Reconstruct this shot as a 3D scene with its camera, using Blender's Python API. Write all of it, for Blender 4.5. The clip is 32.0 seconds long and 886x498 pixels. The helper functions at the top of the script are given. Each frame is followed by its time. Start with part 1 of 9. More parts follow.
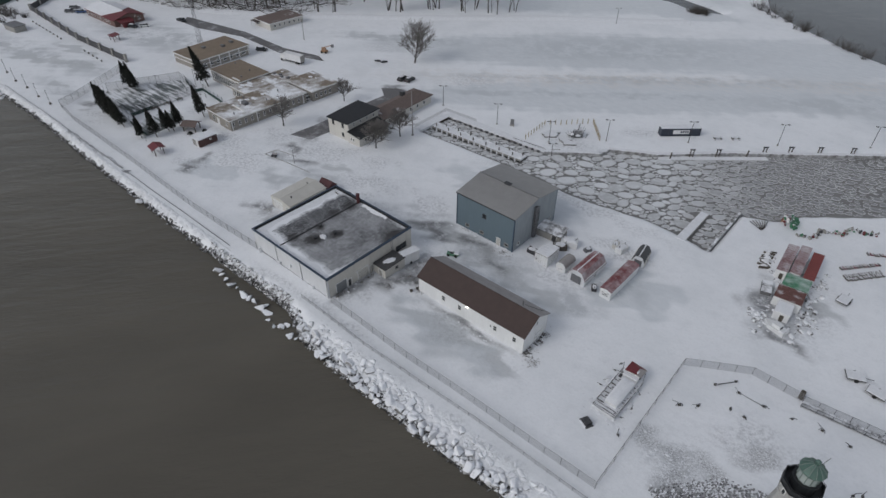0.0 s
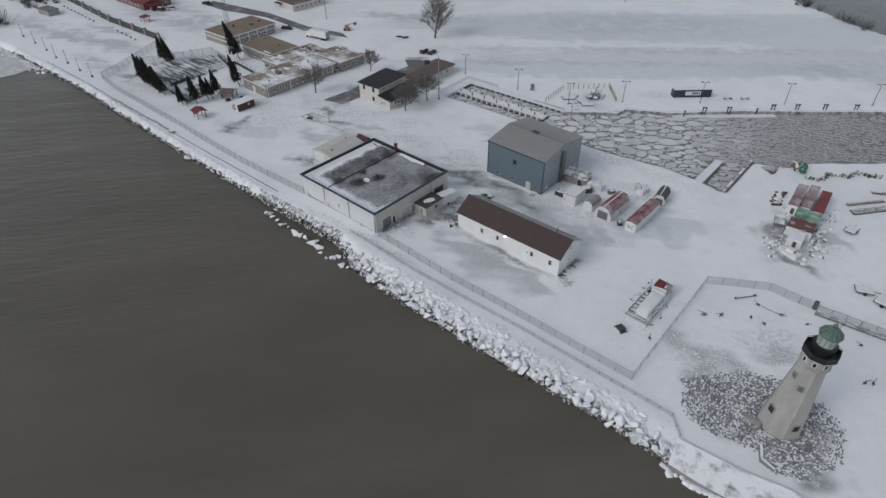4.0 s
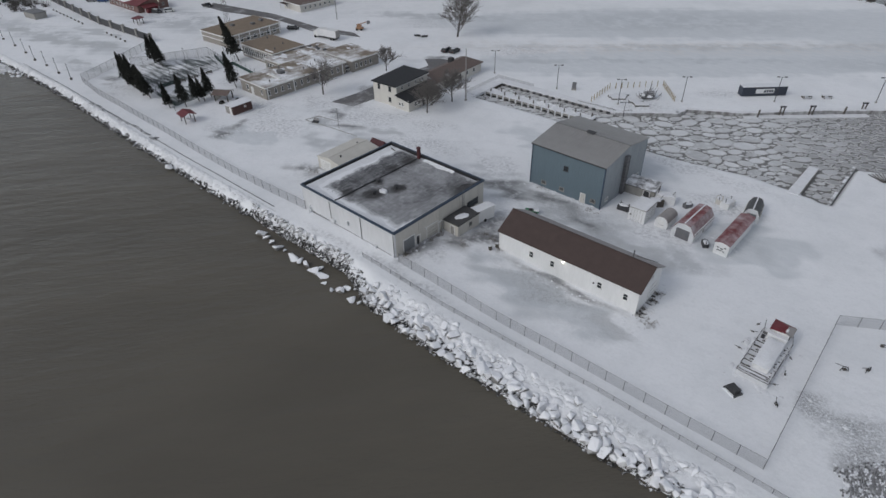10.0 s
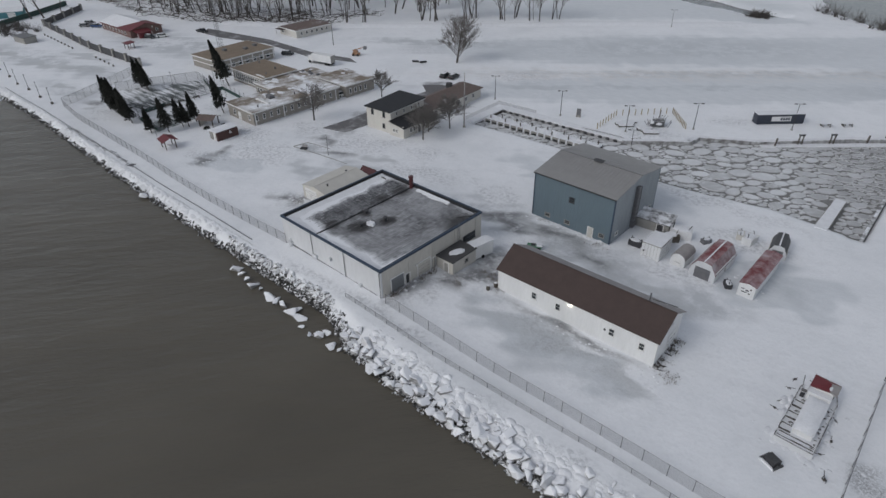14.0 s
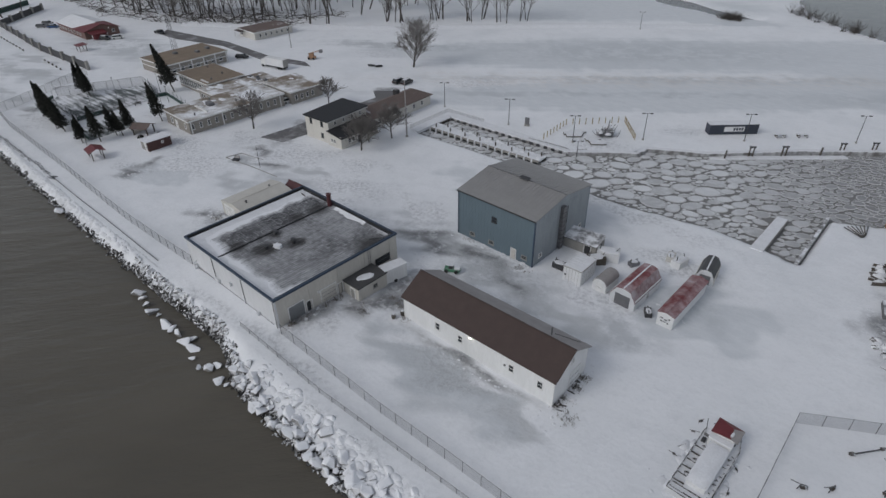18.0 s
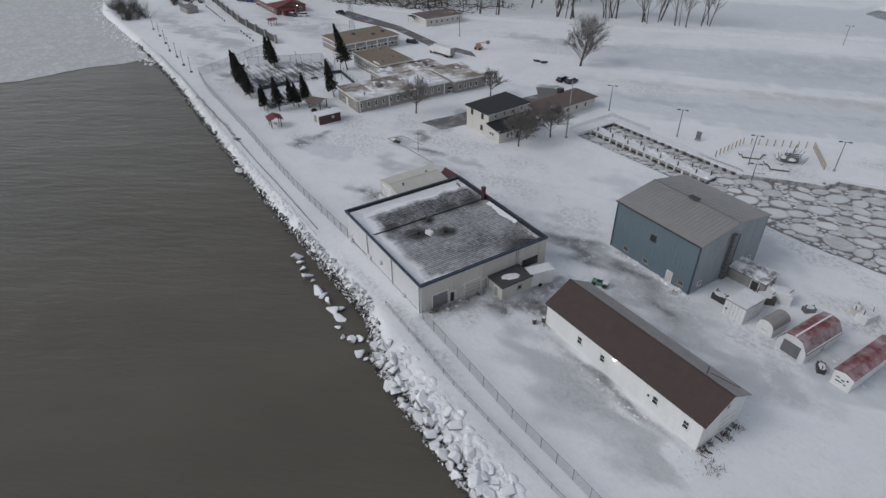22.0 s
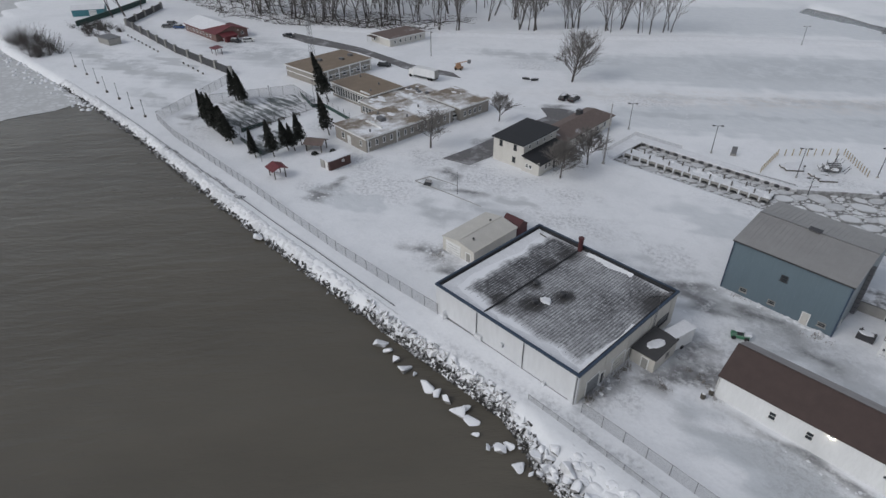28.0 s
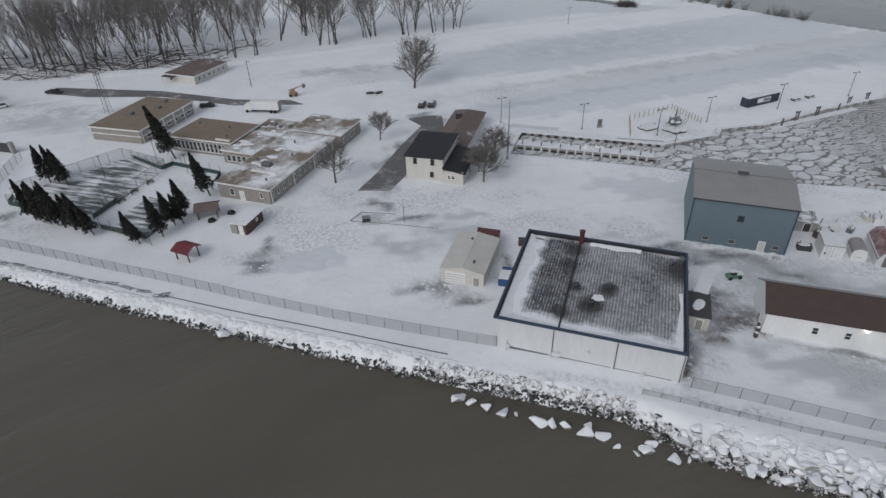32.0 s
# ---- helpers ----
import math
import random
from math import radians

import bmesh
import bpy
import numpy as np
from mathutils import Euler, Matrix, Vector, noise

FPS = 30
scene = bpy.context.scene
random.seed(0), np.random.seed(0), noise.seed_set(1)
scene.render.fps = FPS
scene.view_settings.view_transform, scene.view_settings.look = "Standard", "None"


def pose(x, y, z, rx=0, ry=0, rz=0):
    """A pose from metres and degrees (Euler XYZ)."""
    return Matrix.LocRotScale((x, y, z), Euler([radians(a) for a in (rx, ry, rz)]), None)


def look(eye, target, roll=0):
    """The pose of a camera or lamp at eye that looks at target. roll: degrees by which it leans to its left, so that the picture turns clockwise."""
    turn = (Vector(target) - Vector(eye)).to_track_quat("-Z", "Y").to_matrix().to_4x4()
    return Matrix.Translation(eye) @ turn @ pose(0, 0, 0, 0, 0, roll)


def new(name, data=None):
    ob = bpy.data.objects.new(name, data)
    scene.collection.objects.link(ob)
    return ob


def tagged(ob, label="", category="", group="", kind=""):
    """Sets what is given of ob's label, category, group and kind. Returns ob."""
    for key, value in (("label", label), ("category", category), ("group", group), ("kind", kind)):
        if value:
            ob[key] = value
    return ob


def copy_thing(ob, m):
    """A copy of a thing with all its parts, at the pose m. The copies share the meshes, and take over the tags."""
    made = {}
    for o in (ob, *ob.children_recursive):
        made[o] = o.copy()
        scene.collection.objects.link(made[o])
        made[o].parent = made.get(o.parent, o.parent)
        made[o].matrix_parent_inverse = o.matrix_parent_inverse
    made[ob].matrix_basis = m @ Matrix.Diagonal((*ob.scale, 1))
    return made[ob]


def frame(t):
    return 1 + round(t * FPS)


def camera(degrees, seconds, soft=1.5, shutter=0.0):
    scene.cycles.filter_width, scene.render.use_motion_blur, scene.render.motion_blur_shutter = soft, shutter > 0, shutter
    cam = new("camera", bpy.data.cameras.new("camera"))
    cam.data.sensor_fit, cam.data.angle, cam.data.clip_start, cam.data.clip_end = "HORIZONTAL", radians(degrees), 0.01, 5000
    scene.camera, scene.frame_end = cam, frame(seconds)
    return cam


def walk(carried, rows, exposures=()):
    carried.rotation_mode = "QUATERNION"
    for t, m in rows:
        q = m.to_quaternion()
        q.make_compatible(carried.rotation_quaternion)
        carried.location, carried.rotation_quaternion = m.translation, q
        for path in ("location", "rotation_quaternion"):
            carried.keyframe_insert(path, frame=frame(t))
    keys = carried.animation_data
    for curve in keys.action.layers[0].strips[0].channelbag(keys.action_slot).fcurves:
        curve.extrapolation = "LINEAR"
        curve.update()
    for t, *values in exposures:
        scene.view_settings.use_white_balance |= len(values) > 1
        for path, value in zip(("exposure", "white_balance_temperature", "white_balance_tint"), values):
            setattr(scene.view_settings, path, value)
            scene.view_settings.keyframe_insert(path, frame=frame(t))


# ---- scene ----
cam = camera(74.3, 32.0)
PATH = [
    (0, (76.745, -55.891, 88.753), (75.761, -54.675, 87.507), 0.5),
    (0.5, (77.241, -57.791, 87.085), (76.258, -56.574, 85.838), 0.4),
    (1, (77.784, -60.173, 85.163), (76.8, -58.955, 83.919), 0.3),
    (1.5, (78.237, -63.053, 83.751), (77.254, -61.833, 82.507), 0.2),
    (2, (79.091, -66.208, 82.597), (78.107, -64.987, 81.356), 0.1),
    (2.5, (80.078, -70.103, 82.012), (79.095, -68.879, 80.773), -0.0),
    (4.5, (81.062, -75.347, 83.335), (80.071, -74.128, 82.098), -0.3),
    (5, (80.213, -75.127, 82.54), (79.221, -73.913, 81.299), -0.5),
    (5.5, (79.326, -74.979, 80.193), (78.33, -73.767, 78.952), -0.6),
    (6, (78.645, -74.717, 77.324), (77.643, -73.51, 76.083), -0.9),
    (6.5, (77.477, -74.02, 75.036), (76.474, -72.814, 73.795), -0.9),
    (7, (75.471, -71.818, 74.06), (74.468, -70.614, 72.818), -0.9),
    (7.5, (72.886, -68.691, 74.362), (71.859, -67.464, 73.163), -1.0),
    (8, (70.188, -65.195, 74.247), (69.152, -63.965, 73.059), -1.1),
    (8.5, (67.679, -62.697, 73.533), (66.64, -61.467, 72.345), -1.2),
    (9, (65.388, -60.997, 71.907), (64.347, -59.768, 70.721), -1.2),
    (9.5, (63.493, -59.952, 69.289), (62.45, -58.723, 68.104), -1.1),
    (10, (61.96, -59.34, 66.047), (60.916, -58.111, 64.865), -1.1),
    (10.5, (61.096, -59.122, 63.128), (60.05, -57.894, 61.946), -1.1),
    (11, (60.8, -59.013, 61.109), (59.754, -57.785, 59.927), -1.0),
    (11.5, (59.924, -57.906, 60.685), (58.877, -56.678, 59.504), -1.1),
    (12, (58.893, -56.685, 60.85), (57.813, -55.417, 59.743), -1.0),
    (12.5, (57.784, -55.523, 60.694), (56.697, -54.247, 59.603), -0.9),
    (13, (56.882, -54.26, 60.637), (55.793, -52.985, 59.547), -1.0),
    (13.5, (56.497, -52.655, 60.783), (55.411, -51.383, 59.687), -0.9),
    (15.5, (59.573, -42.813, 61.311), (58.49, -41.552, 60.199), -0.9),
    (16, (61.18, -39.931, 61.323), (60.097, -38.672, 60.209), -0.9),
    (16.5, (63.093, -37.353, 61.449), (62.011, -36.092, 60.336), -0.9),
    (17, (64.295, -35.552, 61.824), (63.214, -34.29, 60.712), -0.9),
    (17.5, (64.421, -35.062, 61.845), (63.342, -33.798, 60.733), -0.8),
    (18, (63.799, -35.423, 61.871), (62.722, -34.158, 60.757), -0.7),
    (18.5, (62.918, -35.915, 61.818), (61.844, -34.65, 60.702), -0.7),
    (19, (62.085, -36.311, 61.898), (61.009, -35.05, 60.78), -0.6),
    (19.5, (61.489, -36.437, 61.821), (60.356, -35.229, 60.701), -0.5),
    (20, (61.031, -36.409, 61.662), (59.844, -35.254, 60.541), -0.4),
    (20.5, (60.616, -36.455, 61.619), (59.381, -35.353, 60.496), -0.4),
    (21, (60.315, -36.726, 61.723), (59.039, -35.674, 60.599), -0.3),
    (21.5, (60.025, -36.867, 61.884), (58.709, -35.868, 60.758), -0.3),
    (22, (59.77, -37.102, 62.046), (58.415, -36.16, 60.916), -0.3),
    (22.5, (59.503, -36.937, 61.908), (58.132, -36.016, 60.781), -0.3),
    (23, (58.407, -36.183, 61.991), (57.034, -35.262, 60.865), -0.4),
    (23.5, (56.215, -34.774, 62.14), (54.843, -33.854, 61.014), -0.4),
    (24, (53.27, -32.874, 62.003), (51.895, -31.952, 60.88), -0.4),
    (24.5, (50.192, -32.085, 62.019), (48.818, -31.161, 60.898), -0.2),
    (25, (46.964, -32.754, 62.213), (45.59, -31.828, 61.092), -0.2),
    (25.5, (43.656, -34.352, 62.242), (42.281, -33.426, 61.123), -0.2),
    (26, (40.633, -36.596, 62.171), (39.262, -35.662, 61.054), -0.1),
    (26.5, (36.981, -39.473, 61.995), (35.656, -38.472, 60.88), -0.2),
    (28.5, (20.315, -53.185, 62.387), (19.202, -51.953, 61.271), -0.4),
    (29, (15.74, -56.381, 62.655), (14.691, -55.096, 61.538), -0.5),
    (29.5, (11.022, -59.286, 62.535), (10.065, -57.93, 61.419), -0.7),
    (30, (5.847, -62.143, 62.582), (4.938, -60.754, 61.466), -0.8),
    (30.5, (0.699, -64.752, 62.587), (-0.212, -63.362, 61.474), -0.8),
    (31, (-4.375, -65.8, 62.41), (-5.104, -64.303, 61.302), -1.0),
    (31.5, (-9.087, -65.104, 63.055), (-9.591, -63.52, 61.943), -1.5),
    (32, (-14.315, -64.283, 63.494), (-14.806, -62.694, 62.384), -1.6),
]
walk(cam, [(t, look(e, g, r)) for t, e, g, r in PATH],
     [(0, -0.05), (2, -0.02), (5, 0.05), (9, 0.02), (13, 0.02), (16, -0.11), (20, -0.11), (22, 0.02), (26, 0.07), (29, 0.08), (32, 0.04)])

# ---- light ----
world = bpy.data.worlds.new("overcast_sky")
scene.world = world
world.use_nodes = True
wn, wl = world.node_tree.nodes, world.node_tree.links
sky = wn.new("ShaderNodeTexSky")
sky.sky_type, sky.sun_disc = "NISHITA", False
sky.sun_elevation, sky.sun_rotation = radians(38), radians(200)
pale = wn.new("ShaderNodeHueSaturation")
pale.inputs["Saturation"].default_value = 0.38
wl.new(sky.outputs["Color"], pale.inputs["Color"])
wl.new(pale.outputs["Color"], wn["Background"].inputs["Color"])
wn["Background"].inputs["Strength"].default_value = 0.12
sun = new("sun", bpy.data.lights.new("sun", "SUN"))
sun.data.energy, sun.data.angle, sun.data.color = 0.7, radians(25), (1.0, 0.985, 0.955)
sun.rotation_euler = (radians(52), 0, radians(-20))

# ---- materials ----
def mat(name, rough=0.8, metal=0.0):
    m = bpy.data.materials.new(name)
    m.use_nodes = True
    bs = m.node_tree.nodes["Principled BSDF"]
    bs.inputs["Roughness"].default_value = rough
    bs.inputs["Metallic"].default_value = metal
    return m, m.node_tree.nodes, m.node_tree.links, bs


def coords(n, l, scale=(1, 1, 1), world_space=False):
    mp = n.new("ShaderNodeMapping")
    mp.inputs["Scale"].default_value = scale
    if world_space:
        g = n.new("ShaderNodeNewGeometry")
        l.new(g.outputs["Position"], mp.inputs["Vector"])
    else:
        tc = n.new("ShaderNodeTexCoord")
        l.new(tc.outputs["Object"], mp.inputs["Vector"])
    return mp.outputs["Vector"]


def noise_tex(n, l, vec, scale, detail=4.0, rough=0.6):
    t = n.new("ShaderNodeTexNoise")
    t.inputs["Scale"].default_value, t.inputs["Detail"].default_value = scale, detail
    t.inputs["Roughness"].default_value = rough
    l.new(vec, t.inputs["Vector"])
    return t.outputs["Fac"]


def ramp(n, l, fac, lo, hi, a=0.0, b=1.0):
    r = n.new("ShaderNodeMapRange")
    r.inputs["From Min"].default_value, r.inputs["From Max"].default_value = lo, hi
    r.inputs["To Min"].default_value, r.inputs["To Max"].default_value = a, b
    l.new(fac, r.inputs["Value"])
    return r.outputs["Result"]


def mixc(n, l, fac, a, b):
    m = n.new("ShaderNodeMix")
    m.data_type = "RGBA"
    for k, v in ((0, fac), (6, a), (7, b)):
        if isinstance(v, (int, float)):
            m.inputs[k].default_value = v
        elif isinstance(v, tuple):
            m.inputs[k].default_value = (*v, 1) if len(v) == 3 else v
        else:
            l.new(v, m.inputs[k])
    return m.outputs[2]


def math_node(n, l, op, a, b=0.0):
    m = n.new("ShaderNodeMath")
    m.operation = op
    for k, v in ((0, a), (1, b)):
        if isinstance(v, (int, float)):
            m.inputs[k].default_value = v
        else:
            l.new(v, m.inputs[k])
    return m.outputs[0]


def bump(n, l, bs, h, strength=0.3, dist=0.05):
    b = n.new("ShaderNodeBump")
    b.inputs["Strength"].default_value, b.inputs["Distance"].default_value = strength, dist
    l.new(h, b.inputs["Height"])
    l.new(b.outputs["Normal"], bs.inputs["Normal"])


def painted(name, col, dark=0.75, rough=0.7, scale=1.2, grain=9.0, metal=0.0, vary=0.0, streak=False):
    """A worn painted or raw surface: broad stains and fine grain; streak: stains run down."""
    m, n, l, bs = mat(name, rough, metal)
    v = coords(n, l, (1, 1, 0.25) if streak else (1, 1, 1))
    f = ramp(n, l, noise_tex(n, l, v, scale, 5), 0.3, 0.7)
    g = ramp(n, l, noise_tex(n, l, v, grain, 3), 0.35, 0.7, 0.0, 0.5)
    low = tuple(c * dark for c in col)
    c = mixc(n, l, g, mixc(n, l, f, low, col), tuple(x * dark * 0.9 for x in col))
    if vary:
        oi = n.new("ShaderNodeObjectInfo")
        c = mixc(n, l, ramp(n, l, oi.outputs["Random"], 0, 1, 0, vary), c, tuple(x * 0.5 for x in col))
    l.new(c, bs.inputs["Base Color"])
    bump(n, l, bs, noise_tex(n, l, v, grain, 3), 0.25, 0.03)
    return m


SNOW = (0.80, 0.81, 0.84)
ICE = (0.50, 0.52, 0.55)


def snow_over(name, col, lo=0.35, hi=0.6, amount=(0.42, 0.58), scale=0.6, rough=0.8, ribs=0.0, rib_axis="X"):
    """Something dark with snow that lies on its upward faces in patches."""
    m, n, l, bs = mat(name, rough)
    v = coords(n, l)
    g = n.new("ShaderNodeNewGeometry")
    s = n.new("ShaderNodeSeparateXYZ")
    l.new(g.outputs["Normal"], s.inputs[0])
    up = ramp(n, l, s.outputs["Z"], lo, hi)
    patch = ramp(n, l, noise_tex(n, l, v, scale, 6, 0.65), *amount)
    fac = math_node(n, l, "MULTIPLY", up, patch)
    st = ramp(n, l, noise_tex(n, l, v, 2.5, 4), 0.3, 0.7)
    base = mixc(n, l, st, tuple(c * 0.7 for c in col), col)
    l.new(mixc(n, l, fac, base, SNOW), bs.inputs["Base Color"])
    h = noise_tex(n, l, v, 6, 4)
    bump(n, l, bs, h, 0.35, 0.06)
    return m


def ground_material():
    """Wind-packed snow, thin over ice and asphalt in places."""
    m, n, l, bs = mat("snow_ground", 0.75)
    v = coords(n, l, (1, 1, 0), True)

    def mask(name):
        a = n.new("ShaderNodeAttribute")
        a.attribute_name = name
        return a.outputs["Fac"]

    streak = noise_tex(n, l, coords(n, l, (0.5, 1.15, 0), True), 0.5, 7, 0.68)
    broad = noise_tex(n, l, v, 0.06, 5, 0.6)
    fine = noise_tex(n, l, v, 1.7, 6, 0.7)
    base = mixc(n, l, ramp(n, l, broad, 0.45, 0.7), (0.81, 0.82, 0.845), (0.73, 0.745, 0.77))
    base = mixc(n, l, ramp(n, l, fine, 0.5, 0.8, 0, 0.45), base, (0.62, 0.64, 0.67))
    base = mixc(n, l, ramp(n, l, noise_tex(n, l, v, 0.33, 9, 0.75), 0.5, 0.7, 0, 0.4), base, (0.64, 0.655, 0.68))
    # thin, icy snow: shed yard, old pools on the field, the flats by the far fence
    icy = mask("icy")
    pool = noise_tex(n, l, v, 0.22, 9, 0.72)
    icy = math_node(n, l, "MULTIPLY", icy, ramp(n, l, math_node(n, l, "ADD", pool, math_node(n, l, "MULTIPLY", broad, 0.8)), 0.77, 0.95, 0.15, 0.85))
    base = mixc(n, l, icy, base, (0.49, 0.508, 0.53))
    # old pools frozen over and swept clear: grey ice with ragged edges
    rag = math_node(n, l, "ADD", noise_tex(n, l, coords(n, l, (0.6, 1.0, 0), True), 0.3, 8, 0.72), math_node(n, l, "MULTIPLY", fine, 0.35))
    pools = ramp(n, l, math_node(n, l, "ADD", mask("pool"), rag), 0.92, 1.42, 0, 0.68)
    base = mixc(n, l, math_node(n, l, "MULTIPLY", pools, ramp(n, l, mask("pool"), 0.02, 0.2)), base, mixc(n, l, fine, (0.40, 0.415, 0.43), (0.54, 0.555, 0.57)))
    # wide wind-swept ice on the field, only a little greyer than the snow
    swept = math_node(n, l, "MULTIPLY", ramp(n, l, mask("swept"), 0.0, 0.3), ramp(n, l, math_node(n, l, "ADD", streak, math_node(n, l, "MULTIPLY", broad, 0.6)), 0.55, 0.95, 0.75, 0.4))
    base = mixc(n, l, swept, base, (0.53, 0.56, 0.59))
    # bare wet asphalt and dirt showing through
    bare = math_node(n, l, "MULTIPLY", mask("bare"), ramp(n, l, math_node(n, l, "ADD", noise_tex(n, l, v, 0.45, 8, 0.7), math_node(n, l, "MULTIPLY", fine, 0.5)), 0.53, 0.78, 0, 0.92))
    base = mixc(n, l, bare, base, mixc(n, l, fine, (0.07, 0.07, 0.075), (0.23, 0.23, 0.24)))
    # rough broken snow with straw and gravel round the lighthouse
    grit = noise_tex(n, l, v, 3.2, 5, 0.8)
    gr = math_node(n, l, "MULTIPLY", mask("grit"), ramp(n, l, grit, 0.44, 0.56, 0, 0.8))
    base = mixc(n, l, gr, base, (0.22, 0.22, 0.23))
    # trodden and wind-broken snow: lumps and hollows
    lump = noise_tex(n, l, v, 1.15, 5, 0.7)
    lump2 = noise_tex(n, l, v, 0.5, 3, 0.5)
    tread = math_node(n, l, "MULTIPLY", mask("rough"), ramp(n, l, lump, 0.44, 0.62))
    base = mixc(n, l, math_node(n, l, "MULTIPLY", tread, 0.62), base, (0.40, 0.41, 0.43))
    tan = math_node(n, l, "MULTIPLY", mask("tan"), ramp(n, l, streak, 0.4, 0.7, 0, 0.55))
    base = mixc(n, l, tan, base, (0.66, 0.60, 0.55))
    l.new(base, bs.inputs["Base Color"])
    h = math_node(n, l, "ADD", math_node(n, l, "MULTIPLY", streak, 0.45), math_node(n, l, "MULTIPLY", fine, 0.3))
    h = math_node(n, l, "ADD", h, math_node(n, l, "MULTIPLY", math_node(n, l, "ADD", tread, lump2), 0.45))
    bump(n, l, bs, h, 0.55, 0.28)
    return m


ROUGH = [(-34, 50, 6, 5, 60), (-51, 120, 9, 3, 20), (4, -2.6, 16, 1.2, -2), (-14, -2.9, 12, 1.0, -2), (46, -7.0, 26, 1.6, -1), (20, -6.6, 10, 1.4, 0), (-40, 13.5, 7, 5, 20), (-9, 42.5, 9, 4, -20), (-28, 41, 12, 5, 20), (-52, 44, 14, 7, 30), (-51, 116, 14, 6, 36), (-100, 122, 12, 7, 20), (72, 11, 7, 6, 30), (82, 23, 10, 5, 20),
         (10, 24, 8, 7, 0), (16, 36, 12, 5, 0), (2, 6, 4, 8, 0), (4, 98, 9, 7, 40), (19, 120, 8, 4, 40), (78, 62, 9, 14, 0), (-76, 14, 7, 5, 0), (-70, 24, 7, 6, 0), (-130, 12, 8, 4, 0),
         (-82, 30, 12, 6, 0), (-66, 26, 10, 7, 20), (-104, 38, 8, 6, 0), (-72, 42, 8, 5, 0), (18, 70, 34, 3, -3), (-58, 36, 8, 5, 0), (-20, 32, 8, 5, 0), (40, 58, 8, 4, 0), (34, 40, 9, 4, 0), (-63, 52, 5, 8, 0), (26, 11, 15, 4, 0)]
ICY = [(26, 8, 15, 5, 0), (40, 34, 8, 5, 20), (8, 34, 14, 6, -8), (-5, 36, 12, 5, 8), (20, 29, 13, 5, 10), (-42, 33, 10, 5, 0),
       (-50, 25, 9, 4, 0), (-215, 22, 45, 8, 8), (-180, 28, 24, 7, 10), (-160, 14, 18, 5, 6), (-190, 62, 40, 9, 5), (-25, 182, 75, 20, 36), (10, 168, 110, 4, 36.5),
       (-110, 130, 30, 6, 25), (-40, 112, 22, 3, 30), (-90, 140, 26, 8, 36), (44, 46, 12, 7, 30), (-175, 72, 40, 8, 0), (-10, 135, 90, 3, 36.5), (70, 190, 60, 10, 36), (130, 240, 80, 14, 36), (-3, 36, 14, 5, 0), (24, 33, 16, 6, -10)]
BARE = [(-2.8, 35.6, 8, 3.2, 20), (8.2, 17.2, 6.5, 4.4, 35), (5.8, 11.0, 3.4, 2.8, 0), (1.2, 6, 1.8, 6.5, 0), (11, 37.6, 8, 1.8, -4), (3, 34.5, 8, 2.0, 0), (7.5, 22, 4.5, 3, 60), (20, 33.5, 5, 1.4, -20), (27, 13.6, 13, 0.9, -1),
        (-40, 14, 6, 3, 30), (-33, 12, 4, 2, 10), (-52, 36, 5, 2, 15), (-60, 40, 5, 2.5, 0), (-29, 23, 2, 5, 0), (-75, 12, 4, 2, 0), (-77, 18, 2, 4, 0),
        (-140, 14, 5, 3, 0), (75, 62, 6, 10, 0), (-64, 62, 5, 20, 4), (-66, 92, 6, 4, 0), (79, 52, 7, 1.5, -20), (78, 5, 5, 6, 0), (86, 6, 9, 8, 0), (92, 1, 6, 5, 0)]
GRIT = [(84.5, 5.8, 12, 8.5, 8), (71, 11.5, 3.5, 3.5, 30), (68, 13, 2.5, 3, 0), (74, 8.5, 4, 2.5, 20), (84, 21, 5, 2.5, 20), (78, 13.5, 4, 2, 0)]
POOL = [(-203, 19.5, 15, 3.6, 12), (-190, 25, 14, 3.4, 15), (-197, 36, 18, 3.2, 8), (-228, 18.5, 13, 3.2, 10), (-166, 15, 6, 2.5, 0), (-176, 31, 9, 2.6, 10), (17, 8.6, 10, 2.4, 0), (29, 10.2, 11, 2.4, 0), (38, 9.8, 5, 2.2, -10), (-4, 34, 8, 3, 10),
        (9, 36.6, 12, 2.6, -4), (18, 31.5, 9, 3.4, 10), (32, 31.5, 10, 3, 0), (6, 18.6, 3.5, 3, 30), (-42, 40, 7, 2.4, 10), (-60, 34, 6, 2.2, 0), (84, 66, 6, 3, 20)]
SWEPT = [(8, 148, 84, 14, 39), (80, 205, 70, 16, 38), (120, 214, 60, 34, 38), (40, 222, 40, 24, 36), (-18, 184, 95, 20, 36), (-75, 242, 80, 26, 36), (-18, 252, 24, 8, 20), (-68, 16, 10, 4, 10), (24, 9, 13, 4, 0), (5, 62, 22, 6, 0), (49, 46, 10, 7, 20)]
TAN = [(-10, 152, 100, 8.5, 36.5), (60, 203, 60, 8, 36.5)]

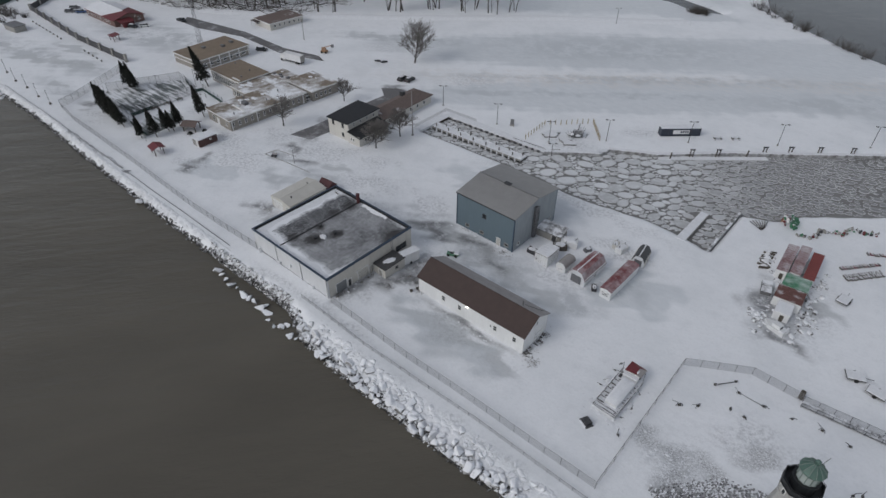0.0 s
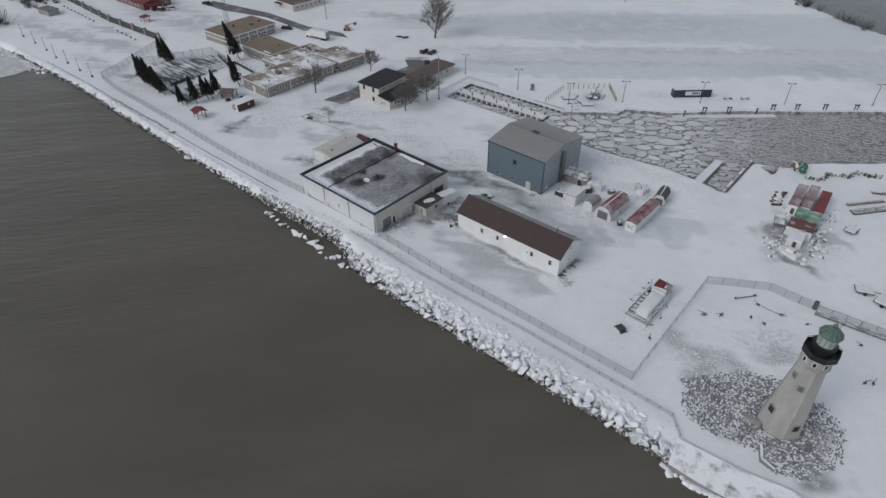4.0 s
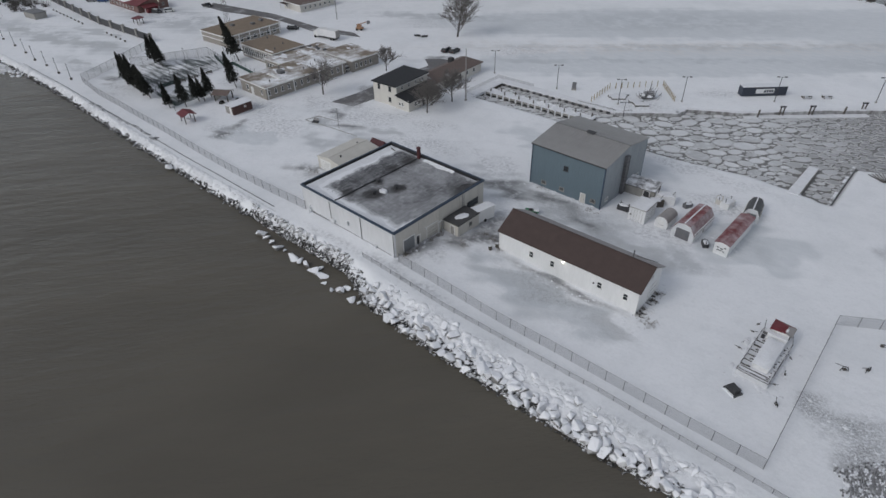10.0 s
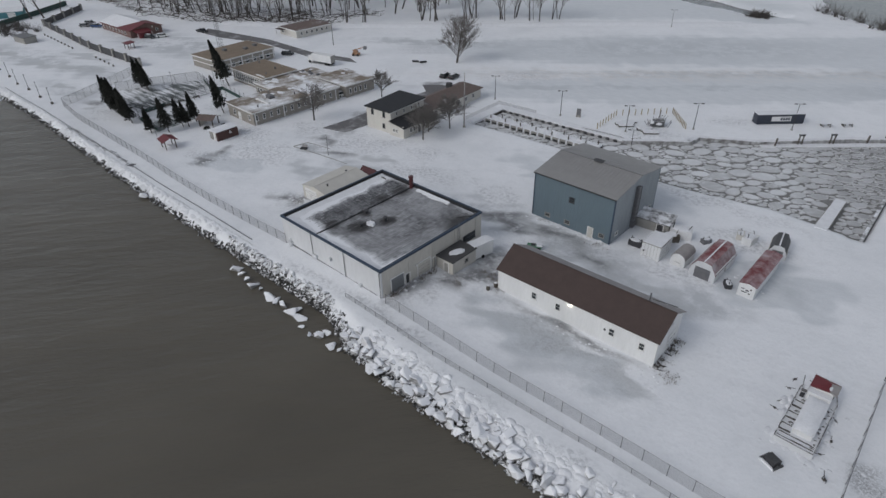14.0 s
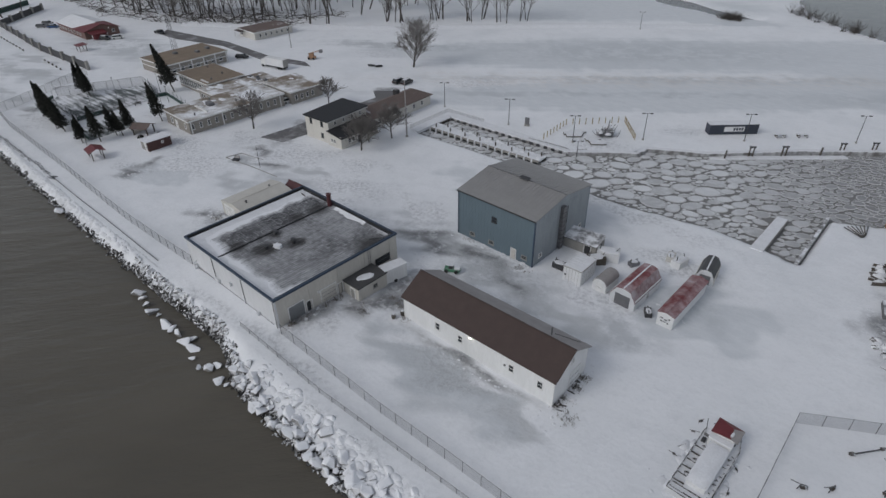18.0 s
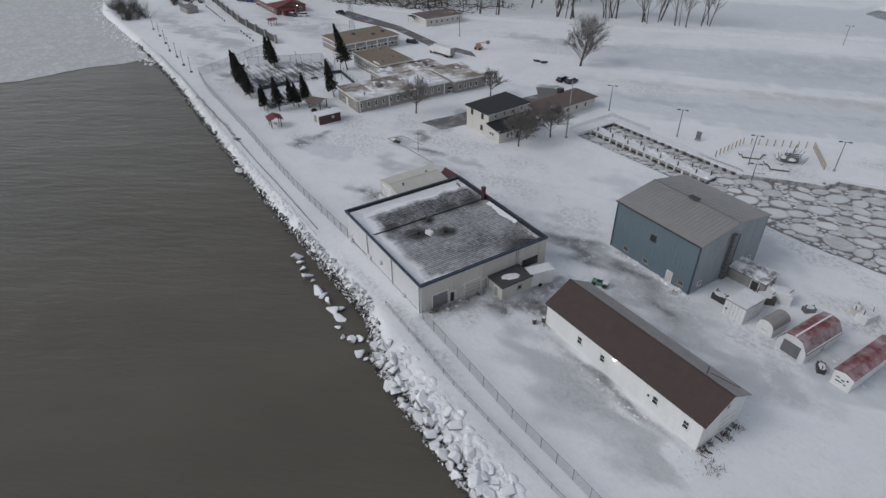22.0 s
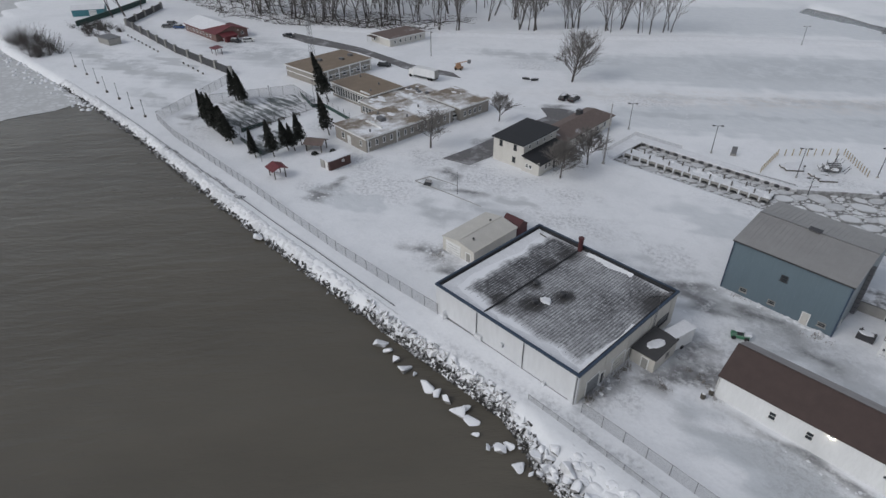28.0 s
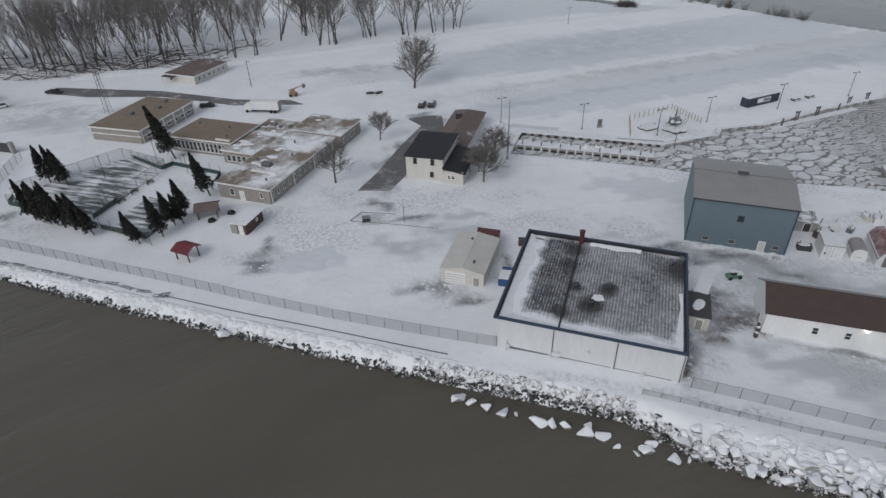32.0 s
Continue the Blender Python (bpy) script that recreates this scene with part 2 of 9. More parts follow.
M = {
    "snow": painted("packed_snow", SNOW, 0.86, 0.75, 0.8, 4),
    "ice": painted("shore_ice", (0.62, 0.64, 0.66), 0.75, 0.45, 0.8, 4),
    "wall_beige": painted("beige_wall", (0.58, 0.555, 0.51), 0.82, 0.8, 0.7, 5, streak=True),
    "wall_frost": painted("frosted_wall", (0.64, 0.65, 0.67), 0.9, 0.6, 0.25, 1.6, streak=True),
    "blue_trim": painted("blue_coping", (0.036, 0.062, 0.105), 0.7, 0.5, 1.0, 6),
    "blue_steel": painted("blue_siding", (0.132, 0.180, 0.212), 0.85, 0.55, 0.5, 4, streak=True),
    "grey_roof": painted("grey_metal_roof", (0.30, 0.295, 0.292), 0.82, 0.5, 0.5, 4),
    "black_roof": painted("black_roofing", (0.022, 0.023, 0.027), 0.7, 0.7, 0.6, 7),
    "garage_roof": painted("beige_steel_roof", (0.58, 0.56, 0.52), 0.85, 0.6, 0.4, 4),
    # paler copy of blue_steel: light on the boathouse's east side, put into the colour
    "blue_lit": painted("blue_siding_lit", (0.35, 0.385, 0.41), 0.72, 0.6, 0.5, 4, streak=True),
    "slate": painted("dark_grey_roof", (0.085, 0.087, 0.092), 0.75, 0.7, 0.6, 5),
    "frost_shingle": painted("frosted_shingle", (0.37, 0.35, 0.345), 0.75, 0.8, 0.5, 4),
    "red_top": snow_over("frosted_red_roof", (0.20, 0.05, 0.055), 0.3, 0.6, (0.38, 1.2), 0.4),
    "roller": painted("grey_roller_door", (0.20, 0.21, 0.22), 0.85, 0.6, 0.7, 5),
    "weed": painted("dead_weed", (0.24, 0.215, 0.19), 0.6, 0.95, 1.5, 8),
    "brown_roof": painted("brown_shingle", (0.075, 0.051, 0.046), 0.78, 0.8, 0.7, 7),
    "tan_roof": painted("tan_gravel_roof", (0.25, 0.195, 0.145), 0.75, 0.9, 0.35, 6),
    "tan_roof_snow": snow_over("tan_roof_with_snow", (0.24, 0.195, 0.15), amount=(0.43, 0.62), scale=0.11),
    "brown_roof_snow": snow_over("brown_roof_with_snow", (0.165, 0.125, 0.112), 0.3, 0.6, (0.6, 0.75), 0.2),
    "white_wall": painted("white_wall", (0.75, 0.755, 0.76), 0.86, 0.7, 0.5, 4, streak=True),
    "cream_wall": painted("cream_wall", (0.60, 0.58, 0.54), 0.86, 0.8, 0.6, 5, streak=True),
    "brick": painted("tan_brick", (0.33, 0.305, 0.275), 0.75, 0.9, 0.8, 8),
    "brick_brown": painted("brown_brick", (0.10, 0.055, 0.05), 0.7, 0.9, 0.8, 8),
    "maroon": painted("maroon_paint", (0.10, 0.028, 0.032), 0.7, 0.6, 0.9, 5),
    "red": painted("red_paint", (0.17, 0.028, 0.035), 0.65, 0.6, 0.9, 5),
    "red_roof_snow": snow_over("red_roof_with_snow", (0.17, 0.05, 0.052), 0.2, 0.6, (0.34, 0.95), 0.3),
    "green_roof_snow": snow_over("green_roof_with_snow", (0.08, 0.24, 0.14), 0.2, 0.6, (0.40, 0.85), 0.25),
    "dark": painted("dark_opening", (0.02, 0.022, 0.025), 0.8, 0.5, 1, 6),
    "glass": painted("dark_glass", (0.03, 0.035, 0.04), 0.8, 0.15, 1, 6),
    "steel": painted("galvanised_steel", (0.20, 0.20, 0.21), 0.7, 0.5, 1, 8, 0.3),
    "dark_steel": painted("dark_steel", (0.06, 0.06, 0.065), 0.7, 0.5, 1, 8, 0.2),
    "wood": painted("grey_timber", (0.11, 0.095, 0.08), 0.6, 0.9, 1.2, 7),
    "yellow_post": painted("ochre_post", (0.37, 0.29, 0.16), 0.7, 0.8, 1, 5),
    "concrete": painted("weathered_concrete", (0.36, 0.35, 0.33), 0.75, 0.9, 0.5, 5),
    "asphalt": snow_over("wet_asphalt", (0.16, 0.156, 0.16), 0.3, 0.6, (0.52, 0.95), 0.14),
    "stone": painted("pale_limestone", (0.46, 0.455, 0.44), 0.68, 0.9, 0.35, 4, streak=True),
    "copper": painted("green_lantern_roof", (0.09, 0.17, 0.14), 0.65, 0.5, 1.2, 5),
    "lantern_glass": painted("lantern_glass", (0.42, 0.47, 0.46), 0.75, 0.25, 0.8, 4),
    "lantern_bar": painted("grey_green_bar", (0.20, 0.25, 0.235), 0.7, 0.5, 1, 6),
    "black_iron": painted("black_iron", (0.018, 0.02, 0.023), 0.7, 0.45, 1, 6),
    "bark": painted("bark", (0.105, 0.094, 0.088), 0.65, 0.95, 1.5, 8),
    "twig": painted("pale_twigs", (0.20, 0.185, 0.175), 0.7, 0.95, 1.5, 8),
    "conifer": painted("conifer_green", (0.030, 0.032, 0.026), 0.6, 0.9, 1.5, 6),
    "rock": snow_over("snowy_rock", (0.27, 0.265, 0.26), 0.0, 0.5, (0.2, 0.42), 0.7),
    # wet stone, dark enough to paint the shade between the bank boulders too
    "wet_shade_rock": snow_over("wet_shade_rock", (0.045, 0.043, 0.041), 0.45, 0.85, (0.45, 0.6), 0.9),
    "scrap": snow_over("snowy_scrap", (0.07, 0.062, 0.058), 0.3, 0.7, (0.46, 0.6), 1.4),
    "screen": painted("green_windscreen", (0.035, 0.075, 0.065), 0.7, 0.8, 0.8, 6),
    "container_blue": painted("navy_container", (0.034, 0.043, 0.065), 0.75, 0.5, 0.6, 5, streak=True),
    "white_paint": painted("white_paint", (0.75, 0.75, 0.74), 0.88, 0.5, 0.8, 5),
    "orange": painted("orange_paint", (0.42, 0.25, 0.15), 0.7, 0.6, 1, 6),
    "blue_paint": painted("blue_paint", (0.03, 0.09, 0.25), 0.7, 0.5, 1, 6),
    "black_paint": painted("black_car_paint", (0.02, 0.021, 0.024), 0.8, 0.3, 1, 6),
    "rubber": painted("rubber", (0.02, 0.02, 0.02), 0.8, 0.9, 2, 8),
    "green_paint": painted("green_paint", (0.055, 0.20, 0.11), 0.7, 0.6, 1, 6),
}


def ribbed_roof_deck():
    """Dark metal deck: frost lies in broken lines along the ribs and in flakes, deep snow fades in at the edges, soot round the vents."""
    m, n, l, bs = mat("frosted_deck", 0.7)
    v = coords(n, l)
    sep = n.new("ShaderNodeSeparateXYZ")
    l.new(v, sep.inputs[0])

    def bands(direction, scale, distortion):
        w = n.new("ShaderNodeTexWave")
        w.wave_type, w.bands_direction = "BANDS", direction
        w.inputs["Scale"].default_value, w.inputs["Distortion"].default_value = scale, distortion
        w.inputs["Detail"].default_value, w.inputs["Detail Scale"].default_value = 3, 1.2
        l.new(v, w.inputs["Vector"])
        return w.outputs["Fac"]
    fl = noise_tex(n, l, coords(n, l, (1.2, 0.7, 1)), 1.6, 8, 0.8)
    big = noise_tex(n, l, v, 0.16, 5, 0.6)
    dash = noise_tex(n, l, coords(n, l, (2.2, 0.55, 1)), 1.4, 6, 0.75)
    dash2 = noise_tex(n, l, coords(n, l, (0.5, 2.0, 1)), 1.3, 6, 0.75)
    pale = ramp(n, l, sep.outputs["X"], -4.6, -3.6, 0.0, 0.16)
    f = math_node(n, l, "ADD", math_node(n, l, "MULTIPLY", fl, 0.75), math_node(n, l, "MULTIPLY", big, 0.7))
    f = math_node(n, l, "ADD", f, pale)
    c = mixc(n, l, ramp(n, l, f, 0.69, 1.0), (0.05, 0.05, 0.055), (0.37, 0.375, 0.39))
    rib = math_node(n, l, "MULTIPLY", ramp(n, l, bands("X", 0.66, 0.8), 0.6, 0.95), ramp(n, l, dash, 0.46, 0.58))
    c = mixc(n, l, math_node(n, l, "MULTIPLY", rib, 0.6), c, (0.62, 0.63, 0.65))
    cross = math_node(n, l, "MULTIPLY", ramp(n, l, bands("Y", 0.34, 2.2), 0.7, 0.95), ramp(n, l, dash2, 0.5, 0.62))
    c = mixc(n, l, math_node(n, l, "MULTIPLY", cross, 0.6), c, (0.6, 0.61, 0.63))
    gap = ramp(n, l, bands("X", 0.66, 0.8), 0.05, 0.3, 0.8, 0)
    c = mixc(n, l, math_node(n, l, "MULTIPLY", gap, ramp(n, l, dash2, 0.4, 0.55)), c, (0.04, 0.04, 0.045))
    for x, y, r in ((-0.3, -5.6, 2.6), (-0.2, -4.4, 2.2), (1.8, -0.7, 2.1), (2.2, 0.4, 1.7), (-3.2, -1.2, 1.8), (13.0, 8.0, 4.6), (-4.6, 9.5, 2.6), (-5.0, 5.0, 2.0), (-4.6, -8.0, 2.2)):
        d = n.new("ShaderNodeVectorMath")
        d.operation = "DISTANCE"
        l.new(v, d.inputs[0])
        d.inputs[1].default_value = (x, y, 6.35)
        e = math_node(n, l, "ADD", d.outputs["Value"], math_node(n, l, "MULTIPLY", fl, 1.5))
        c = mixc(n, l, ramp(n, l, e, r * 0.45 + 0.7, r + 0.8, 0.88, 0), c, (0.03, 0.028, 0.028))
    wob = math_node(n, l, "MULTIPLY", noise_tex(n, l, v, 0.2, 4, 0.6), 4.6)
    wob = math_node(n, l, "ADD", wob, math_node(n, l, "MULTIPLY", dash, 1.4))

    def side(axis, sign, reach):
        e = math_node(n, l, "ADD", math_node(n, l, "MULTIPLY", sep.outputs[axis], sign), wob)
        return ramp(n, l, e, reach - 0.5, reach + 0.9)
    snow = side("X", -1.0, 12.9)
    for ax, sg, rc in (("Y", -1.0, 12.6), ("Y", 1.0, 15.0)):
        snow = math_node(n, l, "MAXIMUM", snow, side(ax, sg, rc))
    # the yard side drift widens towards the lake
    lean = math_node(n, l, "ADD", math_node(n, l, "ADD", sep.outputs["X"], math_node(n, l, "MULTIPLY", sep.outputs["Y"], -0.16)), wob)
    snow = math_node(n, l, "MAXIMUM", snow, ramp(n, l, lean, 15.6, 16.8))
    l.new(mixc(n, l, snow, c, SNOW), bs.inputs["Base Color"])
    bump(n, l, bs, f, 0.5, 0.1)
    return m


M["deck"] = ribbed_roof_deck()
M["deck_rib"] = painted("frosted_rib", (0.30, 0.30, 0.31), 0.35, 0.7, 1.2, 5)


def turned_coords(n, l, stretch, deg):
    """World position turned so that x runs along the wave crests, then stretched."""
    rot = n.new("ShaderNodeMapping")
    rot.inputs["Rotation"].default_value = (0, 0, radians(-deg))
    l.new(coords(n, l, (1, 1, 1), True), rot.inputs["Vector"])
    mp = n.new("ShaderNodeMapping")
    mp.inputs["Scale"].default_value = stretch
    l.new(rot.outputs["Vector"], mp.inputs["Vector"])
    return mp.outputs["Vector"]


def water_material(name, col, scale, strength, stretch, rough=0.12, foam=0.0, reach=0.5, deg=0.0):
    m, n, l, bs = mat(name, rough)
    bs.inputs["IOR"].default_value = 1.33
    v = turned_coords(n, l, stretch, deg)
    a = noise_tex(n, l, v, scale, 5, 0.6)
    b = noise_tex(n, l, v, scale * 0.16, 4, 0.55)
    c = mixc(n, l, ramp(n, l, b, 0.35, 0.7), tuple(x * 0.82 for x in col), col)
    if foam:
        wv = noise_tex(n, l, turned_coords(n, l, (0.6, 1.5, 1), deg), 0.42, 8, 0.75)
        c = mixc(n, l, ramp(n, l, wv, foam, foam + 0.05, 0, 0.5), c, (0.4, 0.4, 0.38))
    l.new(c, bs.inputs["Base Color"])
    h = math_node(n, l, "ADD", a, math_node(n, l, "MULTIPLY", b, 2.2))
    bump(n, l, bs, h, strength, reach)
    return m


M["lake"] = water_material("lake_water", (0.122, 0.110, 0.090), 0.36, 1.0, (0.32, 1.0, 1), 0.24, 0.755, 0.5, 50.0)
M["slush"] = water_material("slushy_water", (0.20, 0.197, 0.193), 0.9, 0.35, (1, 1, 1), 0.4)
M["river"] = water_material("river_water", (0.045, 0.046, 0.05), 0.3, 0.25, (1, 0.5, 1), 0.2)


def pack_ice():
    m, n, l, bs = mat("grey_pack_ice", 0.6)
    v = coords(n, l, (1, 1, 1), True)
    vo = n.new("ShaderNodeTexVoronoi")
    vo.feature, vo.inputs["Scale"].default_value = "DISTANCE_TO_EDGE", 0.35
    l.new(v, vo.inputs["Vector"])
    f = ramp(n, l, vo.outputs["Distance"], 0.02, 0.16)
    g = ramp(n, l, noise_tex(n, l, v, 0.25, 5), 0.35, 0.65)
    l.new(mixc(n, l, math_node(n, l, "MULTIPLY", f, g), (0.47, 0.475, 0.48), (0.62, 0.63, 0.64)), bs.inputs["Base Color"])
    bump(n, l, bs, g, 0.3, 0.1)
    return m


M["pack_ice"] = pack_ice()


def mesh_wire(name, col, opacity):
    """Woven wire seen from far: fine holes let most of the light through."""
    m, n, l, bs = mat(name, 0.6)
    bs.inputs["Base Color"].default_value = (*col, 1)
    tr = n.new("ShaderNodeBsdfTransparent")
    mx = n.new("ShaderNodeMixShader")
    ck = n.new("ShaderNodeTexNoise")
    ck.inputs["Scale"].default_value = 8.0
    l.new(coords(n, l), ck.inputs["Vector"])
    l.new(ramp(n, l, ck.outputs["Fac"], 0.3, 0.7, opacity * 0.7, opacity * 1.3), mx.inputs[0])
    l.new(tr.outputs[0], mx.inputs[1])
    l.new(bs.outputs[0], mx.inputs[2])
    l.new(mx.outputs[0], n["Material Output"].inputs["Surface"])
    return m


M["wire"] = mesh_wire("chain_link", (0.16, 0.16, 0.17), 0.24)
M["balusters"] = mesh_wire("baluster_row", (0.15, 0.15, 0.16), 0.24)
glow = bpy.data.materials.new("lit_lamp")
glow.use_nodes = True
glow.node_tree.nodes["Principled BSDF"].inputs["Emission Color"].default_value = (1, 0.9, 0.7, 1)
glow.node_tree.nodes["Principled BSDF"].inputs["Emission Strength"].default_value = 14
M["glow"] = glow

# ---- building helpers ----
def bm_new():
    return bmesh.new()


def box(bm, x0, x1, y0, y1, z0, z1):
    v = [bm.verts.new(p) for p in ((x0, y0, z0), (x1, y0, z0), (x1, y1, z0), (x0, y1, z0), (x0, y0, z1), (x1, y0, z1), (x1, y1, z1), (x0, y1, z1))]
    for f in ((0, 3, 2, 1), (4, 5, 6, 7), (0, 1, 5, 4), (1, 2, 6, 5), (2, 3, 7, 6), (3, 0, 4, 7)):
        bm.faces.new([v[i] for i in f])
    return bm


def boxm(*a):
    return box(bm_new(), *a)


def hull(bm, faces_pts):
    """Faces given by points; equal points are welded."""
    seen = {}
    for f in faces_pts:
        vs = []
        for p in f:
            k = tuple(round(c, 4) for c in p)
            if k not in seen:
                seen[k] = bm.verts.new(p)
            vs.append(seen[k])
        try:
            bm.faces.new(vs)
        except ValueError:
            pass
    return bm


def prism(bm, poly, z0, z1):
    n = len(poly)
    lo = [(x, y, z0) for x, y in poly]
    hi = [(x, y, z1) for x, y in poly]
    return hull(bm, [lo[::-1], hi] + [(lo[i], lo[(i + 1) % n], hi[(i + 1) % n], hi[i]) for i in range(n)])


def slab(bm, pts, thick):
    """A sheet through the given corner points, thickened downwards."""
    lo = [(x, y, z - thick) for x, y, z in pts]
    n = len(pts)
    return hull(bm, [pts, lo[::-1]] + [(lo[i], lo[(i + 1) % n], pts[(i + 1) % n], pts[i]) for i in range(n)])


def tube(bm, a, b, r0, r1=None, n=8, caps=True):
    r1 = r0 if r1 is None else r1
    a, b = Vector(a), Vector(b)
    q = (b - a).to_track_quat("Z", "Y")
    rings = []
    for c, r in ((a, r0), (b, r1)):
        rings.append([bm.verts.new(c + q @ Vector((r * math.cos(2 * math.pi * i / n), r * math.sin(2 * math.pi * i / n), 0))) for i in range(n)])
    for i in range(n):
        bm.faces.new((rings[0][i], rings[0][(i + 1) % n], rings[1][(i + 1) % n], rings[1][i]))
    if caps:
        bm.faces.new(rings[0][::-1])
        bm.faces.new(rings[1])
    return bm


def lathe(bm, prof, n=16, turn=0.0):
    rings = [[bm.verts.new((r * math.cos(turn + 2 * math.pi * i / n), r * math.sin(turn + 2 * math.pi * i / n), z)) for i in range(n)] for r, z in prof]
    for a, b in zip(rings, rings[1:]):
        for i in range(n):
            bm.faces.new((a[i], a[(i + 1) % n], b[(i + 1) % n], b[i]))
    bm.faces.new(rings[0][::-1])
    bm.faces.new(rings[-1])
    return bm


def mesh_of(name, bm, material, smooth=False):
    me = bpy.data.meshes.new(name)
    bmesh.ops.recalc_face_normals(bm, faces=bm.faces)
    bm.to_mesh(me)
    bm.free()
    me.materials.append(material)
    if smooth:
        me.polygons.foreach_set("use_smooth", [True] * len(me.polygons))
    return me


def part(name, bm, material, parent, label="", smooth=False):
    ob = new(name, mesh_of(name, bm, material, smooth))
    ob.parent = parent
    return tagged(ob, label)


def piece(name, me, parent, loc=(0, 0, 0), rz=0.0, scale=(1, 1, 1)):
    ob = new(name, me)
    ob.parent = parent
    ob.location, ob.rotation_euler, ob.scale = loc, (0, 0, rz), scale
    return ob


def thing(name, x, y, z=None, deg=0.0, label="", category="", group="", kind=""):
    ob = new(name)
    ob.empty_display_size = 0.3
    ob.location = (x, y, gz(x, y) if z is None else z)
    ob.rotation_euler = (0, 0, radians(deg))
    return tagged(ob, label, category, group, kind)


# ---- lie of the land ----
LAKE_EDGE = [(-3000, 500), (-420, 60), (-333, 8), (-270, -3), (-203, -1.0), (-174, -0.8), (-142, -1.0), (-116, -2.6), (-93, -3.7), (-77, -4.4), (-56, -5.1), (-37, -5.6), (-31, -6.0),
             (-18, -6.1), (-7, -6.3), (-3, -7.6), (2, -9.9), (8, -10.6), (17, -11.2), (28, -11.5), (43, -11.8), (63, -11.5), (76, -12.2), (98, -14), (130, -16), (3000, -60)]
CANAL = [(-38, 74.9), (-38, 88), (0, 88.2), (14.2, 98.2), (15, 102.2), (28, 108.9), (45, 124.5), (63, 138.2), (78, 150), (400, 420), (1500, 1300), (1500, 900), (420, 330), (110, 135),
         (87, 116.5), (70, 102.8), (66, 96.5), (57.4, 93), (56.6, 72.6), (51.5, 74.0), (47.3, 74.7), (40, 75.1), (30.6, 74.3), (24.6, 73.3), (16.5, 73.2), (6, 74.6), (-6, 75.2)]
RIVER = [(-6, 340), (12, 291), (34, 269), (45, 261), (54, 253), (69, 244), (95, 228), (128, 208), (260, 300), (900, 900), (300, 900)]
POND = [(-60, 282), (-48, 276), (-30, 271), (-19, 265), (-6, 268), (-16, 274), (-30, 280), (-44, 290), (-60, 296)]
WATER_Z = -1.5
CANAL_Z = -0.85
LX, LY = [p[0] for p in LAKE_EDGE], [p[1] for p in LAKE_EDGE]


def lake_y(x):
    return np.interp(x, LX, LY)


def inside_dist(px, py, poly):
    """Signed distance to a polygon, positive inside."""
    d = np.full(px.shape, 1e9)
    ins = np.zeros(px.shape, bool)
    n = len(poly)
    for i in range(n):
        (x0, y0), (x1, y1) = poly[i], poly[(i + 1) % n]
        ex, ey = x1 - x0, y1 - y0
        t = np.clip(((px - x0) * ex + (py - y0) * ey) / (ex * ex + ey * ey), 0, 1)
        d = np.minimum(d, np.hypot(px - x0 - t * ex, py - y0 - t * ey))
        cross = ((y0 > py) != (y1 > py)) & (px < ex * (py - y0) / (ey if ey else 1e-9) + x0)
        ins ^= cross
    return np.where(ins, d, -d)


def rise(x, y):
    """The made ground under the workshop stands a little higher."""
    h = 1.7 * np.exp(-((x + 8) / 34.0) ** 2 - ((y - 4) / 24.0) ** 2)
    return h


def height(x, y):
    h = rise(x, y)
    w = 0.5 * np.sin(x * 0.21 + 1.3 * np.sin(y * 0.17)) + 0.5 * np.sin(y * 0.27 + 0.9 * np.sin(x * 0.13 + 2))
    h = h + 0.06 * w
    top = np.interp(x, [-205, -60, -40, -6, 4, 20, 78], [2.2, 2.0, 1.6, 1.6, 4.4, 5.2, 5.2])
    s = (y - lake_y(x)) / top
    bank = np.where(s > 0, -1.6 + (h + 1.6) * np.clip(s, 0, 1) ** 0.85, -1.6 + 2.0 * np.clip(s, -1, 0))
    h = np.where(s < 1, np.minimum(h, bank), h)
    c = inside_dist(x, y, CANAL)
    h = np.where(c > -1.4, np.minimum(h, h + (-3.0 - h) * np.clip((c + 1.4) / 2.4, 0, 1)), h)
    for poly in (RIVER, POND):
        r = inside_dist(x, y, poly)
        h = np.where(r > -4, np.minimum(h, h + (-3.0 - h) * np.clip((r + 4) / 6, 0, 1)), h)
    return h


def gz(x, y):
    return float(height(np.array([float(x)]), np.array([float(y)]))[0])


def axis(fine0, fine1, step, reach):
    a = list(np.arange(fine0, fine1 + step, step))
    out, s = [], step
    p = a[-1]
    while p < reach:
        s *= 1.13
        p += s
        out.append(p)
    lo, s, p = [], step, a[0]
    while p > -reach:
        s *= 1.13
        p -= s
        lo.append(p)
    return np.array(lo[::-1] + a + out)


def spots(x, y, rows):
    """How far each place lies inside soft-edged oval patches with wavering outlines."""
    wx = x + 1.6 * np.sin(y * 0.55 + 1.7 * np.sin(x * 0.23)) + 1.0 * np.sin(x * 1.1 + y * 0.8)
    wy = y + 1.6 * np.sin(x * 0.5 + 2.1 * np.sin(y * 0.29)) + 1.0 * np.sin(x * 0.9 - y * 1.2)
    out = np.zeros_like(x)
    for cx, cy, rx, ry, a in rows:
        c, d = math.cos(radians(a)), math.sin(radians(a))
        k = min(1.0, min(rx, ry) / 4.0)
        px, py = x + (wx - x) * k - cx, y + (wy - y) * k - cy
        e = np.hypot((px * c + py * d) / rx, (py * c - px * d) / ry)
        out = np.maximum(out, np.clip((1.15 - e) / 0.8, 0, 1))
    return out


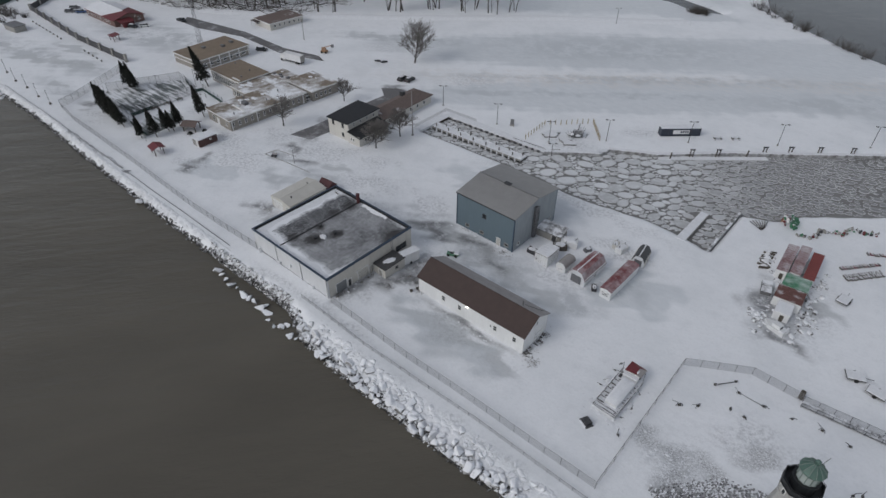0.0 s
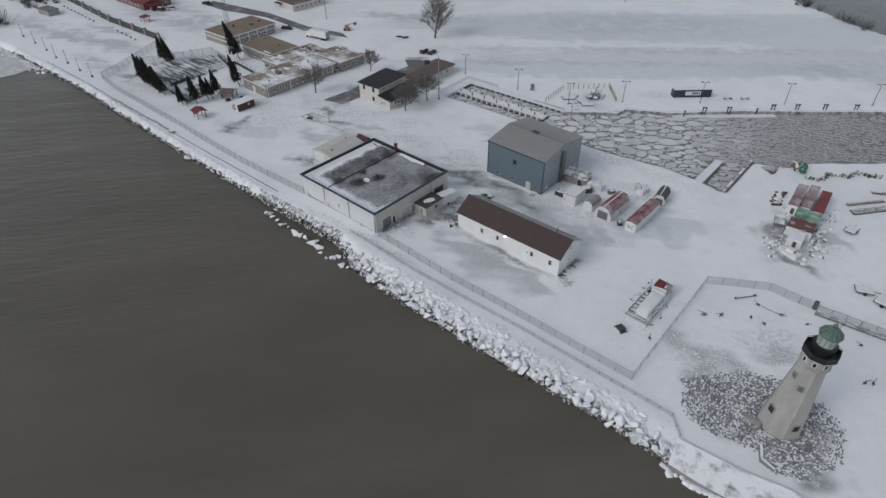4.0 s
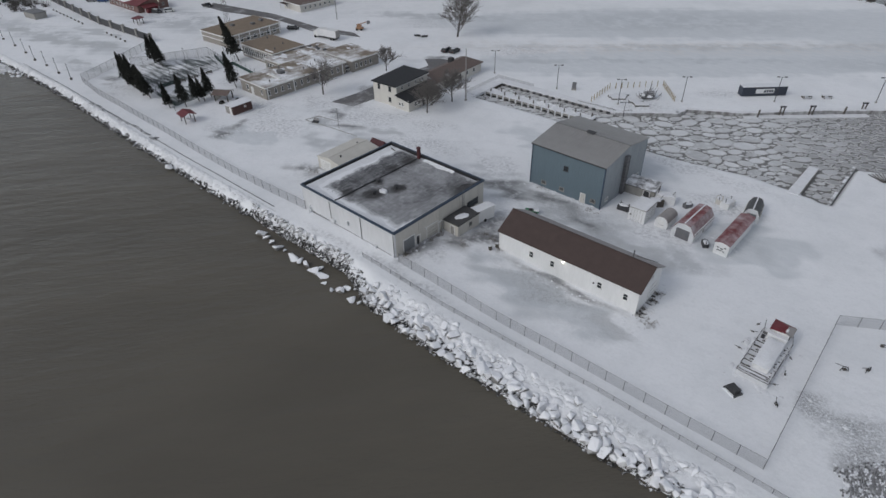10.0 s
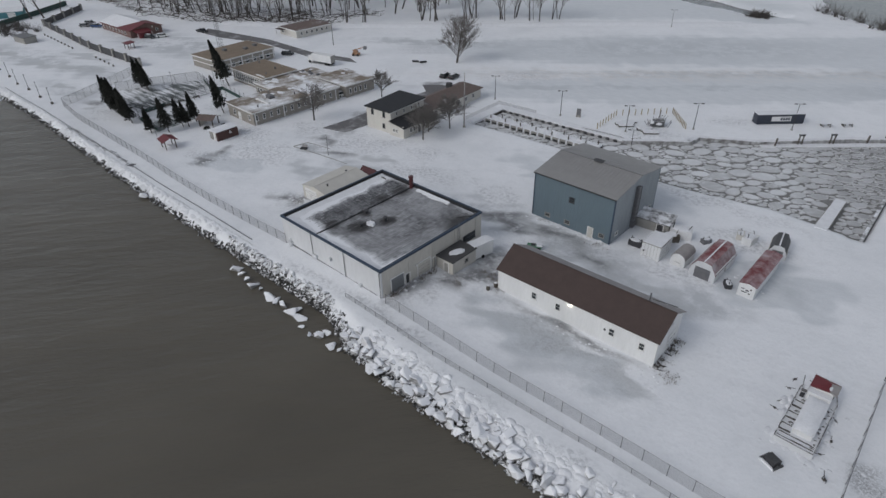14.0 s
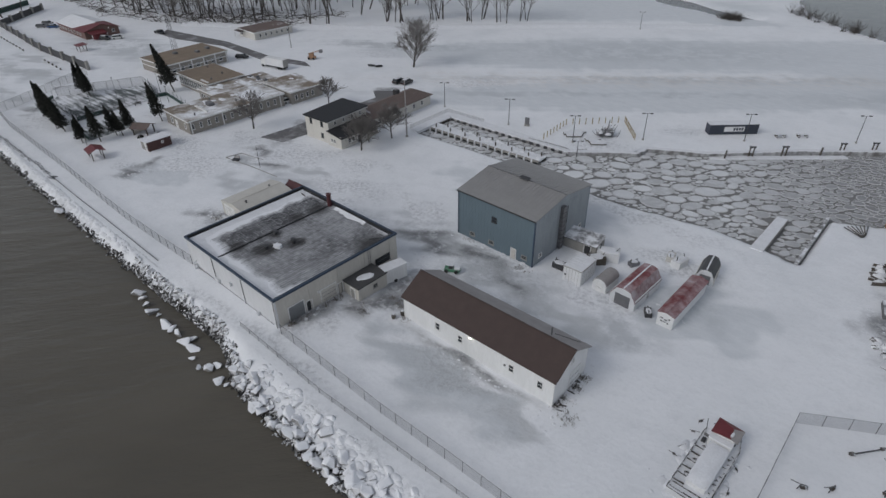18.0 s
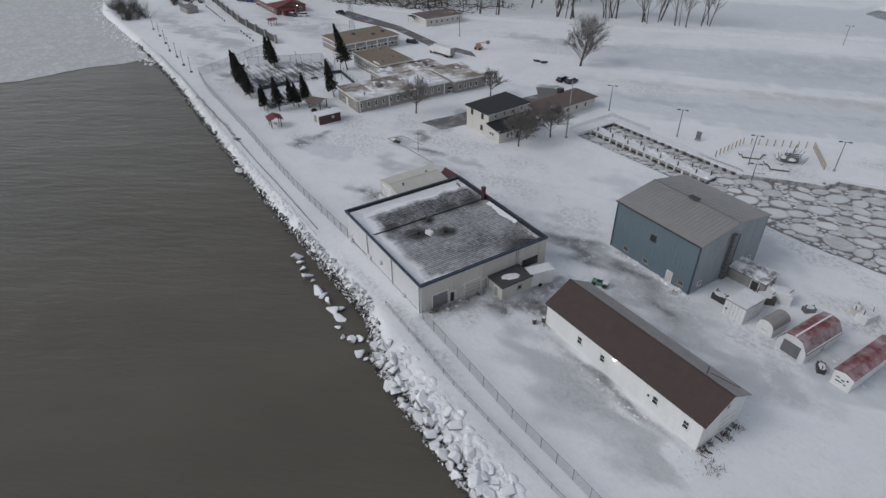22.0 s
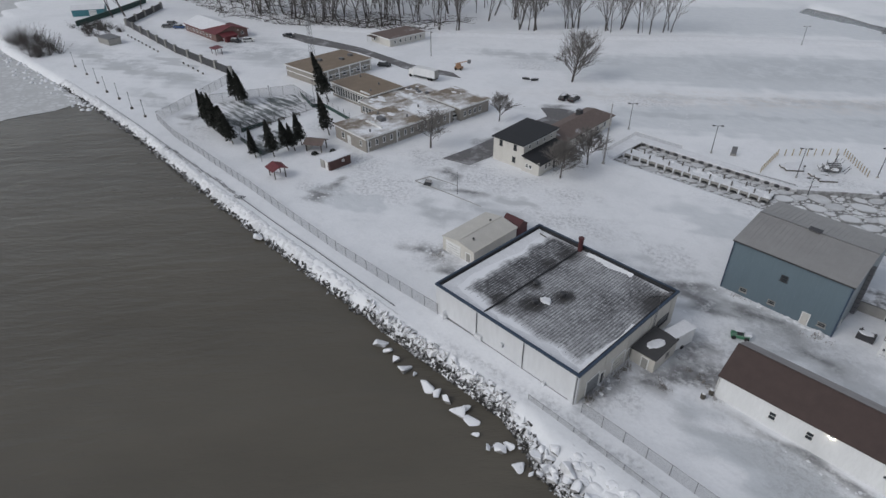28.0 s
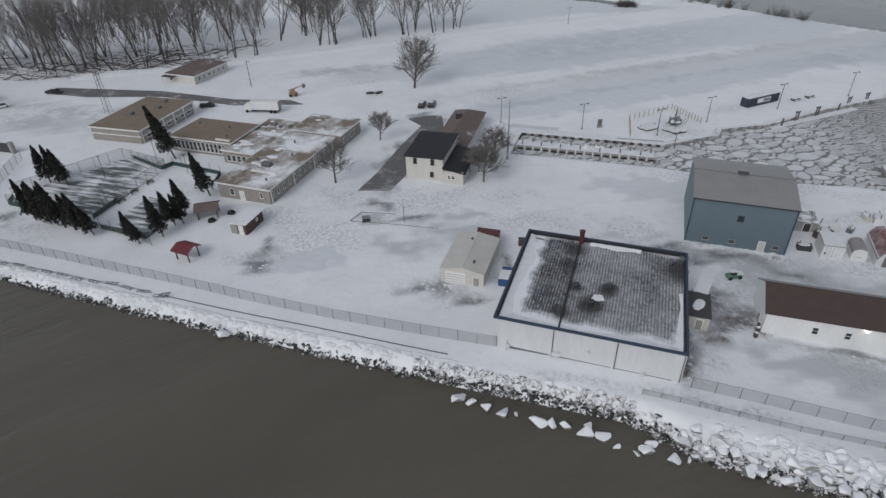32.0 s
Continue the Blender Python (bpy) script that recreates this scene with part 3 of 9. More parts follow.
def build_ground():
    xs, ys = axis(-215, 112, 0.85, 4000), axis(-16, 145, 0.8, 4000)
    ys = np.concatenate([ys[ys < 146], np.arange(147, 310, 2.2), ys[ys > 312]])
    gx, gy = np.meshgrid(xs, ys)
    gzv = height(gx.ravel(), gy.ravel())
    verts = np.column_stack([gx.ravel(), gy.ravel(), gzv])
    nx, ny = len(xs), len(ys)
    i = np.arange(nx - 1)[None, :] + np.arange(ny - 1)[:, None] * nx
    faces = np.stack([i, i + 1, i + nx + 1, i + nx], -1).reshape(-1, 4)
    me = bpy.data.meshes.new("ground")
    me.from_pydata(verts.tolist(), [], faces.tolist())
    me.polygons.foreach_set("use_smooth", [True] * len(me.polygons))
    me.materials.append(ground_material())
    for name, rows in (("icy", ICY), ("bare", BARE), ("grit", GRIT), ("tan", TAN), ("rough", ROUGH), ("pool", POOL), ("swept", SWEPT)):
        at = me.attributes.new(name, "FLOAT", "POINT")
        at.data.foreach_set("value", spots(gx.ravel(), gy.ravel(), rows))
    tagged(new("ground", me), "wind-packed snow over a flat waterfront yard and field", "ground", kind="structure")


build_ground()


def sheet(name, pts, z, material, label, category):
    bm = bm_new()
    bm.faces.new([bm.verts.new((x, y, z)) for x, y in pts])
    return tagged(new(name, mesh_of(name, bm, material)), label, category, kind="structure")


sheet("water_lake", [(-4000, -4000), (4000, -4000), (4000, 30), (-150, 30), (-4000, 900)], WATER_Z, M["lake"], "dark brown-grey lake water with small wind waves", "water")
sheet("water_canal", [(-45, 62), (60, 62), (130, 120), (1600, 850), (1600, 1400), (380, 420), (60, 145), (-45, 95)], CANAL_Z, M["slush"], "grey slushy canal water between ice floes", "water")
sheet("water_river", [(-70, 240), (20, 236), (90, 190), (150, 170), (2500, 1400), (2500, 4000), (-200, 4000), (-200, 300)], WATER_Z, M["river"], "dark open river water beyond the field", "water")
rng = random.Random(4)
edge = [(-181 + 1.5 * math.sin(k * 0.8) + rng.uniform(-0.8, 0.8), -2 - k * 4.0) for k in range(60)]
sheet("ice_sheet", [(-178, 12)] + edge + [(-230, -1500), (-4000, -3000), (-4000, 900), (-300, 60)], WATER_Z + 0.08, M["pack_ice"], "grey pack ice covering the lake beyond a sharp edge", "ice")


def field_bank():
    """A low dike behind the field, its crest lumpy with drifts, and the frozen backwater beyond it."""
    line = [(-205, 101), (-180, 116), (-157, 130.4), (-130.7, 150.2), (-107, 169.8), (-88.9, 184.1), (-72.2, 199), (-47, 217), (-21.5, 234), (-10, 242)]
    r = random.Random(17)
    b = bm_new()
    rows = []
    for (x0, y0), (x1, y1) in zip(line, line[1:]):
        d = Vector((x1 - x0, y1 - y0, 0))
        n = max(2, int(d.length / 3))
        nrm = Vector((-d.y, d.x, 0)).normalized()
        for k in range(n):
            p = Vector((x0, y0, 0)) + d * (k / n)
            hgt = 0.9 + r.uniform(-0.2, 0.25)
            rows.append([b.verts.new(p + nrm * u + Vector((0, 0, z))) for u, z in ((-4.5, -0.25), (-1.6, hgt * 0.8), (0.0, hgt), (1.5, hgt * 0.85), (4.0, -0.3))])
    for a, c in zip(rows, rows[1:]):
        for i in range(4):
            b.faces.new((a[i], c[i], c[i + 1], a[i + 1]))
    tagged(new("dike", mesh_of("dike", b, M["snow"], True)), "low snow-covered dike running behind the field", "dike", kind="structure")


field_bank()

# ---- generic parts of buildings ----
def facing(face, along, out, z, w, h, d):
    """Box of width w, height h and depth d on a wall: face names the wall's outward side, out is the wall's plane."""
    if face == "S":
        return (along - w / 2, along + w / 2, out - d, out + 0.02, z, z + h)
    if face == "N":
        return (along - w / 2, along + w / 2, out - 0.02, out + d, z, z + h)
    if face == "E":
        return (out - 0.02, out + d, along - w / 2, along + w / 2, z, z + h)
    return (out - d, out + 0.02, along - w / 2, along + w / 2, z, z + h)


def window(parent, face, along, out, z, w, h, frame_mat="white_paint", bars=True):
    b = bm_new()
    t = 0.1
    for a0, z0, ww, hh in ((along - w / 2 + t / 2, z, t, h), (along + w / 2 - t / 2, z, t, h), (along, z, w - 2 * t, t), (along, z + h - t, w - 2 * t, t)):
        box(b, *facing(face, a0, out, z0, ww, hh, 0.09))
    if bars:
        box(b, *facing(face, along, out, z + h / 2 - 0.03, w - 2 * t, 0.06, 0.07))
    win = part("window", b, M[frame_mat], parent)
    part("pane", boxm(*facing(face, along, out, z + t, w - 2 * t, h - 2 * t, 0.04)), M["glass"], win)
    part("sill", boxm(*facing(face, along, out, z - 0.1, w + 0.15, 0.09, 0.14)), M[frame_mat], win)
    return win


def door(parent, face, along, out, z, w, h, material="white_paint", panels=0, label=""):
    d = part("door", boxm(*facing(face, along, out, z, w, h, 0.07)), M[material], parent, label)
    b = bm_new()
    for a0, ww in ((along - w / 2 - 0.07, 0.13), (along + w / 2 + 0.07, 0.13)):
        box(b, *facing(face, a0, out, z, ww, h + 0.13, 0.1))
    box(b, *facing(face, along, out, z + h + 0.003, w, 0.13, 0.1))
    part("door_frame", b, M["white_paint"], d)
    if panels:
        b = bm_new()
        for k in range(1, panels):
            box(b, *facing(face, along, out, z + h * k / panels - 0.025, w - 0.05, 0.05, 0.09))
        part("rail", b, M["steel"], d)
    else:
        part("handle", boxm(*facing(face, along + w * 0.36, out, z + h * 0.45, 0.1, 0.1, 0.14)), M["dark_steel"], d)
    return d


def walls_box(t, L, W, H, wall, low=-0.8, th=0.25):
    x, y = L / 2, W / 2
    for nm, b in (("wall_south", (-x, x, -y, -y + th)), ("wall_north", (-x, x, y - th, y)), ("wall_west", (-x, -x + th, -y + th, y - th)), ("wall_east", (x - th, x, -y + th, y - th))):
        part("wall", boxm(*b, low, H), M[wall], t)


def gable_ends(t, L, W, H, R, wall, axis="X", th=0.25):
    x, y = L / 2, W / 2
    for s in (-1, 1):
        if axis == "X":
            a, b = (s * x, s * (x - th))
            f = [(a, -y, H), (a, y, H), (a, 0, R)]
            g = [(b, -y, H), (b, y, H), (b, 0, R)]
        else:
            a, b = (s * y, s * (y - th))
            f = [(-x, a, H), (x, a, H), (0, a, R)]
            g = [(-x, b, H), (x, b, H), (0, b, R)]
        part("gable", hull(bm_new(), [f, g[::-1]] + [(f[i], f[(i + 1) % 3], g[(i + 1) % 3], g[i]) for i in range(3)]), M[wall], t)


def gable_roof(t, L, W, H, R, roof, axis="X", over=0.4, th=0.14, roof2=None):
    x, y = L / 2 + over, W / 2 + over
    drop = (R - H) / ((W if axis == "X" else L) / 2) * over
    for s in (-1, 1):
        if axis == "X":
            p = [(-x, s * y, H - drop + th), (x, s * y, H - drop + th), (x, 0, R + th), (-x, 0, R + th)]
        else:
            p = [(s * x, -y, H - drop + th), (s * x, y, H - drop + th), (0, y, R + th), (0, -y, R + th)]
        part("roof_slope", slab(bm_new(), p, th), M[roof2 if roof2 and s > 0 else roof], t)
    e = (-x, x, -0.12, 0.12) if axis == "X" else (-0.12, 0.12, -y, y)
    part("ridge_cap", boxm(*e, R + th - 0.02, R + th + 0.05), M[roof], t)


def blob_sheet(bm, cx, cy, rx, ry, z, th, seed, n=18, rough=0.25, turn=0.0):
    """A low irregular patch of lying snow."""
    r = random.Random(seed)
    c, s = math.cos(turn), math.sin(turn)
    pts = []
    for i in range(n):
        a = 2 * math.pi * i / n
        k = 1 + r.uniform(-rough, rough)
        u, v = rx * k * math.cos(a), ry * k * math.sin(a)
        pts.append((cx + u * c - v * s, cy + u * s + v * c))
    lo = [bm.verts.new((x, y, z)) for x, y in pts]
    hi = [bm.verts.new((cx + (x - cx) * 0.8, cy + (y - cy) * 0.8, z + th)) for x, y in pts]
    for i in range(n):
        bm.faces.new((lo[i], lo[(i + 1) % n], hi[(i + 1) % n], hi[i]))
    bm.faces.new(hi)
    return bm


# ---- workshop with the flat roof ----
def workshop():
    L, W, H = 27.0, 25.35, 7.1
    t = thing("workshop", -12.9, 13.35, 0, -2.4, "flat-roofed beige block workshop with blue coping and snow-swept roof", "workshop")
    x, y = L / 2, W / 2
    part("wall", boxm(-x, x, -y, -y + 0.3, -1, H - 0.35), M["wall_frost"], t, "lakeside wall glazed with spray ice")
    part("wall", boxm(-x, x, y - 0.3, y, -1, H - 0.35), M["wall_beige"], t)
    part("wall", boxm(-x, -x + 0.3, -y + 0.3, y - 0.3, -1, H - 0.35), M["wall_beige"], t)
    part("wall", boxm(x - 0.3, x, -y + 0.3, y - 0.3, -1, H - 0.35), M["wall_beige"], t)
    for u in (-x + 8.6, -x + 17.6, x - 0.5):
        part("pilaster", boxm(u - 0.16, u + 0.16, -y - 0.1, -y + 0.01, -1, H - 0.36), M["wall_frost"], t)
        part("downspout", tube(bm_new(), (u + 0.3, -y - 0.12, 1.2), (u + 0.3, -y - 0.12, H - 0.5), 0.06, n=6), M["steel"], t)
    part("base_line", boxm(-x + 2.5, x - 1.2, -y - 0.03, -y + 0.01, 1.0, 1.75), M["steel"], t, "dark strip along the foot of the lakeside wall")
    for a in ((-x - 0.12, x + 0.12, -y - 0.12, -y + 0.22), (-x - 0.12, x + 0.12, y - 0.22, y + 0.12), (-x - 0.12, -x + 0.22, -y + 0.22, y - 0.22), (x - 0.22, x + 0.12, -y + 0.22, y - 0.22)):
        part("coping", boxm(*a, H - 0.36, H), M["blue_trim"], t)
    for a in ((-x + 0.302, x - 0.302, y - 0.4, y - 0.302), (-x + 0.302, -x + 0.4, -y + 0.31, y - 0.41), (x - 0.4, x - 0.302, -y + 0.31, y - 0.41)):
        part("parapet_flashing", boxm(*a, H - 0.76, H - 0.03), M["black_roof"], t)
    part("roof_deck", boxm(-x + 0.3, x - 0.3, -y + 0.3, y - 0.3, H - 1.0, H - 0.75), M["deck"], t)
    # standing ribs of the deck
    rib = mesh_of("roof_rib", boxm(-0.025, 0.025, -y + 2.6, y - 1.5, H - 0.76, H - 0.73), M["deck_rib"])
    for k in range(17):
        piece("roof_rib", rib, t, (-x + 3.6 + k * 1.28, 0, 0))
    part("expansion_joint", boxm(-4.22, -3.98, -y + 0.9, y - 0.5, H - 0.74, H - 0.6), M["black_roof"], t)

    # snow banked against the parapets
    def drift(x0, x1, y0, y1, along, seed):
        r = random.Random(seed)
        b = bm_new()
        n = 22
        rows = []
        for k in range(n + 1):
            u = k / n
            w = 0.75 + 0.4 * math.sin(u * 9 + seed) * r.random()
            if along == "X":
                px = x0 + (x1 - x0) * u
                rows.append([(px, y0, H - 0.45), (px, y0 + (y1 - y0) * 0.4 * w, H - 0.6), (px, y0 + (y1 - y0) * w, H - 0.753)])
            else:
                py = y0 + (y1 - y0) * u
                rows.append([(x0, py, H - 0.45), (x0 + (x1 - x0) * 0.4 * w, py, H - 0.6), (x0 + (x1 - x0) * w, py, H - 0.753)])
        vs = [[b.verts.new(p) for p in row] for row in rows]
        for k in range(n):
            for q in range(2):
                b.faces.new((vs[k][q], vs[k + 1][q], vs[k + 1][q + 1], vs[k][q + 1]))
        part("roof_snow", b, M["snow"], t, "drifted snow along the parapet", True)
    drift(-x + 0.42, x - 0.42, -y + 0.31, -y + 2.3, "X", 1)
    drift(-x + 0.57, -x + 2.6, -y + 0.6, y - 0.6, "Y", 2)
    drift(-2.4, 6.2, y - 0.57, y - 1.7, "X", 3)
    drift(x - 0.57, x - 1.3, -y + 0.6, y - 11, "Y", 4)
    b = bm_new()
    blob_sheet(b, 0.6, -3.1, 0.9, 0.7, H - 0.745, 0.4, 3)
    part("snow_heap", b, M["snow"], t)
    for u, v, h in ((1.7, -0.6, 0.7), (-0.3, -4.8, 0.55), (-3.1, -1.0, 0.45)):
        vent = part("roof_vent", lathe(bm_new(), [(0.3, H - 0.75), (0.3, H - 0.75 + h), (0.5, H - 0.72 + h), (0.4, H - 0.55 + h)], 10), M["dark_steel"], t)
        vent.location = (u, v, 0)
    ch = part("chimney", lathe(bm_new(), [(0.42, H - 0.75), (0.42, H + 1.55), (0.5, H + 1.55), (0.5, H + 1.85), (0.3, H + 1.85)], 14), M["maroon"], t, "dark red chimney pipe with soot band")
    ch.location = (-4.0, y - 0.85, 0)
    # small gear lying on the roof: a plank in the corner, a ladder head and cable tray at the yard side
    part("plank", slab(bm_new(), [(-x + 1.5, y - 1.7, H - 0.55), (-x + 3.1, y - 2.0, H - 0.5), (-x + 3.1, y - 1.8, H - 0.5), (-x + 1.5, y - 1.5, H - 0.55)], 0.1), M["wood"], t)
    b = bm_new()
    for u in (0, 0.55):
        tube(b, (x - 0.9, y - 3.6 + u, H - 0.74), (x - 0.9, y - 3.6 + u, H + 0.95), 0.04, n=5)
        tube(b, (x - 0.9, y - 3.6 + u, H + 0.95), (x + 0.3, y - 3.6 + u, H + 0.95), 0.04, n=5)
    for k in range(3):
        tube(b, (x - 0.6 + 0.35 * k, y - 3.6, H + 0.95), (x - 0.6 + 0.35 * k, y - 3.05, H + 0.95), 0.035, n=5)
    part("ladder_head", b, M["steel"], t)
    for u in (-1.6, -0.9):
        part("roof_unit", boxm(x - 0.95, x - 0.5, y + u - 0.2, y + u + 0.2, H - 0.74, H - 0.2), M["steel"], t)
    b = bm_new()
    for k in range(5):
        tube(b, (x - 0.62 - 0.4 * k, y - 1.3 - 0.5 * k, H - 0.55), (x - 1.0 - 0.4 * k, y - 2.0 - 0.5 * k, H - 0.6), 0.05, n=5)
    part("cable", b, M["black_roof"], t)
    # yard side: roller door, doors, windows
    door(t, "E", -9.1, x, 1.45, 2.8, 2.8, "roller", 5, "grey roller door")
    door(t, "E", -6.7, x, 1.4, 1.0, 2.1, "dark")
    door(t, "E", -2.8, x, 1.4, 3.0, 2.7, "wall_beige", 4)
    door(t, "E", -0.4, x, 1.4, 0.9, 2.1, "concrete")
    window(t, "E", 9.2, x, 2.6, 3.4, 1.4, "dark_steel")
    for k in range(5):
        part("pilaster", boxm(x, x + 0.08, -y + 0.4 + k * 5.8, -y + 0.75 + k * 5.8, -1, H - 0.37), M["wall_beige"], t)
    part("wall_light", boxm(*facing("E", -4.7, x, 4.0, 0.35, 0.35, 0.3)), M["white_paint"], t)
    for u, z, w in ((-11.2, 1.6, 0.5), (-4.0, 2.0, 1.2), (0.6, 3.4, 0.4), (8.4, 1.5, 0.5)):
        part("wall_box", boxm(*facing("S", u, -y, z, w, 0.7, 0.45)), M["wall_frost"], t, "ice-crusted box on the wall")
    b = bm_new()
    tube(b, (-x + 2.1, -y - 0.5, -0.5), (-x + 2.1, -y - 0.5, 2.6), 0.11)
    tube(b, (-x + 2.1, -y - 0.5, 2.6), (-x + 2.1, -y + 0.05, 2.9), 0.11)
    part("vent_pipe", b, M["wall_frost"], t)
    b = bm_new()
    for s in (0, 0.45):
        tube(b, (x + 0.1, 6.0 + s, 1.2), (x + 0.1, 6.0 + s, H + 0.9), 0.03, n=5)
    for k in range(18):
        tube(b, (x + 0.1, 6.0, 1.4 + k * 0.36), (x + 0.1, 6.45, 1.4 + k * 0.36), 0.02, n=4)
    part("ladder", b, M["steel"], t)
    return t


workshop()


def side_annex():
    t = thing("lean_to_store", 2.85, 16.0, None, -2.4, "low beige store, dark flat roof with one snow oval", "shed")
    walls_box(t, 3.7, 6.2, 2.5, "wall_beige")
    part("roof", boxm(-1.95, 2.0, -3.25, 3.25, 2.5, 2.7), M["deck_felt"], t)
    b = bm_new()
    blob_sheet(b, 0.2, -0.1, 0.8, 1.7, 2.7, 0.16, 12, rough=0.12, turn=-0.35)
    part("roof_snow", b, M["snow"], t)
    door(t, "S", 0.4, -3.1, 0, 0.9, 2.0, "concrete")
    window(t, "E", 0.5, 1.85, 1.0, 0.9, 0.8, "concrete")
    c = thing("storage_container", 4.1, 21.3, None, -14, "white corrugated storage container dusted with snow", "container")
    b = boxm(-1.05, 1.05, -2.2, 2.2, 0.25, 2.9)
    part("body", b, M["white_wall"], c)
    part("roof", boxm(-1.1, 1.1, -2.25, 2.25, 2.9, 3.0), M["snow"], c)
    for sx in (-1.1, 1.1):
        part("wheel", tube(bm_new(), (sx - 0.1, -0.2, 0.33), (sx + 0.1, -0.2, 0.33), 0.33, n=12), M["rubber"], c)
    rib = mesh_of("corrugation", boxm(1.05, 1.08, -0.08, 0.08, 0.3, 2.4), M["white_wall"])
    for k in range(8):
        piece("corrugation", rib, c, (0, -1.95 + k * 0.55, 0))
    rib = mesh_of("corrugation", boxm(-0.08, 0.08, -2.23, -2.20, 0.3, 2.4), M["white_wall"])
    for k in range(4):
        piece("corrugation", rib, c, (-0.8 + k * 0.53, 0, 0))
    w = thing("garden_tractor", 10.3, 29.8, None, 25, "small green and grey tractor parked in the slush", "tractor")
    part("body", slab(bm_new(), [(-1.3, -0.6, 0.8), (1.3, -0.5, 0.7), (1.5, 0.5, 0.7), (-1.3, 0.6, 0.8)], 0.5), M["green_roof_snow"], w)
    part("canopy", boxm(-0.9, 0.3, -0.45, 0.45, 1.5, 1.6), M["snow"], w)
    part("bonnet", boxm(0.5, 1.5, -0.4, 0.4, 0.8, 1.15), M["snow"], w)
    part("seat", boxm(-0.5, 0.2, -0.35, 0.35, 0.8, 1.25), M["dark_steel"], w)
    for sx in (-0.9, 0.9):
        for sy in (-0.55, 0.55):
            wh = part("wheel", tube(bm_new(), (sx, sy - 0.12, 0.35), (sx, sy + 0.12, 0.35), 0.36, n=12), M["rubber"], w)


M["deck_felt"] = painted("grey_roofing_felt", (0.075, 0.074, 0.076), 0.75, 0.9, 0.7, 5)
side_annex()


def yard_edges():
    """Dead weeds and dirty snow banked along the workshop's yard side, slabs of broken snow in the yard."""
    r = random.Random(91)
    b, w = bm_new(), bm_new()

    def tuft(x, y, z, h, n):
        for _ in range(n):
            a = r.uniform(0, 6.28)
            p = Vector((x + r.gauss(0, 0.25), y + r.gauss(0, 0.25), z))
            q = p + Vector((math.cos(a) * h * 0.5, math.sin(a) * h * 0.5, h * r.uniform(0.5, 1.0)))
            d = Vector((-math.sin(a), math.cos(a), 0)) * 0.035
            w.faces.new([w.verts.new(v) for v in (p - d, p + d, q + d * 0.4, q - d * 0.4)])
    for k in range(34):
        y = r.uniform(0.6, 12.5)
        x = 0.4 + abs(r.gauss(0, 0.55)) + 0.05 * y
        tuft(x, y, gz(x, y) - 0.05, r.uniform(0.3, 0.65), 13)
    for x, y, s in ((9.2, 17.6, 1.2), (11.6, 16.2, 1.0), (12.4, 14.8, 0.8), (6.3, 11.4, 0.7), (40.6, 15.2, 0.4), (40.7, 17.0, 0.4), (40.7, 19.5, 0.4), (40.9, 22.0, 0.5), (42.6, 14.2, 0.7), (19, 38.4, 1.0), (6, 40.6, 1.0), (-38.5, 13.8, 1.0)):
        for k in range(14):
            px, py = x + r.gauss(0, s), y + r.gauss(0, s * 0.7)
            tuft(px, py, gz(px, py) - 0.05, r.uniform(0.2, 0.5), 10)
    tagged(new("dead_weeds", mesh_of("dead_weeds", w, M["weed"])), "dead brown weeds sticking through the snow by walls", "weeds", kind="stuff")
    spots = [(0.9, 6.5, 0.7, 4.5),  (-39, 13.5, 3.5, 2.4), (-10, 42, 6, 2.5), (34, 12.5, 9, 1.0), (41, 20, 1.0, 3.0), (3, 27, 2.0, 3.0), (43, 43, 3, 2), (-52, 45, 7, 4), (-82, 30, 6, 3), (-66, 26, 5, 4), (-20, 32, 5, 3), (18, 70, 18, 1.5), (-51, 116, 9, 3.5), (-36, 104, 3, 8), (4, 97, 5, 4), (19, 120, 5, 2.5), (77, 60, 5, 8), (60, 16, 3.5, 6), (72, 11, 4, 4), (-74, 13, 4, 3)]
    for x, y, sx, sy in spots:
        for k in range(int(12 + 1.6 * sx * sy)):
            px, py = x + r.gauss(0, sx * 0.7), y + r.gauss(0, sy * 0.7)
            s = r.uniform(0.1, 0.32)
            lump(b, px, py, gz(px, py) - 0.06, s * r.uniform(0.8, 1.8), s, s * r.uniform(0.35, 0.75), r)
    tagged(new("snow_lumps", mesh_of("snow_lumps", b, M["snow"], True)), "broken lumps of trodden and drifted snow", "snow", kind="stuff")


def lump(b, x, y, z, rx, ry, h, r, n=7):
    """A low rounded lump of snow."""
    ph = r.uniform(0, 6)
    rings = []
    for f, g in ((1.0, -0.25), (0.78, 0.55), (0.35, 0.93)):
        ring = []
        for i in range(n):
            a = ph + 6.283 * i / n
            k = f * r.uniform(0.8, 1.15)
            ring.append(b.verts.new((x + rx * k * math.cos(a), y + ry * k * math.sin(a), z + h * g * r.uniform(0.85, 1.1))))
        rings.append(ring)
    for lo, hi in zip(rings, rings[1:]):
        for i in range(n):
            b.faces.new((lo[i], lo[(i + 1) % n], hi[(i + 1) % n], hi[i]))
    b.faces.new(rings[-1])


yard_edges()


M["quay_roof"] = snow_over("snowy_grey_roof", (0.16, 0.16, 0.165), 0.3, 0.6, (0.35, 0.55), 0.5)


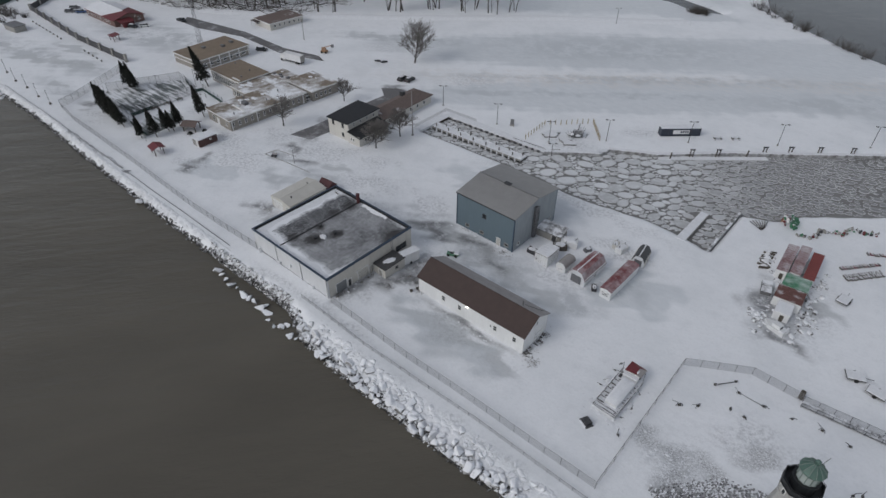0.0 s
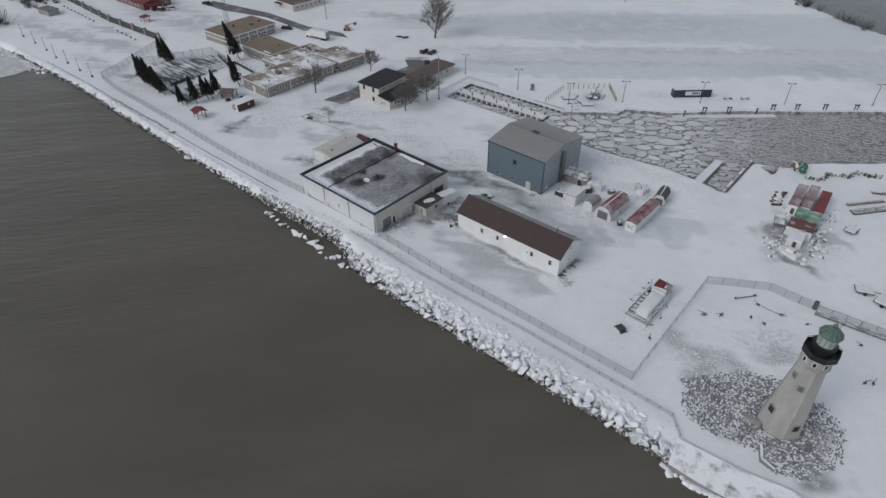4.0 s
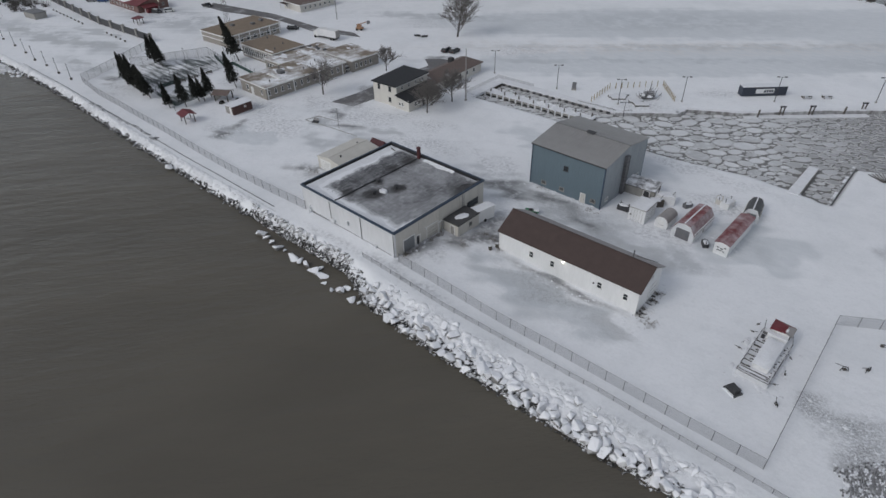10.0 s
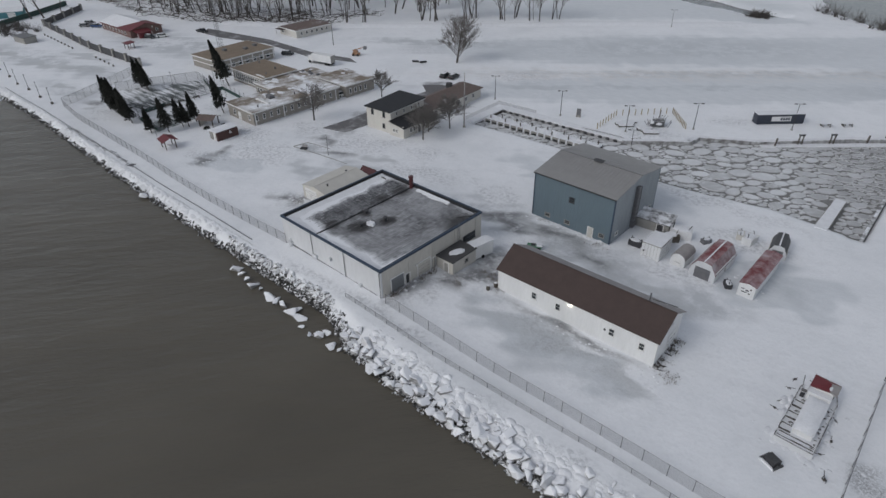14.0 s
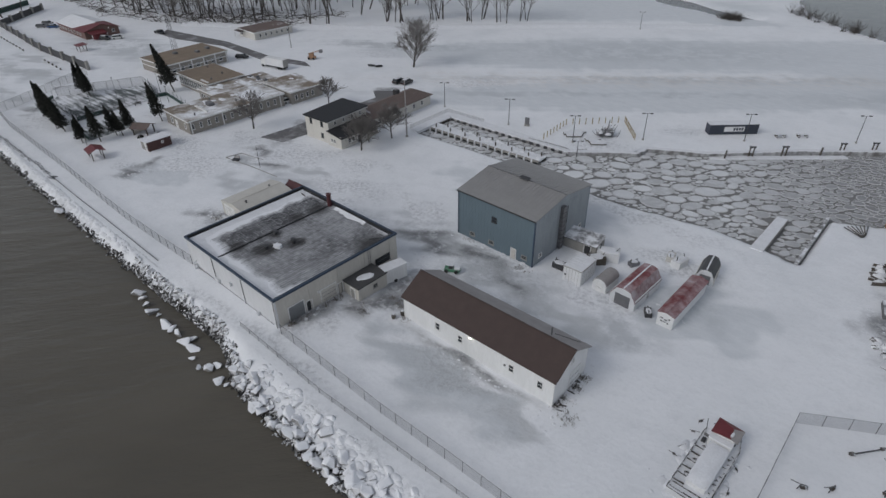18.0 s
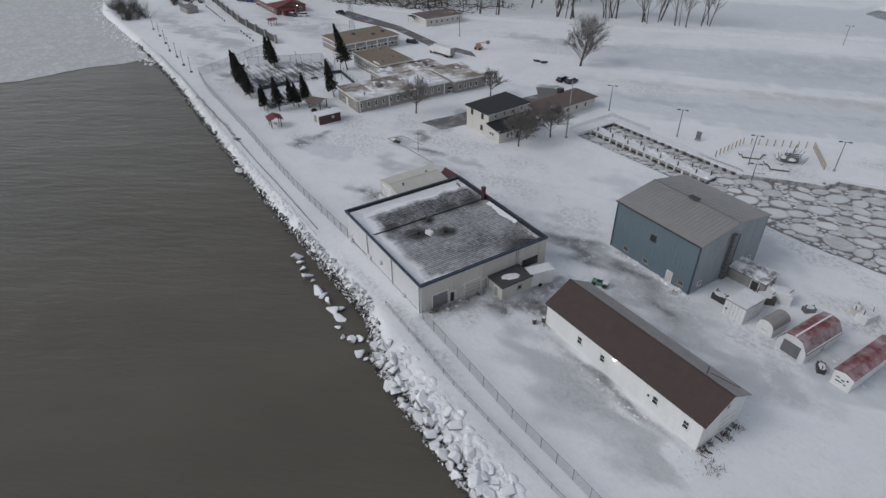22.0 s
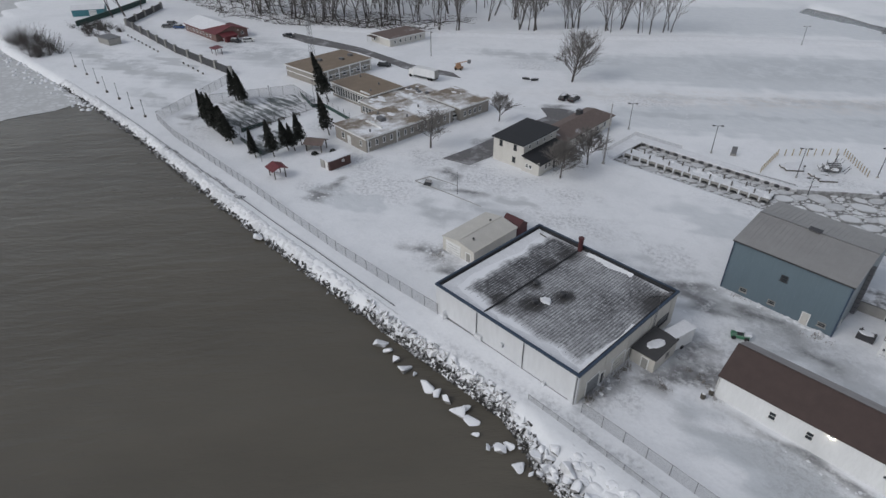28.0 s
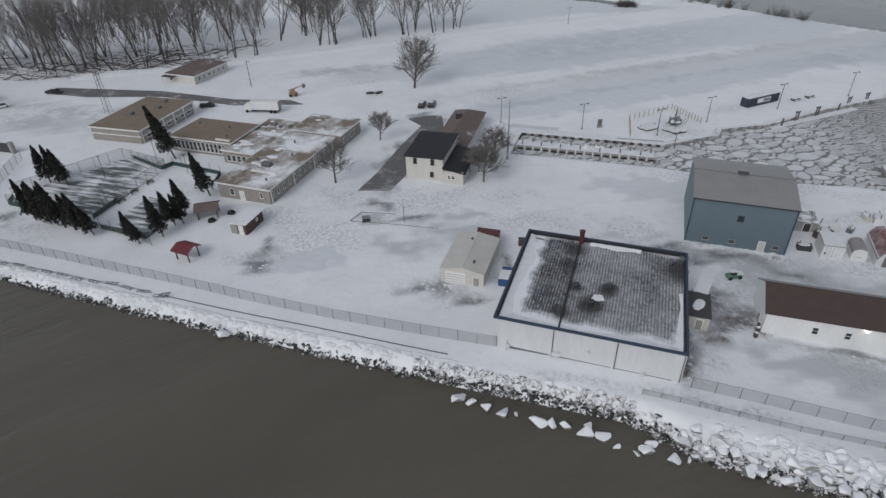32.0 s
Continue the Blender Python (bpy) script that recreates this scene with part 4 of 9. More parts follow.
# ---- blue boathouse ----
def boathouse():
    L, W, H, R = 17.6, 18.1, 9.7, 11.15
    t = thing("boathouse", 11.9, 49.8, 0, -2.5, "tall blue steel boathouse with a low grey ribbed roof", "boathouse")
    walls_box(t, L, W, H, "blue_steel")
    gable_ends(t, L, W, H, R, "blue_steel")
    # the east faces take the paler blue, so their brightness is painted on
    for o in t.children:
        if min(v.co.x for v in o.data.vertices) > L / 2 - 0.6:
            o.data.materials[0] = M["blue_lit"]
    gable_roof(t, L, W, H, R, "grey_roof", over=0.25)
    x, y = L / 2, W / 2
    # siding ribs and roof seams
    rib = mesh_of("siding_rib", boxm(-0.04, 0.04, -y - 0.025, -y, -0.5, H - 0.12), M["blue_steel"])
    for k in range(23):
        piece("siding_rib", rib, t, (-x + 0.4 + k * 0.75, 0, 0))
    rib = mesh_of("siding_rib", boxm(x, x + 0.025, -0.04, 0.04, -0.5, H - 0.12), M["blue_lit"])
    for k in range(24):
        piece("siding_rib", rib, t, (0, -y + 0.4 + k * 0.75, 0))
    for s in (-1, 1):
        p = [(-0.05, s * (y + 0.25), H + 0.11), (0.05, s * (y + 0.25), H + 0.11), (0.05, s * 0.15, R + 0.19), (-0.05, s * 0.15, R + 0.19)]
        seam = mesh_of("roof_seam", slab(bm_new(), p, 0.1), M["grey_roof"])
        for k in range(24):
            piece("roof_seam", seam, t, (-x + 0.1 + k * 0.757, 0, 0))
    part("corner_trim", boxm(x - 0.12, x + 0.1, -y - 0.1, -y + 0.12, -0.5, H - 0.05), M["blue_trim"], t)
    part("corner_trim", boxm(-x - 0.1, -x + 0.12, -y - 0.1, -y + 0.12, -0.5, H - 0.05), M["blue_trim"], t)
    part("gutter", boxm(-x - 0.25, x + 0.25, -y - 0.45, -y - 0.27, H - 0.1, H + 0.06), M["dark_steel"], t)
    window(t, "S", -0.1, -y - 0.05, 5.95, 1.1, 1.1, "dark_steel")
    for a in (-5.2, -0.6, 7.0):
        window(t, "S", a, -y - 0.05, 1.0, 1.2, 0.8, "concrete")
    door(t, "S", 4.6, -y - 0.05, 0, 1.0, 2.2, "garage_roof", label="pale tan side door")
    window(t, "E", -6.8, x + 0.05, 1.2, 1.0, 0.8)
    part("ridge_flashing", boxm(-x - 0.27, x + 0.27, -0.09, 0.09, R + 0.18, R + 0.24), M["steel"], t)
    v = part("ridge_vent", boxm(-1.0, 0.6, -0.4, 0.4, R + 0.1, R + 0.45), M["steel"], t)
    part("vent_hood", boxm(-1.2, 0.8, -0.6, 0.6, R + 0.45, R + 0.52), M["dark_steel"], v)
    b = boxm(x + 0.06, x + 0.7, -1.2, -0.2, 0.4, H - 0.4)
    d = part("duct", b, M["steel"], t)
    b = bm_new()
    for k in range(9):
        box(b, x + 0.05, x + 0.75, -1.25, -0.15, 0.8 + k * 0.9, 0.86 + k * 0.9)
    part("duct_band", b, M["dark_steel"], d)
    b = bm_new()
    for s in (0.6, 1.0):
        tube(b, (x + 0.25, s, 0.2), (x + 0.25, s, H - 1), 0.06, n=6)
    part("downpipe", b, M["dark_steel"], t)
    window(t, "E", 6.6, x + 0.05, 1.4, 1.0, 0.8)
    an = thing("boathouse_lean_to", 24.2, 52.2, None, 2, "low grey lean-to with snow on its sloping roof", "lean-to")
    walls_box(an, 6.6, 3.6, 2.0, "concrete", -0.4, 0.12)
    part("roof", slab(bm_new(), [(-3.4, -2.0, 2.15), (3.4, -2.0, 2.15), (3.4, 2.0, 2.75), (-3.4, 2.0, 2.75)], 0.15), M["quay_roof"], an)
    door(an, "S", 1.6, -1.8, 0, 1.2, 1.8, "dark_steel")
    s = thing("snow_bank", 10, 40.6, 0, 0, "dirty snow bank at the foot of the boathouse wall", "snow", kind="stuff")
    b = bm_new()
    r = random.Random(3)
    for k in range(80):
        q = r.uniform(0.12, 0.45)
        lump(b, -9 + k * 0.24 + r.uniform(-0.3, 0.3), r.gauss(-0.1, 0.5), gz(10, 40.6) - 0.1, q * 1.3, q, q * 0.7, r)
    part("heap", b, M["snow"], s)


boathouse()


# ---- long white shed ----
def long_shed():
    L, W, H, R = 27.5, 8.7, 4.75, 7.15
    t = thing("long_shed", 26.4, 19.25, 0.25, -1.0, "long white boarded shed with a dark brown shingle roof", "shed")
    walls_box(t, L, W, H, "white_wall", -1.0)
    gable_ends(t, L, W, H, R, "white_wall")
    gable_roof(t, L, W, H, R, "brown_roof", over=0.35, roof2="frost_shingle")
    x, y = L / 2, W / 2
    for k, a in enumerate((-6.7, -2.3, 6.9, 11.6)):
        window(t, "S", a, -y, 1.95, 0.95, 1.35)
    part("wall_vent", boxm(*facing("S", 5.8, -y, 2.4, 0.3, 0.3, 0.1)), M["dark_steel"], t)
    lamp = part("wall_lamp", boxm(*facing("S", -0.3, -y, 4.25, 0.5, 0.16, 0.3)), M["white_paint"], t, "lit floodlight under the eave")
    part("bulb", boxm(*facing("S", -0.3, -y - 0.05, 4.05, 0.4, 0.18, 0.22)), M["glow"], lamp)
    door(t, "W", -1.2, -x, 0, 1.1, 2.1, "concrete")
    door(t, "E", 1.2, x, 0, 2.6, 2.8, "white_wall", 3)
    window(t, "E", 0.0, x, 4.9, 0.7, 0.8)
    b = bm_new()
    tube(b, (-x - 0.2, -y + 0.2, H - 0.1), (-x - 0.2, -y + 0.2, -0.3), 0.06, n=6)
    tube(b, (-x - 0.2, -y + 0.2, 0.3), (-x + 2.6, -y - 1.4, -0.2), 0.06, n=6)
    part("downpipe", b, M["white_paint"], t)
    b = bm_new()
    tube(b, (9.6, 1.0, H + 1.0), (9.6, 1.0, R + 0.9), 0.12, n=8)
    part("flue", b, M["steel"], t)
    b = bm_new()
    tube(b, (9.9, 1.3, R - 0.2), (13.2, 2.8, H + 1.5), 0.05, n=5)
    part("mast", b, M["dark_steel"], t)
    b = bm_new()
    for u in (-x + 0.06, x - 0.06):
        box(b, u - 0.08, u + 0.08, -y - 0.05, -y + 0.05, -1, H - 0.02)
    part("corner_board", b, M["white_paint"], t)
    for k in range(16):
        r = random.Random(40 + k)
        px, py = 40.35 + abs(r.gauss(0, 0.4)), 14.4 + r.uniform(0, 9)
        o = thing("scrap_timber", px, py, None, r.choice((80, 95, 20, 150)) + r.uniform(-14, 14), "thin weathered scrap board half sunk in the snow by the shed", "scrap", "scrap by the shed")
        n, w = r.uniform(0.25, 0.55), r.uniform(0.04, 0.08)
        part("board", slab(bm_new(), [(-n, -w, 0.1 + r.uniform(0, 0.25)), (n, -w, 0.1), (n, w, 0.12), (-n, w, 0.12 + r.uniform(0, 0.25))], 0.12), M["scrap"], o)
    for k in range(3):
        o = thing("wooden_barrel", 11.6 + 0.5 * k, 13.6 + 1.5 * k, None, 0, "dark barrel with snow on top beside the shed", "barrel", "barrels by the shed")
        part("staves", lathe(bm_new(), [(0.3, 0), (0.36, 0.45), (0.3, 0.9)], 10), M["wood"], o)
        part("lid", lathe(bm_new(), [(0.29, 0.9), (0.2, 1.0)], 10), M["snow"], o)


long_shed()


# ---- small sheds by the canal ----
def small_shed(x, y, L, W, H, R, deg, wall, roof, label, axis="Y", double=True):
    t = thing("garden_shed", x, y, None, deg, label, "shed", "sheds beside the boathouse")
    walls_box(t, L, W, H, wall, -0.4, 0.12)
    gable_ends(t, L, W, H, R, wall, axis, 0.12)
    gable_roof(t, L, W, H, R, roof, axis, 0.15, 0.08)
    if double:
        door(t, "S", 0, -W / 2, 0, min(1.4, L * 0.5), 1.9, "white_wall", 3)
    return t


def box_shed(x, y, L, W, H, deg):
    """White boxy shed: boarded walls, a nearly flat roof under thick snow, a snow bank at its foot."""
    t = thing("boxy_shed", x, y, None, deg, "white boarded shed with a nearly flat snow-covered roof", "shed", "sheds beside the boathouse")
    walls_box(t, L, W, H, "white_wall", -0.4, 0.12)
    part("roof", slab(bm_new(), [(-L / 2 - 0.1, -W / 2 - 0.1, H + 0.1), (L / 2 + 0.1, -W / 2 - 0.1, H + 0.22), (L / 2 + 0.1, W / 2 + 0.1, H + 0.22), (-L / 2 - 0.1, W / 2 + 0.1, H + 0.1)], 0.1), M["concrete"], t)
    for k in range(6):
        y0 = -W / 2 + W * k / 6
        part("roof_snow", slab(bm_new(), [(-L / 2, y0 + 0.03, H + 0.24), (L / 2, y0 + 0.03, H + 0.36), (L / 2, y0 + W / 6 - 0.03, H + 0.36), (-L / 2, y0 + W / 6 - 0.03, H + 0.24)], 0.14), M["snow"], t)
    rib = mesh_of("board_joint", boxm(-0.02, 0.02, -W / 2 - 0.015, -W / 2, 0, H - 0.05), M["concrete"])
    for k in range(1, 6):
        piece("board_joint", rib, t, (-L / 2 + L * k / 6, 0, 0))
    rib = mesh_of("board_joint", boxm(L / 2, L / 2 + 0.015, -0.02, 0.02, 0, H - 0.05), M["concrete"])
    for k in range(1, 8):
        piece("board_joint", rib, t, (0, -W / 2 + W * k / 8, 0))
    part("vent", boxm(*facing("S", -L * 0.36, -W / 2, 1.2, 0.3, 0.3, 0.08)), M["dark_steel"], t)
    for u in (-1.0, 0.2):
        part("ledge", boxm(*facing("S", u, -W / 2, 0.3, 0.9, 0.12, 0.3)), M["snow"], t)
    return t


def arched_shed(x, y, L, W, H, deg, wall, roof, label, gambrel=False, end=None, top=None):
    """Round-topped shed: barrel roof along y, rounded ends."""
    t = thing("arched_shed", x, y, None, deg, label, "shed", "sheds beside the boathouse")
    prof = [(-L / 2, -0.3), (-L / 2, H * 0.55)]
    for k in range(1, 10):
        a = math.pi * (1 - k / 10)
        prof.append((L / 2 * math.cos(a), H * 0.55 + H * 0.45 * math.sin(a)))
    prof += [(L / 2, H * 0.55), (L / 2, -0.3)]
    if gambrel:
        prof = [(-L / 2, -0.3), (-L / 2, H * 0.42), (-L * 0.46, H * 0.55), (-L * 0.27, H * 0.93), (0, H), (L * 0.27, H * 0.93), (L * 0.46, H * 0.55), (L / 2, H * 0.42), (L / 2, -0.3)]
    for s in (-1, 1):
        f = [(u, s * W / 2, v) for u, v in prof]
        g = [(u, s * (W / 2 - 0.1), v) for u, v in prof]
        n = len(f)
        part("end_wall", hull(bm_new(), [f, g[::-1]] + [(f[i], f[(i + 1) % n], g[(i + 1) % n], g[i]) for i in range(n)]), M[end or wall], t)
    sk = prof[1:-1]
    for (u0, v0), (u1, v1) in zip(sk, sk[1:]):
        b = bm_new()
        slab(b, [(u0 * 1.04, -W / 2 - 0.1, v0 + 0.08), (u1 * 1.04, -W / 2 - 0.1, v1 + 0.08), (u1 * 1.04, W / 2 + 0.1, v1 + 0.08), (u0 * 1.04, W / 2 + 0.1, v0 + 0.08)], 0.08)
        part("roof_panel", b, M[top if top and max(abs(u0), abs(u1)) < L * 0.3 else roof], t)
    for s in (-1, 1):
        part("side_wall", boxm(s * L / 2 - 0.06, s * L / 2 + 0.06, -W / 2 + 0.1, W / 2 - 0.1, -0.3, H * 0.55), M[wall], t)
    for k in range(1, int(W / 0.8)):
        yy = -W / 2 + k * 0.8
        if gambrel:
            break
        b = bm_new()
        for (u0, v0), (u1, v1) in zip(sk, sk[1:]):
            slab(b, [(u0 * 1.05, yy - 0.04, v0 + 0.12), (u1 * 1.05, yy - 0.04, v1 + 0.12), (u1 * 1.05, yy + 0.04, v1 + 0.12), (u0 * 1.05, yy + 0.04, v0 + 0.12)], 0.05)
        part("roof_rib", b, M[roof], t)
    if gambrel:
        part("ridge_strip", boxm(-0.12, 0.12, -W / 2 - 0.1, W / 2 + 0.1, H + 0.07, H + 0.15), M["snow"], t)
    if end is None:
        door(t, "S", 0, -W / 2, 0, L * 0.4, H * 0.6, "white_paint", 2)
    else:
        part("end_board", boxm(-L * 0.3, L * 0.3, -W / 2 - 0.06, -W / 2 + 0.01, 0.1, H * 0.62), M["steel"], t)
        window(t, "E", 0, L / 2, 0.6, 0.6, 0.5, "concrete")
    return t


box_shed(28.2, 43.2, 3.5, 5.0, 2.9, -2)
arched_shed(33.0, 43.8, 2.5, 4.2, 2.5, -4, "white_wall", "frost_shingle", "small grey round-topped shed with white doors")
arched_shed(37.9, 44.9, 4.4, 9.0, 3.6, -4, "white_wall", "red_roof_snow", "barn shed with a frosted red roof and grey front", True, "wall_frost", "red_top")
ns = small_shed(45.4, 46.2, 2.6, 12.6, 2.5, 2.85, -3, "white_wall", "red_top", "long narrow white shed with a rusty red roof", double=False)
for k, (u, v, w) in enumerate(((-0.6, 1.5, 0.5), (0.1, 1.3, 0.5), (0.65, 1.6, 0.25), (-0.3, 0.9, 0.9), (0.5, 0.8, 0.3))):
    part("painted_bar", boxm(*facing("S", u, -6.3, v, w, 0.16 + 0.06 * (k % 3), 0.03)), M["dark_steel"], ns, "dark brushed mark on the white end wall")
arched_shed(45.6, 57.4, 3.0, 5.0, 3.0, 6, "cream_wall", "slate", "small grey barn shed with a dark snow-dusted roof", True, "wall_frost")
for k, (x, y, s, lab, mm) in enumerate(((24.2, 43.5, 1.2, "dark machine under snow beside the boathouse", "dark_steel"), (29.6, 51.5, 2.0, "white boxed tank on a frame", "white_wall"), (28.5, 49.0, 1.6, "dark boat trailer under snow", "wood"),
                                        (34.2, 52.5, 0.9, "grey bin half buried in snow", "steel"), (40.5, 57.8, 1.5, "white crate heap under snow", "white_wall"), (38.6, 58.6, 1.1, "tan crate under snow", "cream_wall"), (41.9, 41.2, 0.9, "dark rubbish bin by a shed door", "dark_steel"))):
    o = thing("yard_gear", x, y, None, 20 * k, lab, "equipment", "gear beside the boathouse")
    part("body", boxm(-s, s, -s * 0.6, s * 0.6, 0, s * 0.9), M[mm], o)
    part("pipe", tube(bm_new(), (-s * 0.8, 0, s * 0.9), (-s * 0.7, 0.1, s * 1.5), 0.08, n=6), M["dark_steel"], o)
    part("pipe", tube(bm_new(), (s * 0.6, -0.2, s * 0.9), (s * 0.9, 0.2, s * 1.3), 0.06, n=6), M["dark_steel"], o)
    b = bm_new()
    blob_sheet(b, 0, 0, s * 0.9, s * 0.55, s * 0.9 - 0.02, 0.18, k + 60, 12)
    part("snow_cap", b, M["snow"], o)


# ---- tan garage ----
def garage():
    t = thing("steel_garage", -35.6, 21.7, 0.45, -1.0, "tan steel garage with a shallow roof and white roller door", "garage")
    L, W, H, R = 7.9, 12.0, 3.0, 3.7
    walls_box(t, L, W, H, "cream_wall", -1)
    gable_ends(t, L, W, H, R, "cream_wall", "Y")
    gable_roof(t, L, W, H, R, "garage_roof", "Y", 0.15, 0.1)
    door(t, "S", -1.2, -W / 2, 0, 3.4, 2.6, "white_paint", 5, "white roller door")
    door(t, "S", 2.6, -W / 2, 0, 1.0, 2.1, "concrete")
    for u, v in ((1.6, -3.6), (-0.6, 3.5)):
        vv = part("roof_vent", lathe(bm_new(), [(0.14, 3.1), (0.14, 3.9), (0.25, 3.9), (0.2, 4.0)], 8), M["dark_steel"], t)
        vv.location = (u, v, 0)
    s = thing("red_shed", -34.2, 30.4, None, 0, "small dark red gambrel shed", "shed")
    walls_box(s, 4.0, 3.0, 2.1, "maroon", -0.5, 0.1)
    gable_ends(s, 4.0, 3.0, 2.1, 3.2, "maroon", "X", 0.1)
    gable_roof(s, 4.0, 3.0, 2.1, 3.2, "maroon", "X", 0.15, 0.08)
    d = thing("dumpster", -28.3, 18.6, None, 0, "blue steel rubbish skip with a snowy lid", "dumpster")
    part("body", slab(bm_new(), [(-1.1, -2.0, 1.5), (1.1, -2.0, 1.5), (1.1, 2.0, 1.5), (-1.1, 2.0, 1.5)], 1.5), M["blue_paint"], d)
    part("lid", slab(bm_new(), [(-1.15, -1.9, 1.62), (1.15, -1.9, 1.72), (1.15, 0.9, 1.72), (-1.15, 0.9, 1.62)], 0.1), M["snow"], d)
    for s in (-1, 1):
        part("lifting_bar", boxm(s * 1.1 - 0.06, s * 1.1 + 0.06, -1.6, 1.6, 0.9, 1.1), M["dark_steel"], d)
    c = thing("wooden_crate", -27.6, 31.5, None, 10, "dark brown crate in the snow", "crate")
    part("body", boxm(-0.8, 0.8, -0.7, 0.7, 0, 1.1), M["brick_brown"], c)
    part("lid", boxm(-0.85, 0.85, -0.75, 0.75, 1.1, 1.2), M["wood"], c)


garage()


# ---- house with the black roof ----
def house():
    t = thing("station_house", -55.0, 60.6, 0, 1.5, "cream two-storey house with black roofs and a brown-roofed wing", "house")
    L, W, H, R = 9.0, 13.6, 6.0, 6.45
    walls_box(t, L, W, H, "cream_wall")
    x, y = L / 2, W / 2
    p = [(-x - 0.4, -y - 0.4, H + 0.12), (x + 0.4, -y - 0.4, H + 0.12), (x + 0.4, y + 0.4, H + 0.5), (-x - 0.4, y + 0.4, H + 0.5)]
    part("roof", slab(bm_new(), p, 0.25), M["black_roof"], t)
    for u in (-x - 0.42, x + 0.36):
        part("fascia", boxm(u, u + 0.06, -y - 0.4, y + 0.4, H - 0.1, H + 0.12), M["white_paint"], t)
    for u in (-2.2, 2.0):
        window(t, "S", u, -y, 4.2, 0.9, 1.4, "dark_steel")
    window(t, "S", 1.8, -y, 1.1, 0.9, 1.3, "dark_steel")
    for v in (-4.5, -1.5, 1.5, 4.5):
        window(t, "E", v, x, 4.6, 0.8, 1.0)
        window(t, "W", v, -x, 4.2, 0.9, 1.3)
        window(t, "W", v + 0.4, -x, 1.1, 0.9, 1.3)
    # lower porch wing to the east
    part("wall", boxm(x, x + 5.0, -y - 0.6, -y - 0.4, -0.8, 3.2), M["cream_wall"], t)
    part("wall", boxm(x + 4.8, x + 5.0, -y - 0.4, y - 1, -0.8, 2.9), M["cream_wall"], t)
    part("wall", boxm(x, x + 4.8, y - 1.2, y - 1.0, -0.8, 3.2), M["cream_wall"], t)
    part("porch_roof", slab(bm_new(), [(x + 0.02, -y - 0.9, 4.0), (x + 5.5, -y - 0.9, 3.0), (x + 5.5, y - 0.6, 3.0), (x + 0.02, y - 0.6, 4.0)], 0.2), M["black_roof"], t)
    for u in (1.6, 2.6):
        window(t, "S", x + u, -y - 0.6, 1.2, 0.8, 1.0)
    for v in (-4.6, -3.2, 1.0):
        window(t, "E", v, x + 5.0, 1.0, 1.0, 1.2)
    door(t, "E", -1.2, x + 5.0, -0.1, 1.0, 2.1, "dark")
    # low rear wing with the brown roof
    w = part("wing_wall", boxm(-1.5, 6.4, y, y + 25, -0.8, 3.1), M["cream_wall"], t)
    for s, mm in ((-1, "brown_roof_snow"), (1, "brown_roof_snow")):
        c = 2.45
        p = [(c + s * 4.6, y - 0.2, 3.05), (c + s * 4.6, y + 25.5, 3.05), (c, y + 21.5, 5.0), (c, y - 0.2, 5.0)]
        part("roof_slope", slab(bm_new(), p, 0.15), M[mm], t)
    part("roof_hip", slab(bm_new(), [(2.45 - 4.6, y + 25.5, 3.05), (2.45 + 4.6, y + 25.5, 3.05), (2.45, y + 21.5, 5.0)], 0.12), M["brown_roof"], t)
    for k in range(6):
        window(t, "E", y + 3 + k * 3.6, 6.4, 0.9, 1.1, 1.3)
    for k in range(3):
        window(t, "N", 0 + k * 2.4, y + 25, 0.9, 1.0, 1.3)
    ex = part("roof_unit", boxm(0.6, 2.0, y + 15, y + 16.4, 4.4, 5.9), M["dark_steel"], t)
    part("fan_guard", lathe(bm_new(), [(0.5, 0), (0.5, 0.12)], 10), M["steel"], ex)
    bpy.data.objects[ex.name].children[0].location = (1.3, y + 15.7, 5.9)


house()

